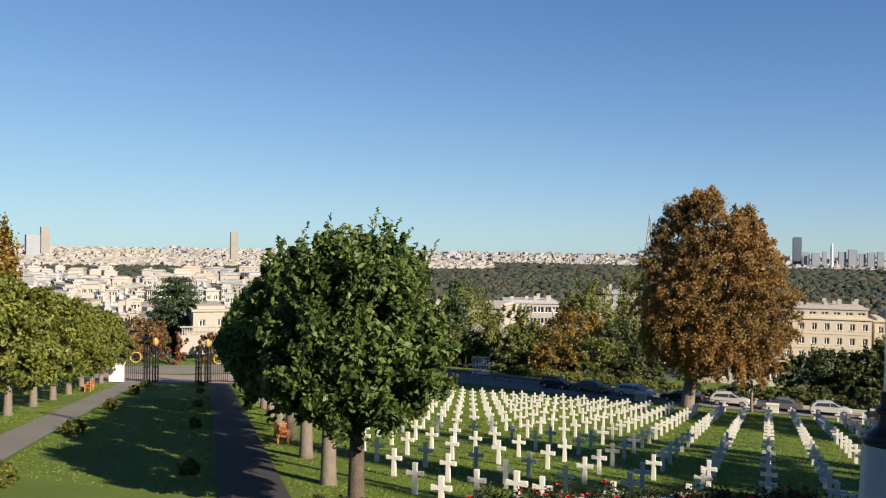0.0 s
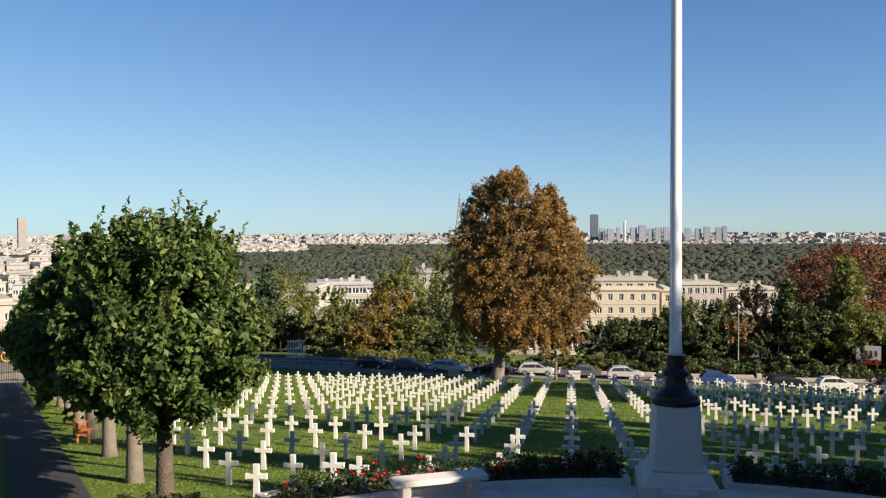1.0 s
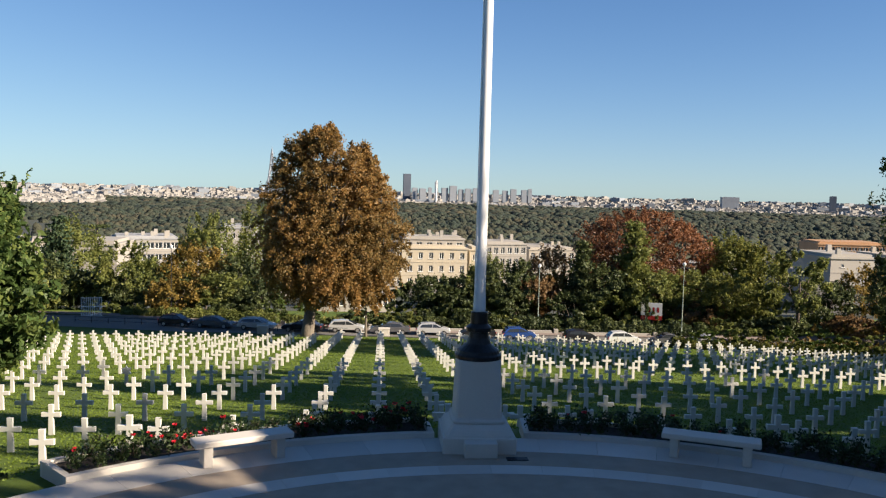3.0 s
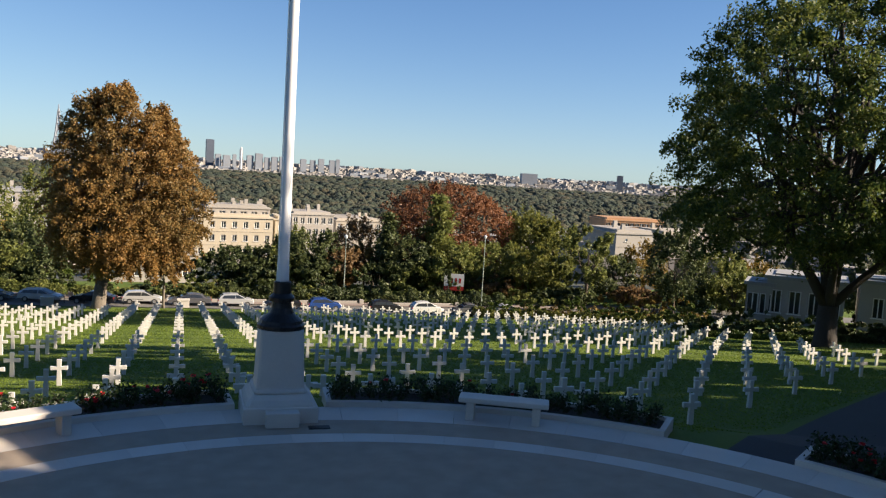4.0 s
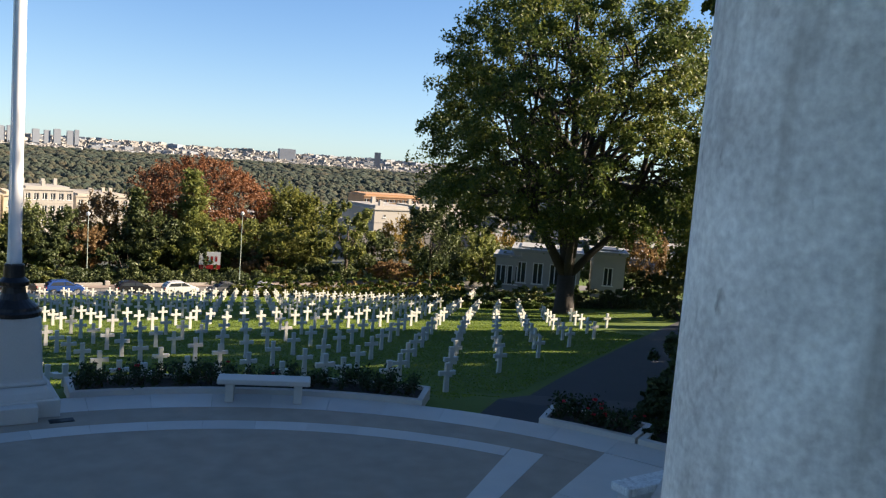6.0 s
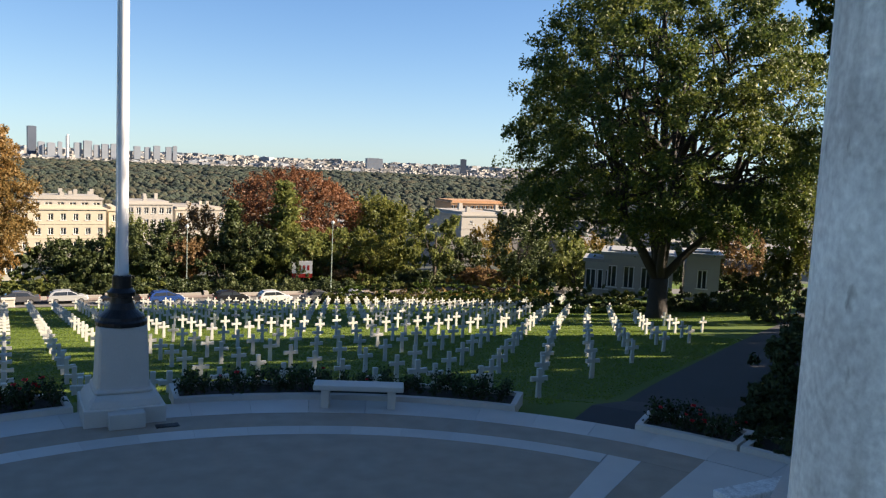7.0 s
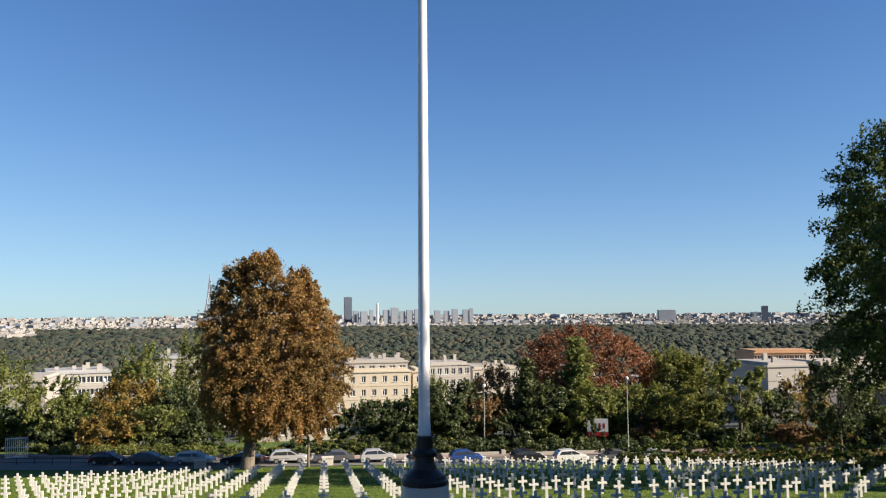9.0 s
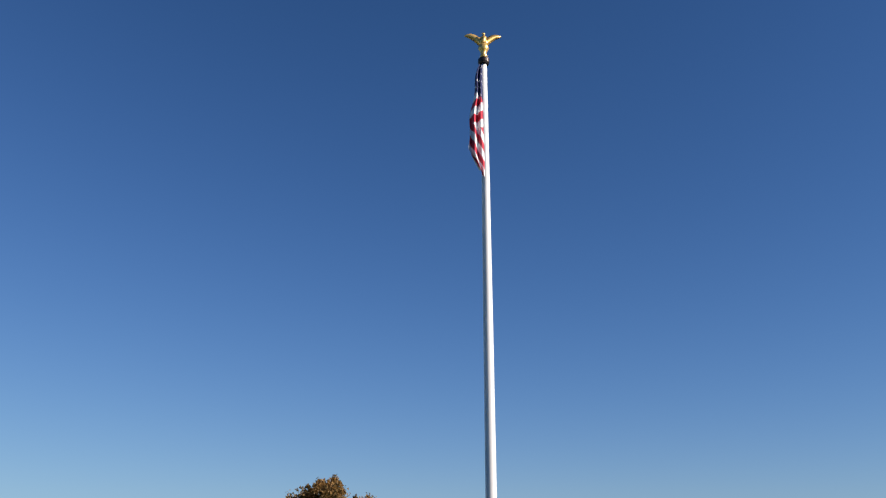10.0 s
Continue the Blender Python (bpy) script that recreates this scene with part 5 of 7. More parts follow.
shrub("box_ball", "clipped dark green box ball on the lawn", *alley(-0.6, 55.4), 0.6, 0.6, 0.5, LEAF_GREEN, 3570, 0.069, 142, group="clipped balls along the avenue")
shrub("box_ball", "clipped dark green box ball on the lawn", *alley(-0.6, 70.0), 0.6, 0.6, 0.5, LEAF_GREEN, 3570, 0.069, 143, group="clipped balls along the avenue")
shrub("box_ball", "clipped dark green box ball on the lawn", *alley(-0.6, 82.0), 0.6, 0.6, 0.5, LEAF_GREEN, 3570, 0.069, 144, group="clipped balls along the avenue")
shrub("shrub", "rust-red shrub across the road", -73.1, 90.1, 4.3, 3.0, -6.3 - ground_z(-73.1, 90.1), LEAF_RUST, 1500, 0.250, 150, 39)
shrub("shrub", "rust-red shrub across the road", -69.3, 93.0, 3.5, 3.0, -6.4 - ground_z(-69.3, 93.0), LEAF_RUST, 1500, 0.250, 151, 37)
shrub("shrub", "dark shrub beside the advertising board", 30.6, 95.6, 2.6, 1.8, 3.6, LEAF_DARK, 1800, 0.250, 440, 0)
shrub("shrub", "dark hedge shrub behind the parked cars", -42.0, 107.2, 4.9, 2.2, 1.9, LEAF_DARK, 1560, 0.250, 400, -6)
shrub("shrub", "dark hedge shrub behind the parked cars", -38.3, 106.4, 4.9, 2.2, 2.2, LEAF_DARK, 1560, 0.250, 401, 174)
shrub("shrub", "green hedge shrub behind the parked cars", -34.0, 105.6, 4.9, 2.2, 2.5, LEAF_GREEN, 1560, 0.250, 402, -6)
shrub("shrub", "dark hedge shrub behind the parked cars", -30.1, 104.8, 4.9, 2.2, 2.5, LEAF_DARK, 1560, 0.250, 403, -6)
shrub("shrub", "dark hedge shrub behind the parked cars", -25.8, 104.0, 4.9, 2.2, 1.7, LEAF_DARK, 1560, 0.250, 404, 174)
shrub("shrub", "green hedge shrub behind the parked cars", -21.6, 103.2, 4.9, 2.2, 2.0, LEAF_GREEN, 1560, 0.250, 405, -6)
shrub("shrub", "dark hedge shrub behind the parked cars", -18.2, 100.9, 4.9, 2.2, 1.6, LEAF_DARK, 1560, 0.250, 406, -6)
shrub("shrub", "dark hedge shrub behind the parked cars", -13.8, 100.1, 4.9, 2.2, 1.9, LEAF_DARK, 1560, 0.250, 407, -6)
shrub("shrub", "green hedge shrub behind the parked cars", -9.7, 94.0, 4.9, 2.2, 1.4, LEAF_GREEN, 1560, 0.250, 408, 0)
shrub("shrub", "dark hedge shrub behind the parked cars", -5.8, 94.0, 4.9, 2.2, 1.7, LEAF_DARK, 1560, 0.250, 409, 0)
shrub("shrub", "dark hedge shrub behind the parked cars", -1.8, 94.0, 4.9, 2.2, 2.1, LEAF_DARK, 1560, 0.250, 410, 180)
shrub("shrub", "green hedge shrub behind the parked cars", 1.8, 94.0, 4.9, 2.2, 2.0, LEAF_GREEN, 1560, 0.250, 411, 0)
shrub("shrub", "dark hedge shrub behind the parked cars", 6.2, 94.0, 4.9, 2.2, 1.5, LEAF_DARK, 1560, 0.250, 412, 180)
shrub("shrub", "dark hedge shrub behind the parked cars", 9.6, 94.0, 4.9, 2.2, 1.9, LEAF_DARK, 1560, 0.250, 413, 180)
shrub("shrub", "green hedge shrub behind the parked cars", 13.7, 94.0, 4.9, 2.2, 1.8, LEAF_GREEN, 1560, 0.250, 414, 0)
shrub("shrub", "dark hedge shrub behind the parked cars", 18.4, 94.0, 4.9, 2.2, 1.5, LEAF_DARK, 1560, 0.250, 415, 0)
shrub("shrub", "dark hedge shrub behind the parked cars", 22.3, 93.2, 4.9, 2.2, 1.7, LEAF_DARK, 1560, 0.250, 416, 0)
shrub("shrub", "green hedge shrub behind the parked cars", 26.3, 93.2, 4.9, 2.2, 1.6, LEAF_GREEN, 1560, 0.250, 417, 0)
shrub("shrub", "green hedge shrub behind the parked cars", 38.0, 92.6, 4.9, 2.2, 2.1, LEAF_GREEN, 1560, 0.250, 420, 0)
shrub("shrub", "dark hedge shrub behind the parked cars", 41.9, 92.2, 4.9, 2.2, 1.9, LEAF_DARK, 1560, 0.250, 421, 0)



def hedge(label, a, b, depth, height, leafmat, count, leaf, seed):
    """A continuous uneven hedge from a to b."""
    rng = np.random.default_rng(seed)
    a, b = Vector(a), Vector(b)
    d = b - a
    t = thing("hedge", label, "hedge", m=pose(a.x, a.y, ground_z(a.x, a.y), 0, 0, math.degrees(math.atan2(d.y, d.x))))
    l, slope_ = d.length, (ground_z(b.x, b.y) - ground_z(a.x, a.y)) / d.length
    x = rng.uniform(0, l, count)
    top = height * (0.78 + 0.16 * np.sin(x * 1.7 + seed) + 0.1 * np.sin(x * 4.3) + 0.06 * np.sin(x * 9.1))
    r = rng.random(count) ** 0.35
    ang = rng.uniform(-0.5, math.pi + 0.5, count)
    y, z = depth / 2 * r * np.cos(ang), np.maximum(0.02, top * (0.35 + 0.65 * r * np.sin(ang)))
    P = np.stack([x, y, z + x * slope_], 1)
    out = np.stack([np.zeros(count), np.cos(ang), np.sin(ang)], 1)
    part("foliage", quads("foliage", leaves(rng, P, leaf, 0.3, 1.5, out), leafmat), t)
    stems = Build()
    for i in range(int(l / 1.2)):
        stems.tube([(0.6 + i * 1.2, 0, -0.1 + (0.6 + i * 1.2) * slope_), (0.7 + i * 1.2, rng.normal(0, 0.1), height * 0.6 + (0.7 + i * 1.2) * slope_)], [0.04, 0.015], 5)
    part("stem", stems.mesh("stem", BARK), t)


hedge("dense dark green hedge in front of the cottage", (41.5, 64.0), (55.5, 51.2), 2.2, 1.15, LEAF_DARK, 9000, 0.15, 501)
hedge("low yellow-green planting below the cottage hedge", (41.0, 62.6), (49.5, 55.0), 1.2, 0.7, LEAF_HEDGE, 4500, 0.12, 502)
hedge("low green hedge along the lawn edge", (30.5, 85.4), (52.0, 73.4), 2.2, 1.2, LEAF_LIGHT, 9000, 0.16, 503)
hedge("dry grasses behind the low green hedge", (36.0, 84.6), (53.0, 74.8), 1.4, 1.7, LEAF_OCHRE, 4500, 0.16, 504)

hedge("dark clipped hedge behind the low street wall", (2.2, 95.0), (20.0, 94.3), 2.8, 1.9, LEAF_DARK, 8500, 0.19, 505)
hedge("dark hedge behind the low street wall", (19.5, 94.0), (36.5, 91.6), 2.8, 1.8, LEAF_DARK, 8500, 0.19, 506)
hedge("low green hedge under the chestnut", (-11.5, 97.0), (2.6, 95.2), 2.2, 1.0, LEAF_GREEN, 6000, 0.17, 507)
hedge("green hedge in front of the wire fence", (-30.5, 101.6), (-12.0, 98.6), 2.2, 1.3, LEAF_GREEN, 7000, 0.18, 508)

# the chapel porch: a column beside the camera, platform and walls behind
FA = Vector((0.85, 0.527, 0))
FN = Vector((-0.527, 0.85, 0))
COL = Vector((2.4 * math.sin(radians(61.2)), 2.4 * math.cos(radians(61.2)), 0))
column = thing("column", "weathered pale limestone column with grey streaks", "column", m=Matrix.Translation((COL.x, COL.y, 3.9)))
part("base", Build().lathe([(0.56, 0), (0.56, 0.14), (0.53, 0.2), (0.5, 0.24), (0.47, 0.3), (0.445, 0.34)], 48).mesh("base", COLUMN_STONE, True), column)
part("shaft", Build().lathe([(0.445, 0.34), (0.44, 0.8), (0.437, 2.0), (0.43, 3.2), (0.42, 4.4), (0.4, 5.6)], 64).mesh("shaft", COLUMN_STONE, True), column, "smooth weathered stone shaft")
part("capital", Build().lathe([(0.4, 5.6), (0.44, 5.66), (0.44, 5.72), (0.5, 5.86), (0.56, 5.9), (0.56, 6.05)], 48).mesh("capital", COLUMN_STONE, True), column)


def slab(name, label, s0, s1, n0, n1, z0, z1, mat):
    """A block given along (s) and across (n) the chapel front."""
    o = Vector((COL.x, COL.y, 0))
    m = Matrix(((FA.x, FN.x, 0, o.x), (FA.y, FN.y, 0, o.y), (0, 0, 1, 0), (0, 0, 0, 1)))
    return thing(name, label, "wall", Build().box(s0, n0, z0, s1, n1, z1, mat=m).mesh(name, mat), kind="structure")


slab("floor_porch", "stone platform of the chapel porch", -9, 6, -6, 0.75, -0.5, 3.9, STONE)
slab("ceiling_porch", "stone slab above the chapel porch", -9, 6, -6, 0.9, 9.95, 11.2, STONE)
# unseen wing and end wall, heights set by the shadow wanted on the terrace
slab("wall_chapel", "unseen limestone chapel wing wall, sized to shade the terrace", 6, 15.5, -12, 0.3, -1, 8.05, STONE_WORN)
slab("wall_chapel_end", "unseen tall chapel end wall, sized to shade the terrace", 15.5, 26, -12, 0.3, -1, 10.15, STONE_WORN)
slab("wall_porch", "limestone back wall of the porch", -9, 6, -12, -6, -1, 12.5, STONE_WORN)
# side steps: a low wall with a coping beside the terrace
steps = thing("stair_wall", "low stone wall with pale coping beside the steps", "wall", m=pose(9.97, 9.37, 0, 0, 0, 1.0))
part("wall", Build().box(0.1, -0.29, -0.3, 4.6, -0.05, 0.33).mesh("wall", STONE_WORN), steps)
part("coping", bevelled(Build().box(0, -0.38, 0.33, 4.6, 0.04, 0.47).mesh("coping", COLUMN_STONE), 0.02, 2), steps)
for i in range(3):
    part("step", bevelled(Build().box(0.35 + 0.34 * i, -2.6, -0.2, 4.6, -0.3, 0.15 * (i + 1)).mesh("step", STONE), 0.012, 1), steps, "pale worn stone step")
# buildings across the road


def building(name, label, x, y, w, d, z1, z0, rot, storeys, bays, wall, win=(1.1, 1.5), parapet=0.5, chimneys=0, seed=0, sill=True, roof=None):
    """Flat-roofed block; its front looks along -y before the turn. Windows are recessed panes with frames and sills."""
    rng = random.Random(seed)
    b = thing(name, label, "building", m=pose(x, y, z0, 0, 0, rot))
    h = z1 - z0
    sh = h / storeys
    front = Build()
    ww, wh = win
    xs = [-w / 2 + w * (i + 0.5) / bays for i in range(bays)]
    rec = 0.22
    for k in range(storeys):
        zb = k * sh
        zs, zt = zb + (sh - wh) * 0.5, zb + (sh + wh) * 0.5
        front.add([(-w / 2, 0, zb), (w / 2, 0, zb), (w / 2, 0, zs), (-w / 2, 0, zs)], [(0, 1, 2, 3)])
        front.add([(-w / 2, 0, zt), (w / 2, 0, zt), (w / 2, 0, zb + sh), (-w / 2, 0, zb + sh)], [(0, 1, 2, 3)])
        edges = [-w / 2] + [e for c in xs for e in (c - ww / 2, c + ww / 2)] + [w / 2]
        for i in range(0, len(edges), 2):
            front.add([(edges[i], 0, zs), (edges[i + 1], 0, zs), (edges[i + 1], 0, zt), (edges[i], 0, zt)], [(0, 1, 2, 3)])
        for c in xs:
            a0, a1 = c - ww / 2, c + ww / 2
            front.add([(a0, 0, zs), (a0, 0, zt), (a0, rec, zt), (a0, rec, zs), (a1, 0, zs), (a1, 0, zt), (a1, rec, zt), (a1, rec, zs)], [(0, 1, 2, 3), (7, 6, 5, 4), (0, 3, 7, 4), (1, 5, 6, 2)])
    front.add([(-w / 2, 0, 0), (-w / 2, d, 0), (-w / 2, d, h), (-w / 2, 0, h), (w / 2, 0, 0), (w / 2, d, 0), (w / 2, d, h), (w / 2, 0, h)], [(0, 1, 2, 3), (7, 6, 5, 4), (1, 5, 6, 2)])
    part("wall", front.mesh("wall", wall), b)
    rf = Build().box(-w / 2 - 0.25, -0.25, h, w / 2 + 0.25, d + 0.25, h + 0.3)
    rf.box(-w / 2 + 0.6, 0.8, h + 0.3, w / 2 - 0.6, d - 0.6, h + 0.3 + parapet)
    part("roof", rf.mesh("roof", roof or wall), b)
    for k in range(1, storeys):
        part("string_course", Build().box(-w / 2 - 0.06, -0.08, k * sh - 0.1, w / 2 + 0.06, 0.0, k * sh + 0.08).mesh("string_course", wall), b)
    pane = Build().box(-ww / 2, rec - 0.02, -wh / 2, ww / 2, rec + 0.03, wh / 2).mesh("pane", GLASS)
    fr = Build()
    for a in (-ww / 2 + 0.05, 0, ww / 2 - 0.05):
        fr.box(a - 0.045, rec - 0.07, -wh / 2, a + 0.045, rec - 0.024, wh / 2)
    fr.box(-ww / 2, rec - 0.068, wh / 2 - 0.09, ww / 2, rec - 0.022, wh / 2)
    fr.box(-ww / 2 - 0.1, -0.12, -wh / 2 - 0.1, ww / 2 + 0.1, rec - 0.08, -wh / 2 - 0.003)
    fm = fr.mesh("window_frame", FRAME)
    for k in range(storeys):
        for c in xs:
            o = part("window", pane, b, loc=(c, 0, k * sh + sh / 2))
            f = part("window_frame", fm, o)
    for i in range(chimneys):
        cx, cy = rng.uniform(-w / 2 + 1, w / 2 - 1), rng.uniform(1, d - 1)
        part("chimney", Build().box(cx - 0.4, cy - 0.3, h + 0.3, cx + 0.4, cy + 0.3, h + rng.uniform(1.4, 2.4)).mesh("chimney", wall), b)
    return b


building("apartment_building", "cream rendered apartment block with small square windows", 10.9, 189.7, 16.7, 12.0, -8.4, -17.2, 5, 3, 7, CREAM, (1.0, 1.35), chimneys=3, seed=1)
building("apartment_building", "white set-back top storey with flat roof and chimneys", 11.8, 193.6, 14.1, 8.0, -6.5, -8.7, 5, 1, 6, WHITE_WALL, (1.4, 1.0), chimneys=7, seed=2)
building("apartment_building", "narrow cream rendered side block", 21.4, 194.8, 2.4, 12.0, -8.9, -18.2, 2, 3, 1, CREAM, (1.0, 1.35), chimneys=0, seed=3)
building("house", "low white house with dark square windows", -3.8, 121.9, 11.8, 12.0, -9.0, -13.3, 8, 1, 5, WHITE_WALL, (1.5, 1.4), chimneys=0, seed=4)
building("apartment_building", "white apartment block behind dark trees", 31.4, 212.7, 10.9, 12.0, -8.6, -20.0, 9, 4, 6, WHITE_WALL, (1.1, 1.5), chimneys=5, seed=5)
building("apartment_building", "beige apartment block behind dark trees", 46.0, 225.4, 13.5, 12.0, -10.7, -21.9, 10, 4, 6, BEIGE_WALL, (1.1, 1.5), chimneys=4, seed=6)
building("apartment_building", "white apartment block behind the trees", 61.0, 232.1, 12.7, 12.0, -12.7, -23.2, 10, 3, 6, WHITE_WALL, (1.1, 1.5), chimneys=4, seed=7)
building("house", "white house with plain gable wall among trees", -47.2, 142.4, 6.4, 12.0, -5.5, -11.6, 4, 2, 3, WHITE_WALL, (1.1, 1.5), chimneys=0, seed=8)
building("apartment_building", "long white apartment block with rows of windows", -53.0, 192.8, 13.8, 12.0, -7.8, -15.7, 19, 3, 8, WHITE_WALL, (1.5, 1.3), chimneys=6, seed=9, roof=ROOF)
building("apartment_building", "white apartment block beside the chestnut", -36.0, 217.0, 10.2, 12.0, -6.2, -16.8, 9, 3, 5, WHITE_WALL, (1.1, 1.5), chimneys=2, seed=10, roof=ROOF)
building("apartment_building", "beige apartment block among trees", -74.8, 196.2, 9.5, 12.0, -9.2, -17.5, 21, 3, 5, BEIGE_WALL, (1.1, 1.5), chimneys=2, seed=11)
building("warehouse", "plain white building with flat roof", 83.0, 142.6, 9.0, 12.0, -5.2, -9.9, 4, 2, 2, WHITE_WALL, (0.6, 0.5), chimneys=2, seed=12)
building("market_hall", "long low building with orange panels", 125.1, 216.5, 18.0, 12.0, -7.0, -9.0, -4, 1, 12, ORANGE, (1.6, 0.9), chimneys=0, seed=13)
building("apartment_building", "beige building behind the big tree", 110.7, 166.6, 14.2, 12.0, -6.8, -12.1, 2, 2, 6, BEIGE_WALL, (1.1, 1.5), chimneys=2, seed=14)
building("apartment_building", "white block seen through the big tree", 142.2, 154.5, 4.9, 12.0, -3.9, -11.8, 0, 3, 3, WHITE_WALL, (1.1, 1.5), chimneys=2, seed=15)
building("apartment_building", "white block seen between the trees", 68.0, 155.8, 11.4, 12.0, -10.1, -15.9, 6, 3, 6, WHITE_WALL, (1.1, 1.5), chimneys=2, seed=16)
building("house", "beige flat-roofed house behind a balustrade", -76.4, 102.7, 5.2, 12.0, -4.6, -7.8, 43, 1, 2, TAUPE, (0.9, 0.9), chimneys=0, seed=17)
building("house", "pale ground floor below the balustrade", -74.9, 98.8, 5.8, 12.0, -8.2, -11.0, 43, 1, 3, TAUPE, (1.3, 1.8), chimneys=0, seed=18)
building("house", "small pale town house with flat roof below the hill", -348.5, 315.3, 4.3, 12.8, -8.2, -12.9, 69, 2, 2, ROOF, (1.1, 1.0), chimneys=0, seed=100)
building("house", "small pale town house with flat roof below the hill", -344.8, 319.4, 6.7, 12.8, -8.2, -13.1, 64, 1, 2, WHITE_WALL, (1.1, 1.0), chimneys=1, seed=101, roof=ROOF)
building("house", "small pale town house with flat roof below the hill", -340.6, 323.8, 5.6, 10.0, -9.7, -16.7, 64, 2, 2, WHITE_WALL, (1.1, 1.0), chimneys=2, seed=102)
building("house", "small pale town house with flat roof below the hill", -336.5, 328.1, 4.9, 11.4, -8.0, -15.3, 66, 2, 2, WHITE_WALL, (1.1, 1.0), chimneys=1, seed=103, roof=ROOF)
building("house", "small pale town house with flat roof below the hill", -331.4, 333.2, 6.8, 12.9, -9.3, -15.2, 35, 1, 2, WHITE_WALL, (1.1, 1.0), chimneys=0, seed=104)
building("house", "small pale town house with flat roof below the hill", -321.1, 343.2, 7.8, 11.8, -8.1, -14.7, 64, 1, 3, TAUPE, (1.1, 1.0), chimneys=2, seed=105, roof=ROOF)
building("house", "small pale town house with flat roof below the hill", -306.3, 356.5, 4.6, 9.1, -9.6, -16.2, 32, 1, 2, WHITE_WALL, (1.1, 1.0), chimneys=2, seed=106)
building("house", "small pale town house with flat roof below the hill", -302.4, 359.8, 6.4, 9.9, -10.1, -15.8, 31, 2, 2, WHITE_WALL, (1.1, 1.0), chimneys=0, seed=107, roof=ROOF)
building("house", "small pale town house with flat roof below the hill", -288.9, 370.7, 9.3, 13.8, -8.0, -14.1, 32, 1, 3, BEIGE_WALL, (1.1, 1.0), chimneys=1, seed=108)
building("house", "small pale town house with flat roof below the hill", -281.4, 376.4, 6.6, 13.9, -8.4, -15.7, 17, 2, 2, ROOF, (1.1, 1.0), chimneys=2, seed=109, roof=ROOF)
building("house", "small pale town house with flat roof below the hill", -275.0, 381.2, 5.1, 10.9, -9.3, -16.0, 13, 1, 2, ROOF, (1.1, 1.0), chimneys=0, seed=110)
building("house", "small pale town house with flat roof below the hill", -264.3, 388.6, 10.8, 9.3, -7.7, -13.3, 34, 2, 3, TAUPE, (1.1, 1.0), chimneys=2, seed=111, roof=ROOF)
building("house", "small pale town house with flat roof below the hill", -297.6, 267.3, 4.4, 13.3, -7.7, -12.1, 39, 2, 2, WHITE_WALL, (1.1, 1.0), chimneys=1, seed=112)
building("house", "small pale town house with flat roof below the hill", -293.0, 272.3, 7.8, 10.6, -9.2, -14.7, 41, 1, 3, TAUPE, (1.1, 1.0), chimneys=0, seed=113, roof=ROOF)
building("house", "small pale town house with flat roof below the hill", -282.2, 283.5, 7.2, 13.7, -8.7, -14.3, 66, 2, 3, BEIGE_WALL, (1.1, 1.0), chimneys=0, seed=114)
building("house", "small pale town house with flat roof below the hill", -276.4, 289.1, 4.8, 8.4, -7.7, -12.6, 52, 1, 2, BEIGE_WALL, (1.1, 1.0), chimneys=0, seed=115, roof=ROOF)
building("house", "small pale town house with flat roof below the hill", -271.8, 293.4, 5.8, 8.1, -8.1, -13.1, 64, 1, 2, WHITE_WALL, (1.1, 1.0), chimneys=1, seed=116)
building("house", "small pale town house with flat roof below the hill", -255.1, 308.1, 7.0, 8.5, -9.2, -15.2, 37, 2, 3, ROOF, (1.1, 1.0), chimneys=0, seed=117, roof=ROOF)
building("house", "small pale town house with flat roof below the hill", -248.6, 313.4, 8.1, 13.0, -7.4, -12.4, 55, 1, 3, BEIGE_WALL, (1.1, 1.0), chimneys=0, seed=118)
building("house", "small pale town house with flat roof below the hill", -240.8, 319.4, 6.1, 8.7, -9.3, -14.4, 17, 2, 2, TAUPE, (1.1, 1.0), chimneys=1, seed=119, roof=ROOF)
building("house", "small pale town house with flat roof below the hill", -219.9, 334.1, 8.2, 10.0, -8.9, -13.6, 33, 1, 3, BEIGE_WALL, (1.1, 1.0), chimneys=0, seed=120)
building("house", "small pale town house with flat roof below the hill", -253.0, 227.2, 3.9, 9.5, -7.7, -12.4, 27, 2, 2, ROOF, (1.1, 1.0), chimneys=1, seed=121, roof=ROOF)
building("house", "small pale town house with flat roof below the hill", -245.0, 235.8, 5.5, 13.2, -7.4, -12.6, 36, 2, 3, ROOF, (1.1, 1.0), chimneys=2, seed=122)
building("house", "small pale town house with flat roof below the hill", -240.7, 240.1, 4.6, 11.6, -8.2, -12.3, 42, 2, 2, WHITE_WALL, (1.1, 1.0), chimneys=0, seed=123, roof=ROOF)
building("house", "small pale town house with flat roof below the hill", -236.6, 244.2, 6.7, 13.6, -8.3, -13.1, 39, 1, 3, WHITE_WALL, (1.1, 1.0), chimneys=0, seed=124)
building("house", "small pale town house with flat roof below the hill", -232.3, 248.3, 4.5, 13.7, -8.5, -13.2, 58, 1, 2, BEIGE_WALL, (1.1, 1.0), chimneys=0, seed=125, roof=ROOF)
building("house", "small pale town house with flat roof below the hill", -228.1, 252.2, 7.1, 12.1, -8.7, -12.3, 50, 1, 3, WHITE_WALL, (1.1, 1.0), chimneys=0, seed=126)
building("house", "small pale town house with flat roof below the hill", -222.0, 257.5, 6.6, 9.9, -8.6, -12.9, 51, 1, 3, TAUPE, (1.1, 1.0), chimneys=0, seed=127, roof=ROOF)
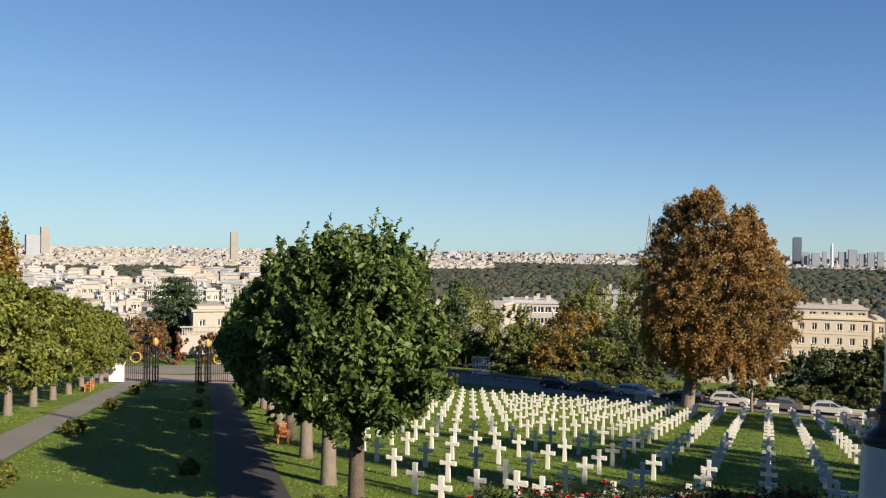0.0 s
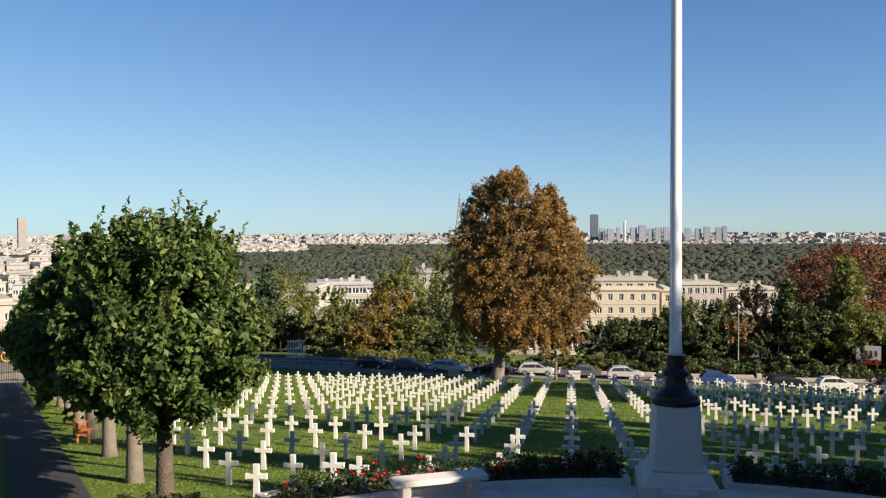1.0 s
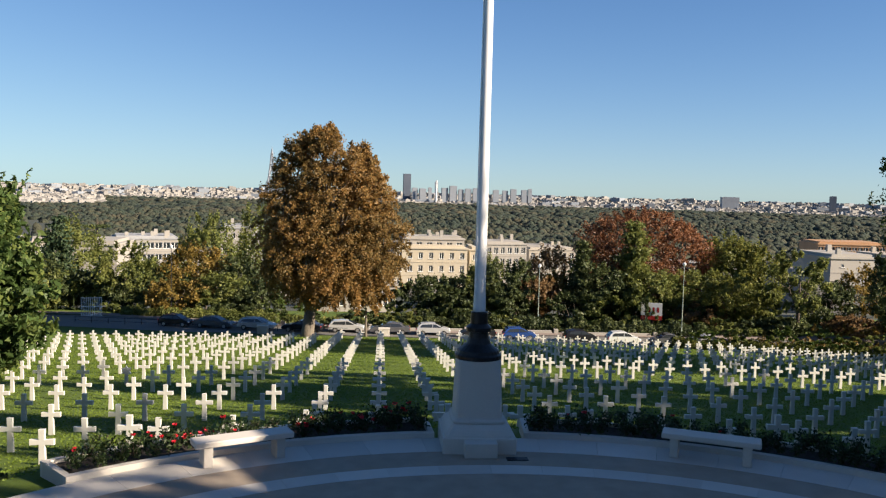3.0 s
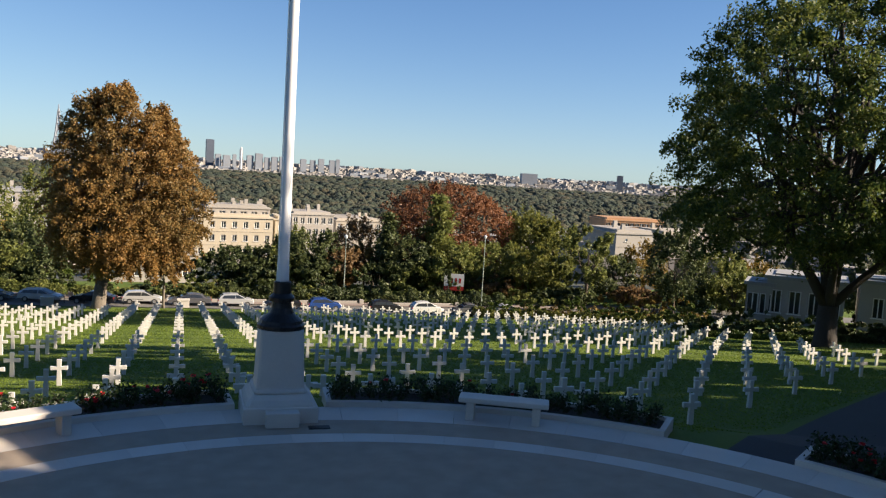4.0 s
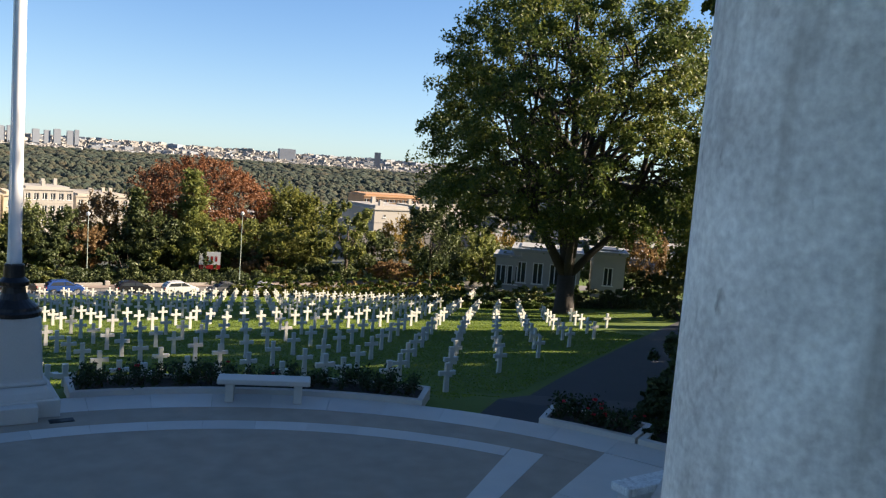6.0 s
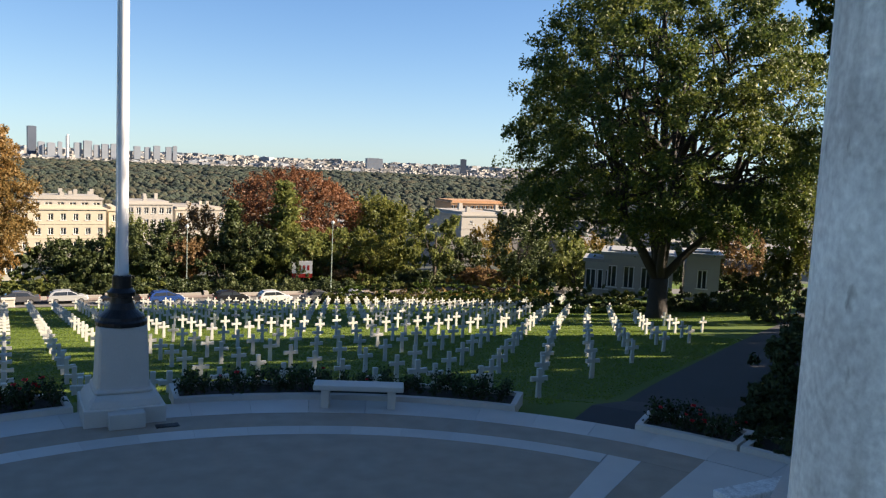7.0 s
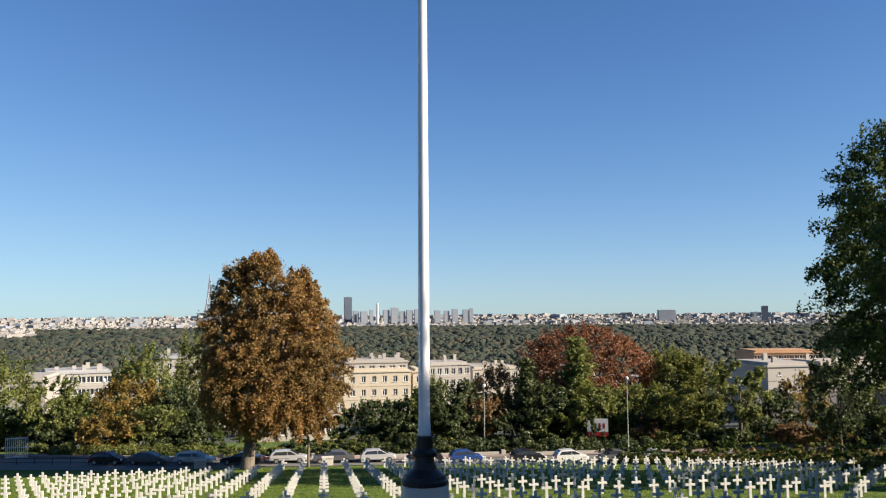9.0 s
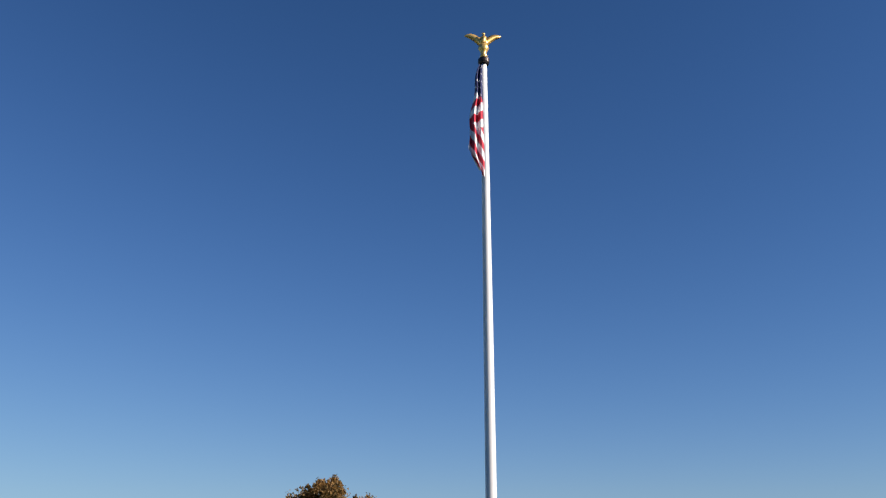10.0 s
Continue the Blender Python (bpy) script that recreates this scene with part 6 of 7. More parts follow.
building("house", "small pale town house with flat roof below the hill", -216.2, 262.4, 5.4, 10.5, -7.6, -12.8, 29, 2, 2, BEIGE_WALL, (1.1, 1.0), chimneys=0, seed=128)
building("house", "small pale town house with flat roof below the hill", -211.3, 266.4, 7.1, 8.9, -7.8, -13.1, 45, 2, 3, TAUPE, (1.1, 1.0), chimneys=0, seed=129, roof=ROOF)
building("house", "small pale town house with flat roof below the hill", -205.0, 271.3, 7.5, 11.8, -7.4, -12.6, 36, 1, 3, BEIGE_WALL, (1.1, 1.0), chimneys=2, seed=130)
building("house", "small pale town house with flat roof below the hill", -197.4, 276.8, 6.7, 11.5, -7.1, -11.3, 30, 1, 3, WHITE_WALL, (1.1, 1.0), chimneys=1, seed=131, roof=ROOF)
building("house", "small pale town house with flat roof below the hill", -188.5, 283.0, 7.6, 12.2, -7.1, -12.6, 53, 2, 3, ROOF, (1.1, 1.0), chimneys=0, seed=132)
building("house", "small pale town house with flat roof below the hill", -218.4, 205.7, 5.5, 9.3, -7.5, -11.7, 42, 1, 3, ROOF, (1.1, 1.0), chimneys=1, seed=133, roof=ROOF)
building("house", "small pale town house with flat roof below the hill", -215.1, 209.2, 2.7, 13.2, -8.1, -11.5, 55, 2, 2, ROOF, (1.1, 1.0), chimneys=1, seed=134)
building("house", "small pale town house with flat roof below the hill", -210.4, 213.8, 5.0, 9.4, -8.0, -11.1, 61, 1, 3, ROOF, (1.1, 1.0), chimneys=0, seed=135, roof=ROOF)
building("house", "small pale town house with flat roof below the hill", -206.3, 217.8, 5.2, 13.0, -8.0, -12.9, 61, 2, 3, BEIGE_WALL, (1.1, 1.0), chimneys=0, seed=136)
building("house", "small pale town house with flat roof below the hill", -195.4, 227.7, 2.8, 10.0, -7.1, -11.8, 47, 2, 2, TAUPE, (1.1, 1.0), chimneys=0, seed=137, roof=ROOF)
building("house", "small pale town house with flat roof below the hill", -185.9, 235.5, 5.5, 8.3, -7.5, -12.5, 22, 2, 3, WHITE_WALL, (1.1, 1.0), chimneys=0, seed=138)
building("house", "small pale town house with flat roof below the hill", -181.9, 238.6, 5.4, 13.3, -7.7, -11.0, 38, 2, 3, WHITE_WALL, (1.1, 1.0), chimneys=0, seed=139, roof=ROOF)
building("house", "small pale town house with flat roof below the hill", -178.5, 241.1, 3.7, 8.9, -8.3, -13.1, 35, 1, 2, WHITE_WALL, (1.1, 1.0), chimneys=1, seed=140)
building("house", "small pale town house with flat roof below the hill", -174.7, 243.9, 5.8, 11.0, -8.3, -13.1, 19, 2, 3, WHITE_WALL, (1.1, 1.0), chimneys=0, seed=141, roof=ROOF)
building("house", "small pale town house with flat roof below the hill", -168.6, 248.2, 6.3, 8.1, -7.7, -12.4, 18, 2, 3, BEIGE_WALL, (1.1, 1.0), chimneys=2, seed=142)
building("house", "small pale town house with flat roof below the hill", -190.5, 176.9, 4.6, 11.7, -7.3, -10.2, 42, 1, 3, WHITE_WALL, (1.1, 1.0), chimneys=0, seed=143, roof=ROOF)
building("house", "small pale town house with flat roof below the hill", -184.2, 183.4, 4.1, 11.9, -7.8, -10.8, 58, 1, 3, TAUPE, (1.1, 1.0), chimneys=0, seed=144)
building("house", "small pale town house with flat roof below the hill", -180.6, 187.0, 5.3, 11.4, -6.8, -10.8, 34, 1, 3, BEIGE_WALL, (1.1, 1.0), chimneys=0, seed=145, roof=ROOF)
building("house", "small pale town house with flat roof below the hill", -174.0, 193.2, 4.6, 9.9, -7.6, -10.5, 19, 1, 3, BEIGE_WALL, (1.1, 1.0), chimneys=1, seed=146)
building("house", "small pale town house with flat roof below the hill", -163.4, 202.2, 2.6, 9.2, -7.9, -12.1, 19, 2, 2, TAUPE, (1.1, 1.0), chimneys=0, seed=147, roof=ROOF)
building("house", "small pale town house with flat roof below the hill", -160.6, 204.5, 4.4, 8.2, -7.0, -10.4, 51, 2, 3, WHITE_WALL, (1.1, 1.0), chimneys=0, seed=148)
building("house", "small pale town house with flat roof below the hill", -157.2, 207.1, 3.4, 12.2, -7.8, -12.1, 30, 2, 2, TAUPE, (1.1, 1.0), chimneys=0, seed=149, roof=ROOF)
building("house", "small pale town house with flat roof below the hill", -151.9, 211.0, 2.5, 12.8, -7.7, -11.7, 58, 2, 2, WHITE_WALL, (1.1, 1.0), chimneys=2, seed=150)
building("house", "small pale town house with flat roof below the hill", -148.6, 213.4, 5.9, 12.7, -7.0, -9.7, 11, 1, 3, TAUPE, (1.1, 1.0), chimneys=2, seed=151, roof=ROOF)
building("house", "small pale town house with flat roof below the hill", -144.6, 216.1, 3.6, 13.0, -6.5, -9.4, 12, 1, 2, ROOF, (1.1, 1.0), chimneys=0, seed=152)
building("house", "small pale town house with flat roof below the hill", -165.6, 152.4, 3.9, 9.9, -6.2, -8.6, 44, 2, 3, WHITE_WALL, (1.1, 1.0), chimneys=1, seed=153, roof=ROOF)
building("house", "small pale town house with flat roof below the hill", -163.3, 154.7, 2.8, 13.8, -6.9, -10.4, 51, 2, 2, BEIGE_WALL, (1.1, 1.0), chimneys=0, seed=154)
building("house", "small pale town house with flat roof below the hill", -159.1, 159.2, 3.2, 8.8, -7.3, -10.4, 48, 1, 2, WHITE_WALL, (1.1, 1.0), chimneys=0, seed=155, roof=ROOF)
building("house", "small pale town house with flat roof below the hill", -152.7, 165.2, 2.4, 12.6, -6.7, -10.2, 50, 2, 2, WHITE_WALL, (1.1, 1.0), chimneys=0, seed=156)
building("house", "small pale town house with flat roof below the hill", -150.3, 167.5, 2.8, 12.1, -6.3, -9.3, 27, 2, 2, WHITE_WALL, (1.1, 1.0), chimneys=2, seed=157, roof=ROOF)
building("house", "small pale town house with flat roof below the hill", -147.9, 169.6, 2.1, 12.5, -7.2, -9.7, 52, 1, 2, WHITE_WALL, (1.1, 1.0), chimneys=0, seed=158)
building("house", "small pale town house with flat roof below the hill", -145.8, 171.4, 2.1, 11.8, -6.7, -9.7, 20, 2, 2, WHITE_WALL, (1.1, 1.0), chimneys=0, seed=159, roof=ROOF)
building("house", "small pale town house with flat roof below the hill", -143.3, 173.4, 3.5, 13.8, -7.2, -9.6, 59, 2, 2, WHITE_WALL, (1.1, 1.0), chimneys=1, seed=160)
building("house", "small pale town house with flat roof below the hill", -140.1, 176.1, 4.0, 8.9, -7.1, -10.2, 61, 1, 3, ROOF, (1.1, 1.0), chimneys=1, seed=161, roof=ROOF)
building("house", "small pale town house with flat roof below the hill", -136.7, 178.7, 3.3, 13.9, -6.8, -10.2, 35, 2, 2, ROOF, (1.1, 1.0), chimneys=2, seed=162)
building("house", "small pale town house with flat roof below the hill", -134.1, 180.7, 3.5, 12.1, -7.0, -10.2, 59, 1, 2, BEIGE_WALL, (1.1, 1.0), chimneys=2, seed=163, roof=ROOF)
building("house", "small pale town house with flat roof below the hill", -130.6, 183.2, 2.6, 9.8, -7.6, -11.2, 35, 1, 2, ROOF, (1.1, 1.0), chimneys=1, seed=164)
building("house", "small pale town house with flat roof below the hill", -127.9, 185.1, 2.6, 13.8, -6.6, -10.3, 32, 1, 2, WHITE_WALL, (1.1, 1.0), chimneys=1, seed=165, roof=ROOF)
building("house", "small pale town house with flat roof below the hill", -123.6, 188.0, 4.2, 10.6, -6.6, -9.3, 20, 2, 3, TAUPE, (1.1, 1.0), chimneys=2, seed=166)
building("house", "small pale town house with flat roof below the hill", -144.5, 131.0, 3.3, 8.3, -6.2, -8.1, 57, 1, 3, TAUPE, (1.1, 1.0), chimneys=0, seed=167, roof=ROOF)
building("house", "small pale town house with flat roof below the hill", -141.8, 133.9, 2.4, 11.4, -6.9, -8.8, 60, 2, 2, WHITE_WALL, (1.1, 1.0), chimneys=2, seed=168)
building("house", "small pale town house with flat roof below the hill", -139.8, 135.9, 2.9, 12.5, -6.3, -8.4, 47, 2, 3, TAUPE, (1.1, 1.0), chimneys=0, seed=169, roof=ROOF)
building("house", "small pale town house with flat roof below the hill", -138.1, 137.7, 1.9, 9.9, -7.0, -9.8, 40, 2, 2, BEIGE_WALL, (1.1, 1.0), chimneys=2, seed=170)
building("house", "small pale town house with flat roof below the hill", -133.5, 142.2, 2.6, 11.7, -6.4, -8.9, 47, 2, 2, WHITE_WALL, (1.1, 1.0), chimneys=2, seed=171, roof=ROOF)
building("house", "small pale town house with flat roof below the hill", -131.5, 144.0, 2.5, 10.9, -7.3, -10.0, 27, 1, 2, ROOF, (1.1, 1.0), chimneys=1, seed=172)
building("house", "small pale town house with flat roof below the hill", -129.0, 146.3, 2.8, 10.8, -7.1, -9.7, 55, 1, 2, TAUPE, (1.1, 1.0), chimneys=1, seed=173, roof=ROOF)
building("house", "small pale town house with flat roof below the hill", -126.1, 114.1, 2.9, 12.1, -6.6, -8.9, 46, 1, 3, WHITE_WALL, (1.1, 1.0), chimneys=1, seed=174)
building("house", "small pale town house with flat roof below the hill", -124.7, 115.5, 1.4, 9.6, -6.4, -8.4, 51, 2, 2, TAUPE, (1.1, 1.0), chimneys=0, seed=175, roof=ROOF)
building("house", "small pale town house with flat roof below the hill", -123.5, 116.8, 1.5, 11.7, -6.8, -8.7, 25, 2, 2, ROOF, (1.1, 1.0), chimneys=0, seed=176)
building("house", "small pale town house with flat roof below the hill", -122.0, 118.4, 3.1, 11.4, -6.3, -9.0, 38, 2, 3, BEIGE_WALL, (1.1, 1.0), chimneys=0, seed=177, roof=ROOF)
building("house", "small pale town house with flat roof below the hill", -119.2, 121.2, 3.3, 13.2, -6.8, -8.6, 24, 2, 3, BEIGE_WALL, (1.1, 1.0), chimneys=1, seed=178)
building("house", "small pale town house with flat roof below the hill", -115.1, 125.1, 3.0, 12.9, -7.0, -9.1, 54, 1, 3, WHITE_WALL, (1.1, 1.0), chimneys=2, seed=179, roof=ROOF)
building("house", "small pale town house with flat roof below the hill", -112.9, 127.1, 2.3, 11.2, -6.5, -8.2, 60, 2, 2, ROOF, (1.1, 1.0), chimneys=2, seed=180)
building("house", "small pale town house with flat roof below the hill", -110.6, 101.3, 2.1, 12.9, -6.5, -8.1, 60, 1, 2, ROOF, (1.1, 1.0), chimneys=0, seed=181, roof=ROOF)
building("house", "small pale town house with flat roof below the hill", -109.3, 102.8, 2.0, 9.5, -6.5, -8.2, 28, 1, 2, WHITE_WALL, (1.1, 1.0), chimneys=2, seed=182)
building("house", "small pale town house with flat roof below the hill", -107.5, 104.6, 2.8, 12.3, -6.4, -8.4, 51, 1, 3, TAUPE, (1.1, 1.0), chimneys=0, seed=183, roof=ROOF)
building("house", "small pale town house with flat roof below the hill", -105.2, 106.9, 2.1, 11.2, -6.9, -8.6, 29, 1, 2, WHITE_WALL, (1.1, 1.0), chimneys=1, seed=184)
building("house", "small pale town house with flat roof below the hill", -103.9, 108.2, 1.6, 13.5, -6.6, -8.8, 35, 2, 2, BEIGE_WALL, (1.1, 1.0), chimneys=0, seed=185, roof=ROOF)
building("house", "small pale town house with flat roof below the hill", -102.3, 109.7, 2.2, 10.9, -6.3, -8.4, 43, 2, 2, ROOF, (1.1, 1.0), chimneys=2, seed=186)
building("house", "small pale town house with flat roof below the hill", -100.8, 111.1, 2.0, 9.1, -6.7, -8.8, 43, 1, 2, TAUPE, (1.1, 1.0), chimneys=2, seed=187, roof=ROOF)
building("house", "small pale town house with flat roof below the hill", -99.4, 112.4, 1.4, 10.8, -6.5, -8.5, 52, 1, 2, TAUPE, (1.1, 1.0), chimneys=2, seed=188)

building("cottage", "low pale stone cottage with tall white windows", 52.6, 60.8, 6.4, 6, -2.7, -6.6, -41, 1, 4, COTTAGE, (1.0, 2.0), 0.15, 0, 50, roof=ROOF)
building("cottage_annex", "pale annex with a strip of white windows", 49.7, 63.2, 2.2, 4, -3.4, -6.6, -41, 1, 2, COTTAGE, (1.0, 1.8), 0.1, 0, 51, roof=ROOF)
building("cottage_wing", "low pale stone cottage wing with dark door", 57.0, 57.0, 3.0, 5, -2.3, -6.4, -41, 1, 1, COTTAGE, (0.9, 1.7), 0.15, 0, 52, roof=ROOF)

# valley: town, woods and far city


def far_boxes(name, label, category, spots, mat, seed, kinds=(0.5, 1.5)):
    rng = np.random.default_rng(seed)
    b = Build()
    for x, y, w, d, h in spots:
        m = pose(x, y, ground_z(x, y) - 2, 0, 0, rng.uniform(0, 90))
        b.box(-w / 2, -d / 2, 0, w / 2, d / 2, h + 2, mat=m)
        if rng.random() < 0.5:
            q, s = rng.uniform(-0.25, 0.25, 2) * (w, d)
            b.box(q - w * 0.15, s - d * 0.15, h + 2, q + w * 0.15, s + d * 0.15, h + 2 + 0.22 * min(h, 12), mat=m)
    thing(name, label, category, b.mesh(name, mat), kind="stuff")


def ring_spots(rng, n, a0, a1, r0, r1, w, h, even=2.0):
    out = []
    for i in range(n):
        a = radians(rng.uniform(a0, a1))
        r = (r0 ** even + (r1 ** even - r0 ** even) * rng.random()) ** (1 / even)
        out.append((r * math.sin(a), r * math.cos(a), rng.uniform(*w), rng.uniform(*w), rng.uniform(*h)))
    return out


rc = np.random.default_rng(5)
far_boxes("town", "white and cream houses of the town below the hill", "town", ring_spots(rc, 1300, -80, -24, 260, 1650, (8, 22), (5, 11), 1.4), CITY, 1)
far_boxes("town", "pale roofs among the trees below the hill", "town", ring_spots(rc, 160, -24, 55, 240, 900, (10, 30), (6, 13), 1.2), CITY, 2)
far_boxes("city", "pale sprawl of the far city", "city", ring_spots(rc, 10500, -80, 75, 3900, 4820, (8, 30), (5, 12)), HAZED_CITY, 3)
far_boxes("city", "taller pale blocks of the far city", "city", ring_spots(rc, 320, -80, 75, 4050, 4750, (12, 34), (13, 22)), HAZED_CITY, 4)
far_boxes("city", "grey blocks of the far city", "city", ring_spots(rc, 350, -40, 75, 3950, 4750, (14, 60), (6, 20)), CITY_GREY, 6)
far_boxes("city", "pale blocks beyond the near woods", "city", ring_spots(rc, 3200, -80, -18, 2700, 3950, (9, 30), (6, 17)), HAZED_CITY, 8)


def dome_cloud(name, label, spots, mat, seed):
    """Tree tops seen from afar: low uneven domes."""
    rng = np.random.default_rng(seed)
    ring = 5
    quad = []
    for x, y, z, w, h in spots:
        ph = rng.uniform(0, 1)
        rows = []
        for k, (rr, zz) in enumerate(((1.0, 0.1), (0.95, 0.6), (0.4, 1.0))):
            rows.append([(x + w / 2 * rr * rng.uniform(0.8, 1.2) * math.cos((j + ph) * math.tau / ring), y + w / 2 * rr * rng.uniform(0.8, 1.2) * math.sin((j + ph) * math.tau / ring), z + h * zz * rng.uniform(0.88, 1.1)) for j in range(ring)])
        quad.append(rows)
    V, F = [], []
    for rows in quad:
        o = len(V)
        for r in rows:
            V += r
        for k in range(2):
            for j in range(ring):
                F.append((o + k * ring + j, o + k * ring + (j + 1) % ring, o + (k + 1) * ring + (j + 1) % ring, o + (k + 1) * ring + j))
        F.append(tuple(o + 2 * ring + j for j in range(ring)))
    me = bpy.data.meshes.new(name)
    me.from_pydata(V, [], F)
    me.materials.append(mat)
    me.polygons.foreach_set("use_smooth", [True] * len(me.polygons))
    thing(name, label, "woodland", me, kind="stuff")


def wood_spots(rng, n, a0, a1, r0, r1, w, h, even=1.5):
    return [(x, y, ground_z(x, y) - 1, a, h * rng.uniform(0.45, 1.4)) for x, y, a, b, c in ring_spots(rng, n, a0, a1, r0, r1, w, (1, 2), even)]


rw = np.random.default_rng(9)
dome_cloud("woodland", "wide autumn woodland in the valley", wood_spots(rw, 11000, -20, 50, 900, 2300, (10, 24), 9, 1.2) + wood_spots(rw, 6000, -20, 50, 2200, 4000, (22, 50), 9), FOREST, 2)
dome_cloud("woodland", "belt of woodland behind the town", wood_spots(rw, 4000, -60, -20, 1700, 2750, (16, 34), 9), FOREST, 3)
dome_cloud("woodland", "trees among the houses below the hill", wood_spots(rw, 420, -80, -20, 300, 1700, (8, 18), 10, 1.2), FOREST, 4)
dome_cloud("woodland", "trees between the roofs below the hill", wood_spots(rw, 900, -24, 75, 300, 900, (9, 18), 11, 1.1), FOREST, 5)


def skyline_tower(name, label, x, y, w, z, mat):
    a = math.degrees(math.atan2(x, y))
    b = Build()
    g = ground_z(x, y)
    b.box(-w / 2, -w * 0.3, 0, w / 2, w * 0.3, z - g)
    b.box(-w * 0.3, -w * 0.15, z - g, w * 0.3, w * 0.15, z - g + 1.2)
    thing(name, label, "tower block", b.mesh(name, mat), pose(x, y, g, 0, 0, -a + 12))


def lattice_tower(x, y, z):
    g = ground_z(x, y)
    h = z - g
    b = Build()
    prof = [(0.14, 0), (0.085, 0.18), (0.055, 0.36), (0.028, 0.62), (0.012, 0.85), (0.002, 0.92), (0.001, 1.0)]
    for sx in (-1, 1):
        for sy in (-1, 1):
            b.tube([(sx * r * h, sy * r * h, t * h) for r, t in prof], [5.5, 5, 4.5, 4, 3.5, 2.5, 1.5], 4)
    for r, t in prof[1:5]:
        b.box(-r * h - 4, -r * h - 4, t * h - 3, r * h + 4, r * h + 4, t * h + 3)
    for (r0, t0), (r1, t1) in zip(prof[:5], prof[1:6]):
        for s in (-1, 1):
            b.tube([(-r0 * h, s * r0 * h, t0 * h), (r1 * h, s * r1 * h, t1 * h)], [2, 2], 4)
            b.tube([(r0 * h, s * r0 * h, t0 * h), (-r1 * h, s * r1 * h, t1 * h)], [2, 2], 4)
    thing("lattice_tower", "tall iron lattice tower on the far skyline", "tower", b.mesh("lattice_tower", CITY_GREY), Matrix.Translation((x, y, g)))


def skyline_chimney(x, y, z):
    g = ground_z(x, y)
    thing("chimney_stack", "slim white chimney stack on the far skyline", "chimney", Build().lathe([(7, 0), (5, (z - g) * 0.5), (4, z - g + 6)], 10).mesh("chimney_stack", WHITE_PAINT), Matrix.Translation((x, y, g)))


# towers on the skyline

skyline_tower("tower_block", "tall dark office tower on the far skyline", 115, 4298, 37, 71, HAZED_TOWER)
skyline_tower("tower_block", "grey high-rise block on the far skyline", 153, 4247, 28, 2, CITY_GREY)
skyline_tower("tower_block", "grey high-rise block on the far skyline", 193, 4246, 33, -1, CITY_GREY)
skyline_tower("tower_block", "grey high-rise block on the far skyline", 230, 4244, 18, 5, CITY_GREY)
skyline_tower("tower_block", "grey high-rise block on the far skyline", 304, 4239, 31, 5, CITY_GREY)
skyline_tower("tower_block", "grey high-rise block on the far skyline", 346, 4236, 36, 16, CITY_GREY)
skyline_tower("tower_block", "grey high-rise block on the far skyline", 385, 4232, 26, -1, CITY_GREY)
skyline_tower("tower_block", "grey high-rise block on the far skyline", 421, 4229, 31, 4, CITY_GREY)
skyline_tower("tower_block", "grey high-rise block on the far skyline", 458, 4225, 26, 7, CITY_GREY)
skyline_tower("tower_block", "grey high-rise block on the far skyline", 560, 4213, 29, 1, CITY_GREY)
skyline_tower("tower_block", "grey high-rise block on the far skyline", 606, 4207, 26, -1, CITY_GREY)
skyline_tower("tower_block", "grey high-rise block on the far skyline", 647, 4200, 29, 7, CITY_GREY)
skyline_tower("tower_block", "grey high-rise block on the far skyline", 701, 4192, 29, 4, CITY_GREY)
skyline_tower("tower_block", "grey high-rise block on the far skyline", 728, 4187, 19, 10, CITY_GREY)
skyline_tower("tower_block", "grey high-rise block on the far skyline", 262, 4242, 15, 33, CITY_GREY)
skyline_tower("tower_block", "dark office tower on the far skyline", 2049, 3724, 28, 12, HAZED_TOWER)
skyline_tower("tower_block", "wide grey office block on the far skyline", 1665, 3964, 80, -4, CITY_GREY)
skyline_tower("tower_block", "tall pale slab tower on the far skyline", -2076, 2941, 30, 51, CITY)
skyline_tower("tower_block", "pale stepped tower on the far skyline", -3124, 2955, 38, 67, CITY)
skyline_tower("tower_block", "grey glass block on the far skyline", -3086, 2849, 57, 29, CITY_GREY)
lattice_tower(-587, 4462, 195)
skyline_chimney(259, 4192, 36)

# parked cars along the far kerb


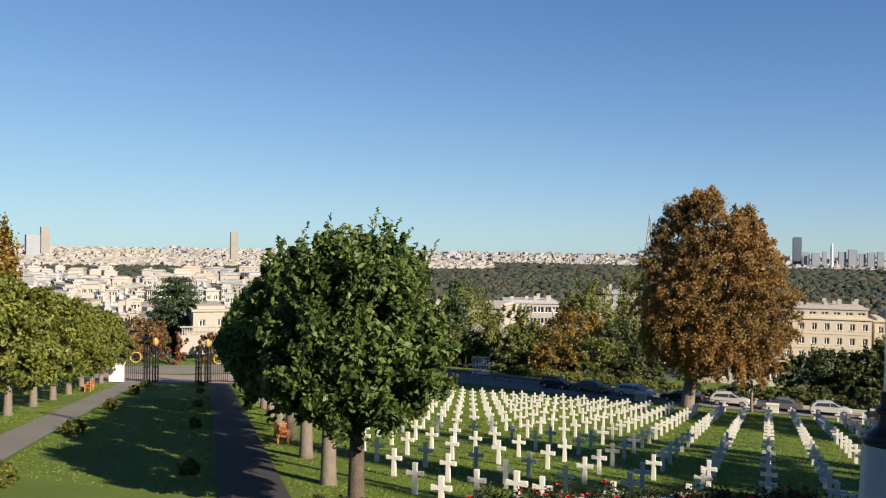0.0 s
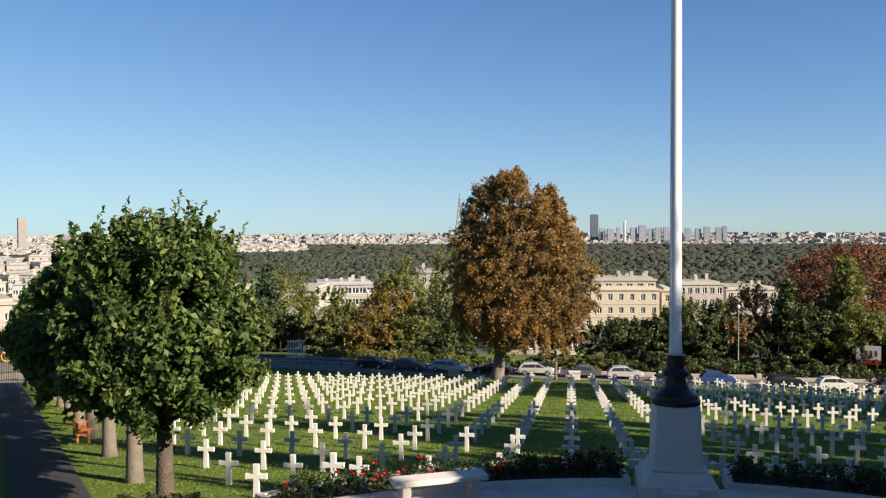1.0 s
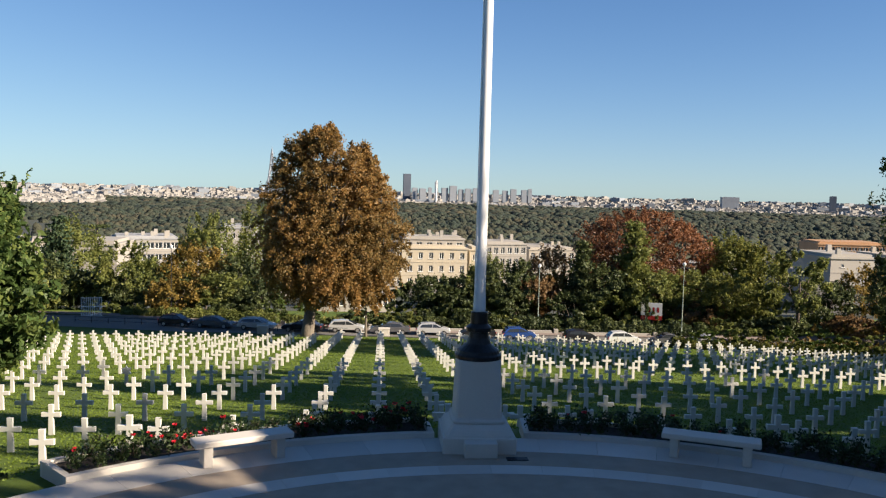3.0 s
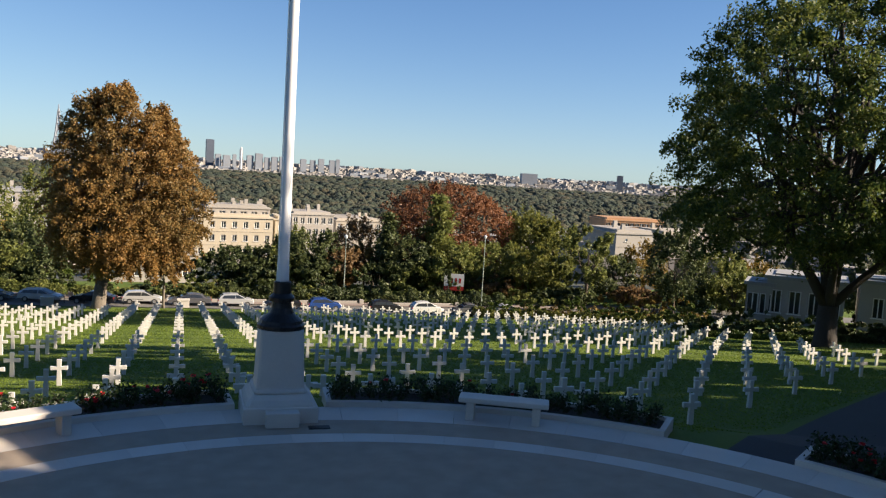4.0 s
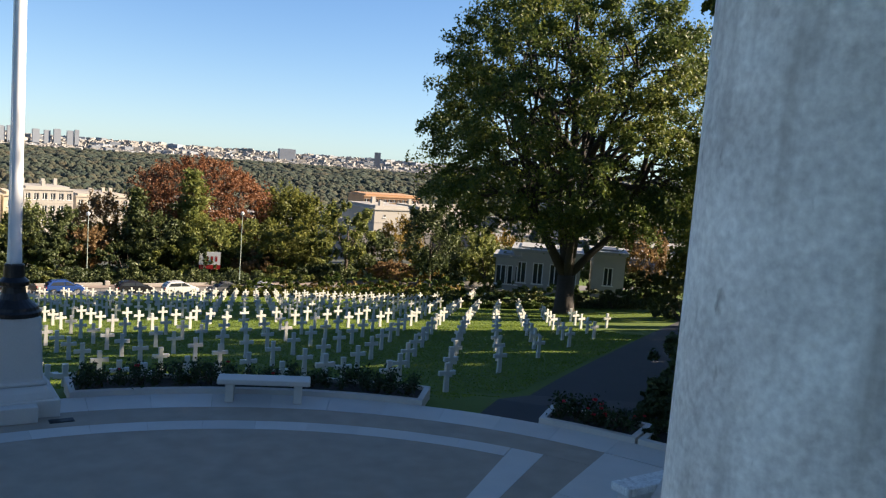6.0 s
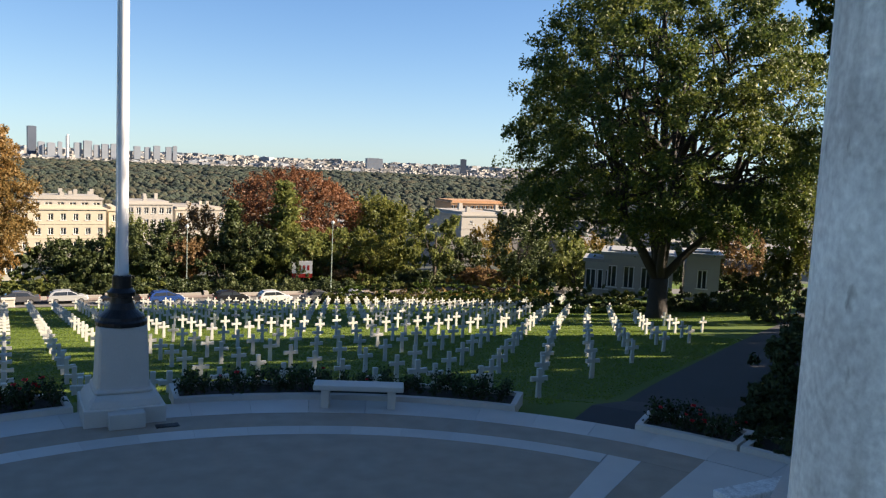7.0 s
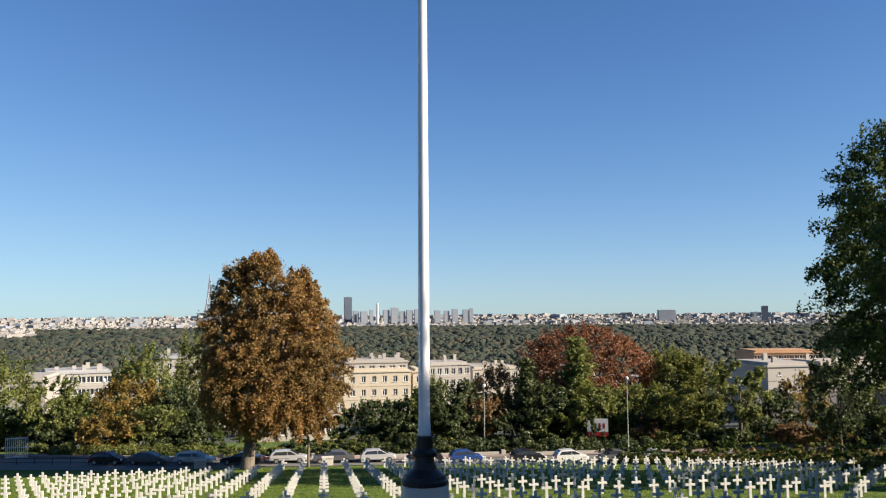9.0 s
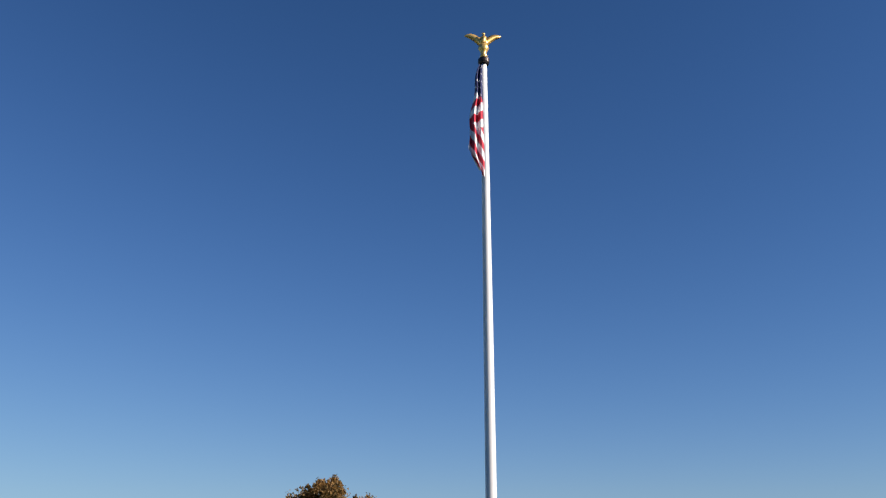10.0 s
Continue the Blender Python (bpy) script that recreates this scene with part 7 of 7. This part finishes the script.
def car(x, y, rot, paintmat, label, length=4.2, estate=False):
    c = thing("car", label, "car", m=pose(x, y, -10.44, 0, 0, rot), group="parked cars")
    c.scale = (0.9, 0.9, 0.9)
    l = length / 2
    if estate:
        low = [(-l, 0.36), (-l - 0.02, 0.6), (-l + 0.06, 0.9), (l * 0.5, 0.95), (l * 0.78, 0.86), (l - 0.1, 0.7), (l, 0.52), (l - 0.03, 0.32)]
        top = [(-l + 0.08, 0.9), (-l + 0.3, 1.22), (-l + 0.6, 1.4), (-l * 0.3, 1.48), (0.2, 1.44), (0.7, 1.2), (l * 0.56, 0.93)]
        rear, pillar = (-l + 0.42, -l + 0.7), (0.3, 0.98)
    else:
        low = [(-l, 0.36), (-l, 0.7), (-l + 0.1, 0.92), (l * 0.46, 0.93), (l * 0.8, 0.82), (l - 0.08, 0.68), (l, 0.5), (l - 0.03, 0.32)]
        top = [(-l + 0.5, 0.91), (-l + 1.0, 1.24), (-l + 1.35, 1.36), (-0.25, 1.43), (0.25, 1.38), (0.7, 1.16), (l * 0.5, 0.92)]
        rear, pillar = (-l + 0.95, -l + 1.25), (0.3, 0.9)

    def loft(prof, y0, y1, inset):
        n = len(prof)
        zt = max(p[1] for p in prof)
        zb = min(p[1] for p in prof)
        vs = []
        for s in (-1, 1):
            for px_, pz in prof:
                t = (pz - zb) / (zt - zb)
                vs.append((px_, s * (y0 + (y1 - y0) * t), pz))
        return Build().add(vs, [tuple(range(n)), tuple(range(2 * n - 1, n - 1, -1))] + [(i, i + n, (i + 1) % n + n, (i + 1) % n) for i in range(n)])

    def clean(me):
        bm = bmesh.new()
        bm.from_mesh(me)
        bmesh.ops.recalc_face_normals(bm, faces=bm.faces)
        bm.to_mesh(me)
        bm.free()
        return me

    part("body", bevelled(clean(loft(low, 0.84, 0.8, 0).mesh("body", paintmat)), 0.06, 2, 25), c)
    part("cabin", bevelled(clean(loft(top, 0.8, 0.62, 0).mesh("cabin", paintmat)), 0.05, 2, 25), c)
    for s in (-1, 1):
        for quad in (((rear[0], 0.98), (-0.12, 0.98), (-0.12, 1.35), (rear[1], 1.3)), ((-0.04, 0.98), (pillar[1], 0.98), (pillar[0], 1.34), (-0.04, 1.35))):
            vs = [(px_, s * (0.825 - 0.31 * (pz - 0.9)), pz) for px_, pz in quad]
            g = Build().add(vs, [(0, 1, 2, 3) if s < 0 else (3, 2, 1, 0)])
            part("side_window", g.mesh("side_window", GLASS), c, "dark side window")
    (x1, z1), (x2, z2) = top[-1], top[-3]
    ws = Build().add([(x1 + 0.01, -0.7, z1 + 0.05), (x1 + 0.01, 0.7, z1 + 0.05), (x2 + 0.07, 0.58, z2), (x2 + 0.07, -0.58, z2)], [(0, 1, 2, 3)])
    part("windscreen", ws.mesh("windscreen", GLASS), c)
    (x1, z1), (x2, z2) = top[0], top[2]
    rw_ = Build().add([(x1 - 0.005, -0.68, z1 + 0.08), (x1 - 0.005, 0.68, z1 + 0.08), (x2 - 0.08, 0.56, z2 - 0.02), (x2 - 0.08, -0.56, z2 - 0.02)], [(3, 2, 1, 0)])
    part("rear_window", rw_.mesh("rear_window", GLASS), c)
    for sx in (-0.62 * l, 0.63 * l):
        for s in (-1, 1):
            w = part("wheel", Build().tube([(0, -0.1, 0), (0, 0.1, 0)], [0.31, 0.31], 18).mesh("wheel", RUBBER), c, loc=(sx, s * 0.76, 0.31))
            part("rim", Build().tube([(0, -0.012, 0), (0, 0.012, 0)], [0.19, 0.19], 12).mesh("rim", ALLOY), w, "alloy rim", loc=(0, s * 0.105, 0))
    for s in (-1, 1):
        part("tail_light", Build().box(-l - 0.015, s * 0.68 - 0.13, 0.66, -l + 0.05, s * 0.68 + 0.13, 0.84).mesh("tail_light", LAMP_RED), c, "red tail light")
        part("headlight", Build().box(l - 0.14, s * 0.62 - 0.16, 0.56, l + 0.012, s * 0.62 + 0.16, 0.7).mesh("headlight", FRAME), c, "clear headlight")
    part("bumper", Build().box(-l - 0.03, -0.78, 0.3, -l + 0.05, 0.78, 0.5).mesh("bumper", paintmat), c)


SILVER, BLACK, BLUE_P, WHITE_P, GREY_P = paint("silver_paint", (0.5, 0.5, 0.5)), paint("black_paint", (0.02, 0.02, 0.025)), paint("blue_paint", (0.03, 0.075, 0.26)), paint("white_car_paint", (0.75, 0.75, 0.74)), paint("grey_paint", (0.12, 0.12, 0.13))
car(-22.6, 93.9, -12, BLACK, "black hatchback parked at the kerb", 3.9, True)
car(-18.3, 93.2, -12, GREY_P, "dark grey saloon parked at the kerb", 4.9, False)
car(-13.5, 92.3, -12, SILVER, "silver hatchback parked at the kerb", 4.6, True)
car(-8.5, 91.4, 168, BLACK, "black saloon parked at the kerb", 4.9, False)
car(-3.8, 91.6, 0, SILVER, "silver hatchback parked at the kerb", 4.3, True)
car(0.9, 90.7, 180, GREY_P, "dark grey saloon parked at the kerb", 4.9, False)
car(5.6, 90.5, 0, SILVER, "silver hatchback parked at the kerb", 4.1, True)
car(10.3, 89.0, 180, BLACK, "black saloon parked at the kerb", 4.3, False)
car(14.7, 88.4, 0, BLUE_P, "blue hatchback parked at the kerb", 3.9, True)
car(21.1, 87.4, 0, BLACK, "black hatchback parked at the kerb", 3.9, True)
car(25.5, 86.6, 0, WHITE_P, "white estate car parked at the kerb", 3.9, True)
car(30.0, 86.0, 180, GREY_P, "dark grey car parked at the kerb", 3.9, False)
car(34.5, 85.8, 0, SILVER, "silver car parked at the kerb", 3.9, False)

# street furniture


def street_lamp(x, y, ztop, mat, label):
    g = ground_z(x, y)
    t = thing("street_lamp", label, "street lamp", m=Matrix.Translation((x, y, g)), group="street lamps")
    h = ztop - g
    part("pole", Build().lathe([(0.1, 0), (0.09, 0.8), (0.055, 1.0), (0.036, h - 0.3)], 10).mesh("pole", mat), t)
    part("lantern", Build().lathe([(0.05, h - 0.3), (0.15, h - 0.2), (0.2, h), (0.1, h + 0.1), (0.02, h + 0.16)], 12).mesh("lantern", FRAME), t, "pale lantern head")


LAMP_GREY = material("galvanised_steel", (0.36, 0.42, 0.36), 0.5, metal=0.5, vary=0.1)
street_lamp(17.8, 94.3, -3.0, LAMP_GREY, "slim pale street lamp post behind the cars")
street_lamp(33.4, 91.0, -2.2, LAMP_GREY, "slim pale street lamp post behind the cars")
street_lamp(-2.0, 97.0, -4.3, LAMP_GREY, "slim pale street lamp post by the low wall")
street_lamp(-25.0, 101.5, -2.2, IRON, "slim dark street lamp post by the road")

wall = thing("low_wall", "low whitewashed wall behind the parked cars", "wall")
for x0, x1, y in ((-16.5, -11.6, 95.2), (-10.6, -1.8, 93.6), (-0.8, 9.0, 92.6), (10, 19, 92.2), (20, 30, 91.2)):
    part("panel", bevelled(Build().box(x0, y, -10.6, x1, y + 0.3, -10.12).mesh("panel", WHITE_WALL), 0.02, 1), wall)
    part("pier", bevelled(Build().box(x1 + 0.25, y - 0.08, -10.6, x1 + 0.75, y + 0.42, -9.95).mesh("pier", WHITE_WALL), 0.03, 1), wall)

fence = thing("fence", "green wire mesh fence behind the pavement", "fence")
for i in range(14):
    x = -44 + i * 2.1
    y = 105.5 - max(0, x + 36) * 0.16
    g = ground_z(x, y)
    part("post", Build().box(x - 0.04, y - 0.04, g, x + 0.04, y + 0.04, g + 2.0).mesh("post", LEAF_DARK), fence)
    part("rail", Build().tube([(x, y, g + 1.9), (x + 2.1, y - 0.33 * (x > -36), g + 1.9)], [0.02, 0.02], 4).mesh("rail", IRON), fence)
gate2 = thing("white_gate", "white metal lattice gate at the pavement", "gate", m=pose(-33.6, 99.6, ground_z(-33.6, 99.6), 0, 0, 12))
for z in (0.2, 1.2, 2.2):
    part("rail", Build().box(-1.1, -0.03, z - 0.04, 1.1, 0.03, z + 0.04).mesh("rail", WHITE_PAINT), gate2)
for i in range(12):
    part("bar", Build().box(-1.1 + i * 0.2 - 0.03, -0.022, 0.05, -1.1 + i * 0.2 + 0.03, 0.022, 2.3).mesh("bar", WHITE_PAINT), gate2)

rails = thing("railing", "low dark iron railing along the lawn edge", "railing")
for i in range(16):
    x = -34 + i * 1.9
    y = 93.3 - max(0, x + 21) * 0.21 if x > -21 else 93.3 + (-21 - x) * 0.17
    g = ground_z(x, y)
    part("post", Build().box(x - 0.03, y - 0.03, g - 0.1, x + 0.03, y + 0.03, g + 0.75).mesh("post", IRON), rails)
    y2 = y - (0.4 if x > -21 else 0.32)
    for h in (0.3, 0.7):
        part("rail", Build().tube([(x, y, g + h), (x + 1.9, y2, ground_z(x + 1.9, y2) + h)], [0.025, 0.025], 5).mesh("rail", IRON), rails)

board = thing("billboard", "white and red advertising board on posts", "billboard", m=pose(31.8, 95.8, -11.3, 0, 0, -17))
part("panel", Build().box(-1.5, -0.06, 2.0, 0.9, 0.06, 4.0).mesh("panel", WHITE_PAINT), board)
part("red_band", Build().box(-1.5, -0.07, 2.0, 0.9, -0.062, 2.5).mesh("red_band", LAMP_RED), board, "red lower band")
for a in range(3):
    part("bar", Build().box(-0.7 + a * 0.5, -0.07, 2.9, -0.45 + a * 0.5, -0.062, 3.5).mesh("bar", LAMP_RED), board)
for s in (-0.7, 0.7):
    part("post", Build().box(s - 0.06, 0.06, 0, s + 0.06, 0.18, 3.9).mesh("post", IRON), board)

for x, y in ((-12.4, 88.6), (0.3, 87.4), (10.6, 86.9)):
    g = ground_z(x, y)
    t = thing("planter", "square pale stone planter at the lawn edge", "planter", m=Matrix.Translation((x, y, g)))
    part("body", bevelled(Build().box(-0.55, -0.4, 0, 0.55, 0.4, 0.8).mesh("body", STONE), 0.03, 1), t)
    part("rim", Build().box(-0.6, -0.45, 0.8, 0.6, 0.45, 0.9).mesh("rim", STONE), t)

# gates at the end of the avenue
GZ = ground_z(*alley(-3, 88))
for p0, p1, side in ((-7.9, -6.1, 1), (0.2, 2.0, 1)):
    u, v = alley((p0 + p1) / 2, 90)
    g = thing("iron_gate", "open black iron gate leaf with gilded wreath", "gate", m=pose(u, v, ground_z(u, v), 0, 0, math.degrees(math.atan2(0.6, 0.8))), group="cemetery gates")
    w = p1 - p0
    for z in (0.25, 2.0, 3.0):
        part("rail", Build().box(-w / 2, -0.03, z - 0.04, w / 2, 0.03, z + 0.04).mesh("rail", IRON), g)
    n = int(w / 0.2)
    for i in range(n + 1):
        x = -w / 2 + w * i / n
        part("bar", Build().tube([(x, 0, 0.05), (x, 0, 3.25), (x, 0, 3.4)], [0.022, 0.022, 0.004], 5).mesh("bar", IRON), g)
    ring = Build()
    ring.tube([(0.5 * math.cos(a * math.tau / 20), -0.05, 2.5 + 0.5 * math.sin(a * math.tau / 20)) for a in range(21)], [0.07] * 21, 6, cap=False)
    part("wreath", ring.mesh("wreath", GOLD), g, "gilded wreath ring")
for p in (-5.9, -5.1, -0.9, 0.0):
    u, v = alley(p, 89.8)
    g = thing("gate_post", "tall black iron gate post with lantern top", "gate post", m=Matrix.Translation((u, v, ground_z(u, v))), group="cemetery gates")
    for dx, dy in ((-0.18, -0.18), (0.18, -0.18), (0.18, 0.18), (-0.18, 0.18)):
        part("upright", Build().box(dx - 0.05, dy - 0.05, 0, dx + 0.05, dy + 0.05, 3.7).mesh("upright", IRON), g)
    for z in (0.1, 1.5, 3.6):
        part("frame", Build().box(-0.24, -0.24, z, 0.24, 0.24, z + 0.1).mesh("frame", IRON), g)
    if p in (-5.1, 0.0):
        part("lantern", Build().lathe([(0.15, 3.7), (0.28, 3.9), (0.3, 4.25), (0.16, 4.45), (0.02, 4.55)], 8).mesh("lantern", GOLD), g, "gilded lantern")
for p in (-8.75, 4.4):
    u, v = alley(p, 89.6)
    g = thing("gate_wall", "pale stone wall pier beside the gate", "wall", m=pose(u, v, ground_z(u, v) - 0.3, 0, 0, 36.9))
    part("block", bevelled(Build().box(-0.7, -0.5, 0, 0.7, 0.5, 2.1).mesh("block", STONE), 0.03, 1), g)
    part("coping", bevelled(Build().box(-0.8, -0.6, 2.1, 0.8, 0.6, 2.32).mesh("coping", STONE), 0.03, 1), g)


# terrace balustrade of the house across the road
bal = thing("balustrade", "white stone balustrade on the house terrace", "balustrade", m=pose(-75.45, 94.60, -7.54, 0, 0, 37.1))
part("base_wall", Build().box(0, 0, -2.4, 6.16, 0.5, 0.25).mesh("base_wall", WHITE_WALL), bal)
part("handrail", Build().box(-0.1, -0.1, 1.32, 6.26, 0.4, 1.48).mesh("handrail", WHITE_WALL), bal)
for i in range(int(6.16 / 0.32)):
    part("baluster", Build().lathe([(0.06, 0.25), (0.1, 0.5), (0.05, 0.8), (0.07, 1.32)], 8).mesh("baluster", WHITE_WALL), bal, loc=(0.2 + i * 0.32, 0.15, 0))


def wood_bench(p, q, rot):
    u, v = alley(p, q)
    t = thing("wooden_bench", "varnished orange-brown wooden bench on the grass", "bench", m=pose(u, v, ground_z(u, v), 0, 0, rot), group="avenue benches")
    for i in range(4):
        part("slat", Build().box(-0.85, -0.22 + i * 0.12, 0.42, 0.85, -0.12 + i * 0.12, 0.46).mesh("slat", WOOD), t)
    for i in range(3):
        part("slat", Build().box(-0.85, 0.27, 0.55 + i * 0.13, 0.85, 0.3, 0.65 + i * 0.13).mesh("slat", WOOD), t)
    for x in (-0.75, 0.75):
        part("leg", Build().box(x - 0.04, -0.22, 0, x + 0.04, -0.14, 0.62).mesh("leg", WOOD), t)
        part("leg", Build().box(x - 0.04, 0.2, 0, x + 0.04, 0.27, 0.95).mesh("leg", WOOD), t)
        part("armrest", Build().box(x - 0.05, -0.26, 0.62, x + 0.05, 0.25, 0.66).mesh("armrest", WOOD), t)


wood_bench(3.0, 36.0, 127)
wood_bench(3.0, 66.0, 127)
wood_bench(-9.0, 71.0, -53)

# tall trees beside the chapel, beyond the camera's reach, added to cast shade bands
for i, (x, y, h, w) in enumerate(((29, 9.5, 14, 8), (37, 11, 21, 8), (30, 14, 14, 7), (46, 3, 31, 9), (42, 18.2, 24, 7.2), (50, 12, 34, 6.5), (52, 23, 25, 8.5), (62, 13.5, 27, 6), (66, 33, 23, 6), (72, 41, 17, 8), (60, 20, 26, 5.5), (58, 26, 12, 7), (44, 12.5, 18, 7))):
    tree("broadleaf_tree", "unseen tall dark green tree added to shade the lawn", x, y, h, w, LEAF_BEECH, 4500, 0.62, 0.4, 0.1, 200 + i, limbs=8, sides=7, clumps=46, spread=0.14)
# sparse unseen tree, added to break up the sun patch on the terrace
tree("broadleaf_tree", "unseen thinly leaved tree added to dapple the terrace", 31.5, -0.4, 21, 4.6, LEAF_BEECH, 1100, 0.42, 0.3, 0.3, 230, limbs=8, sides=7, clumps=40, spread=0.16)
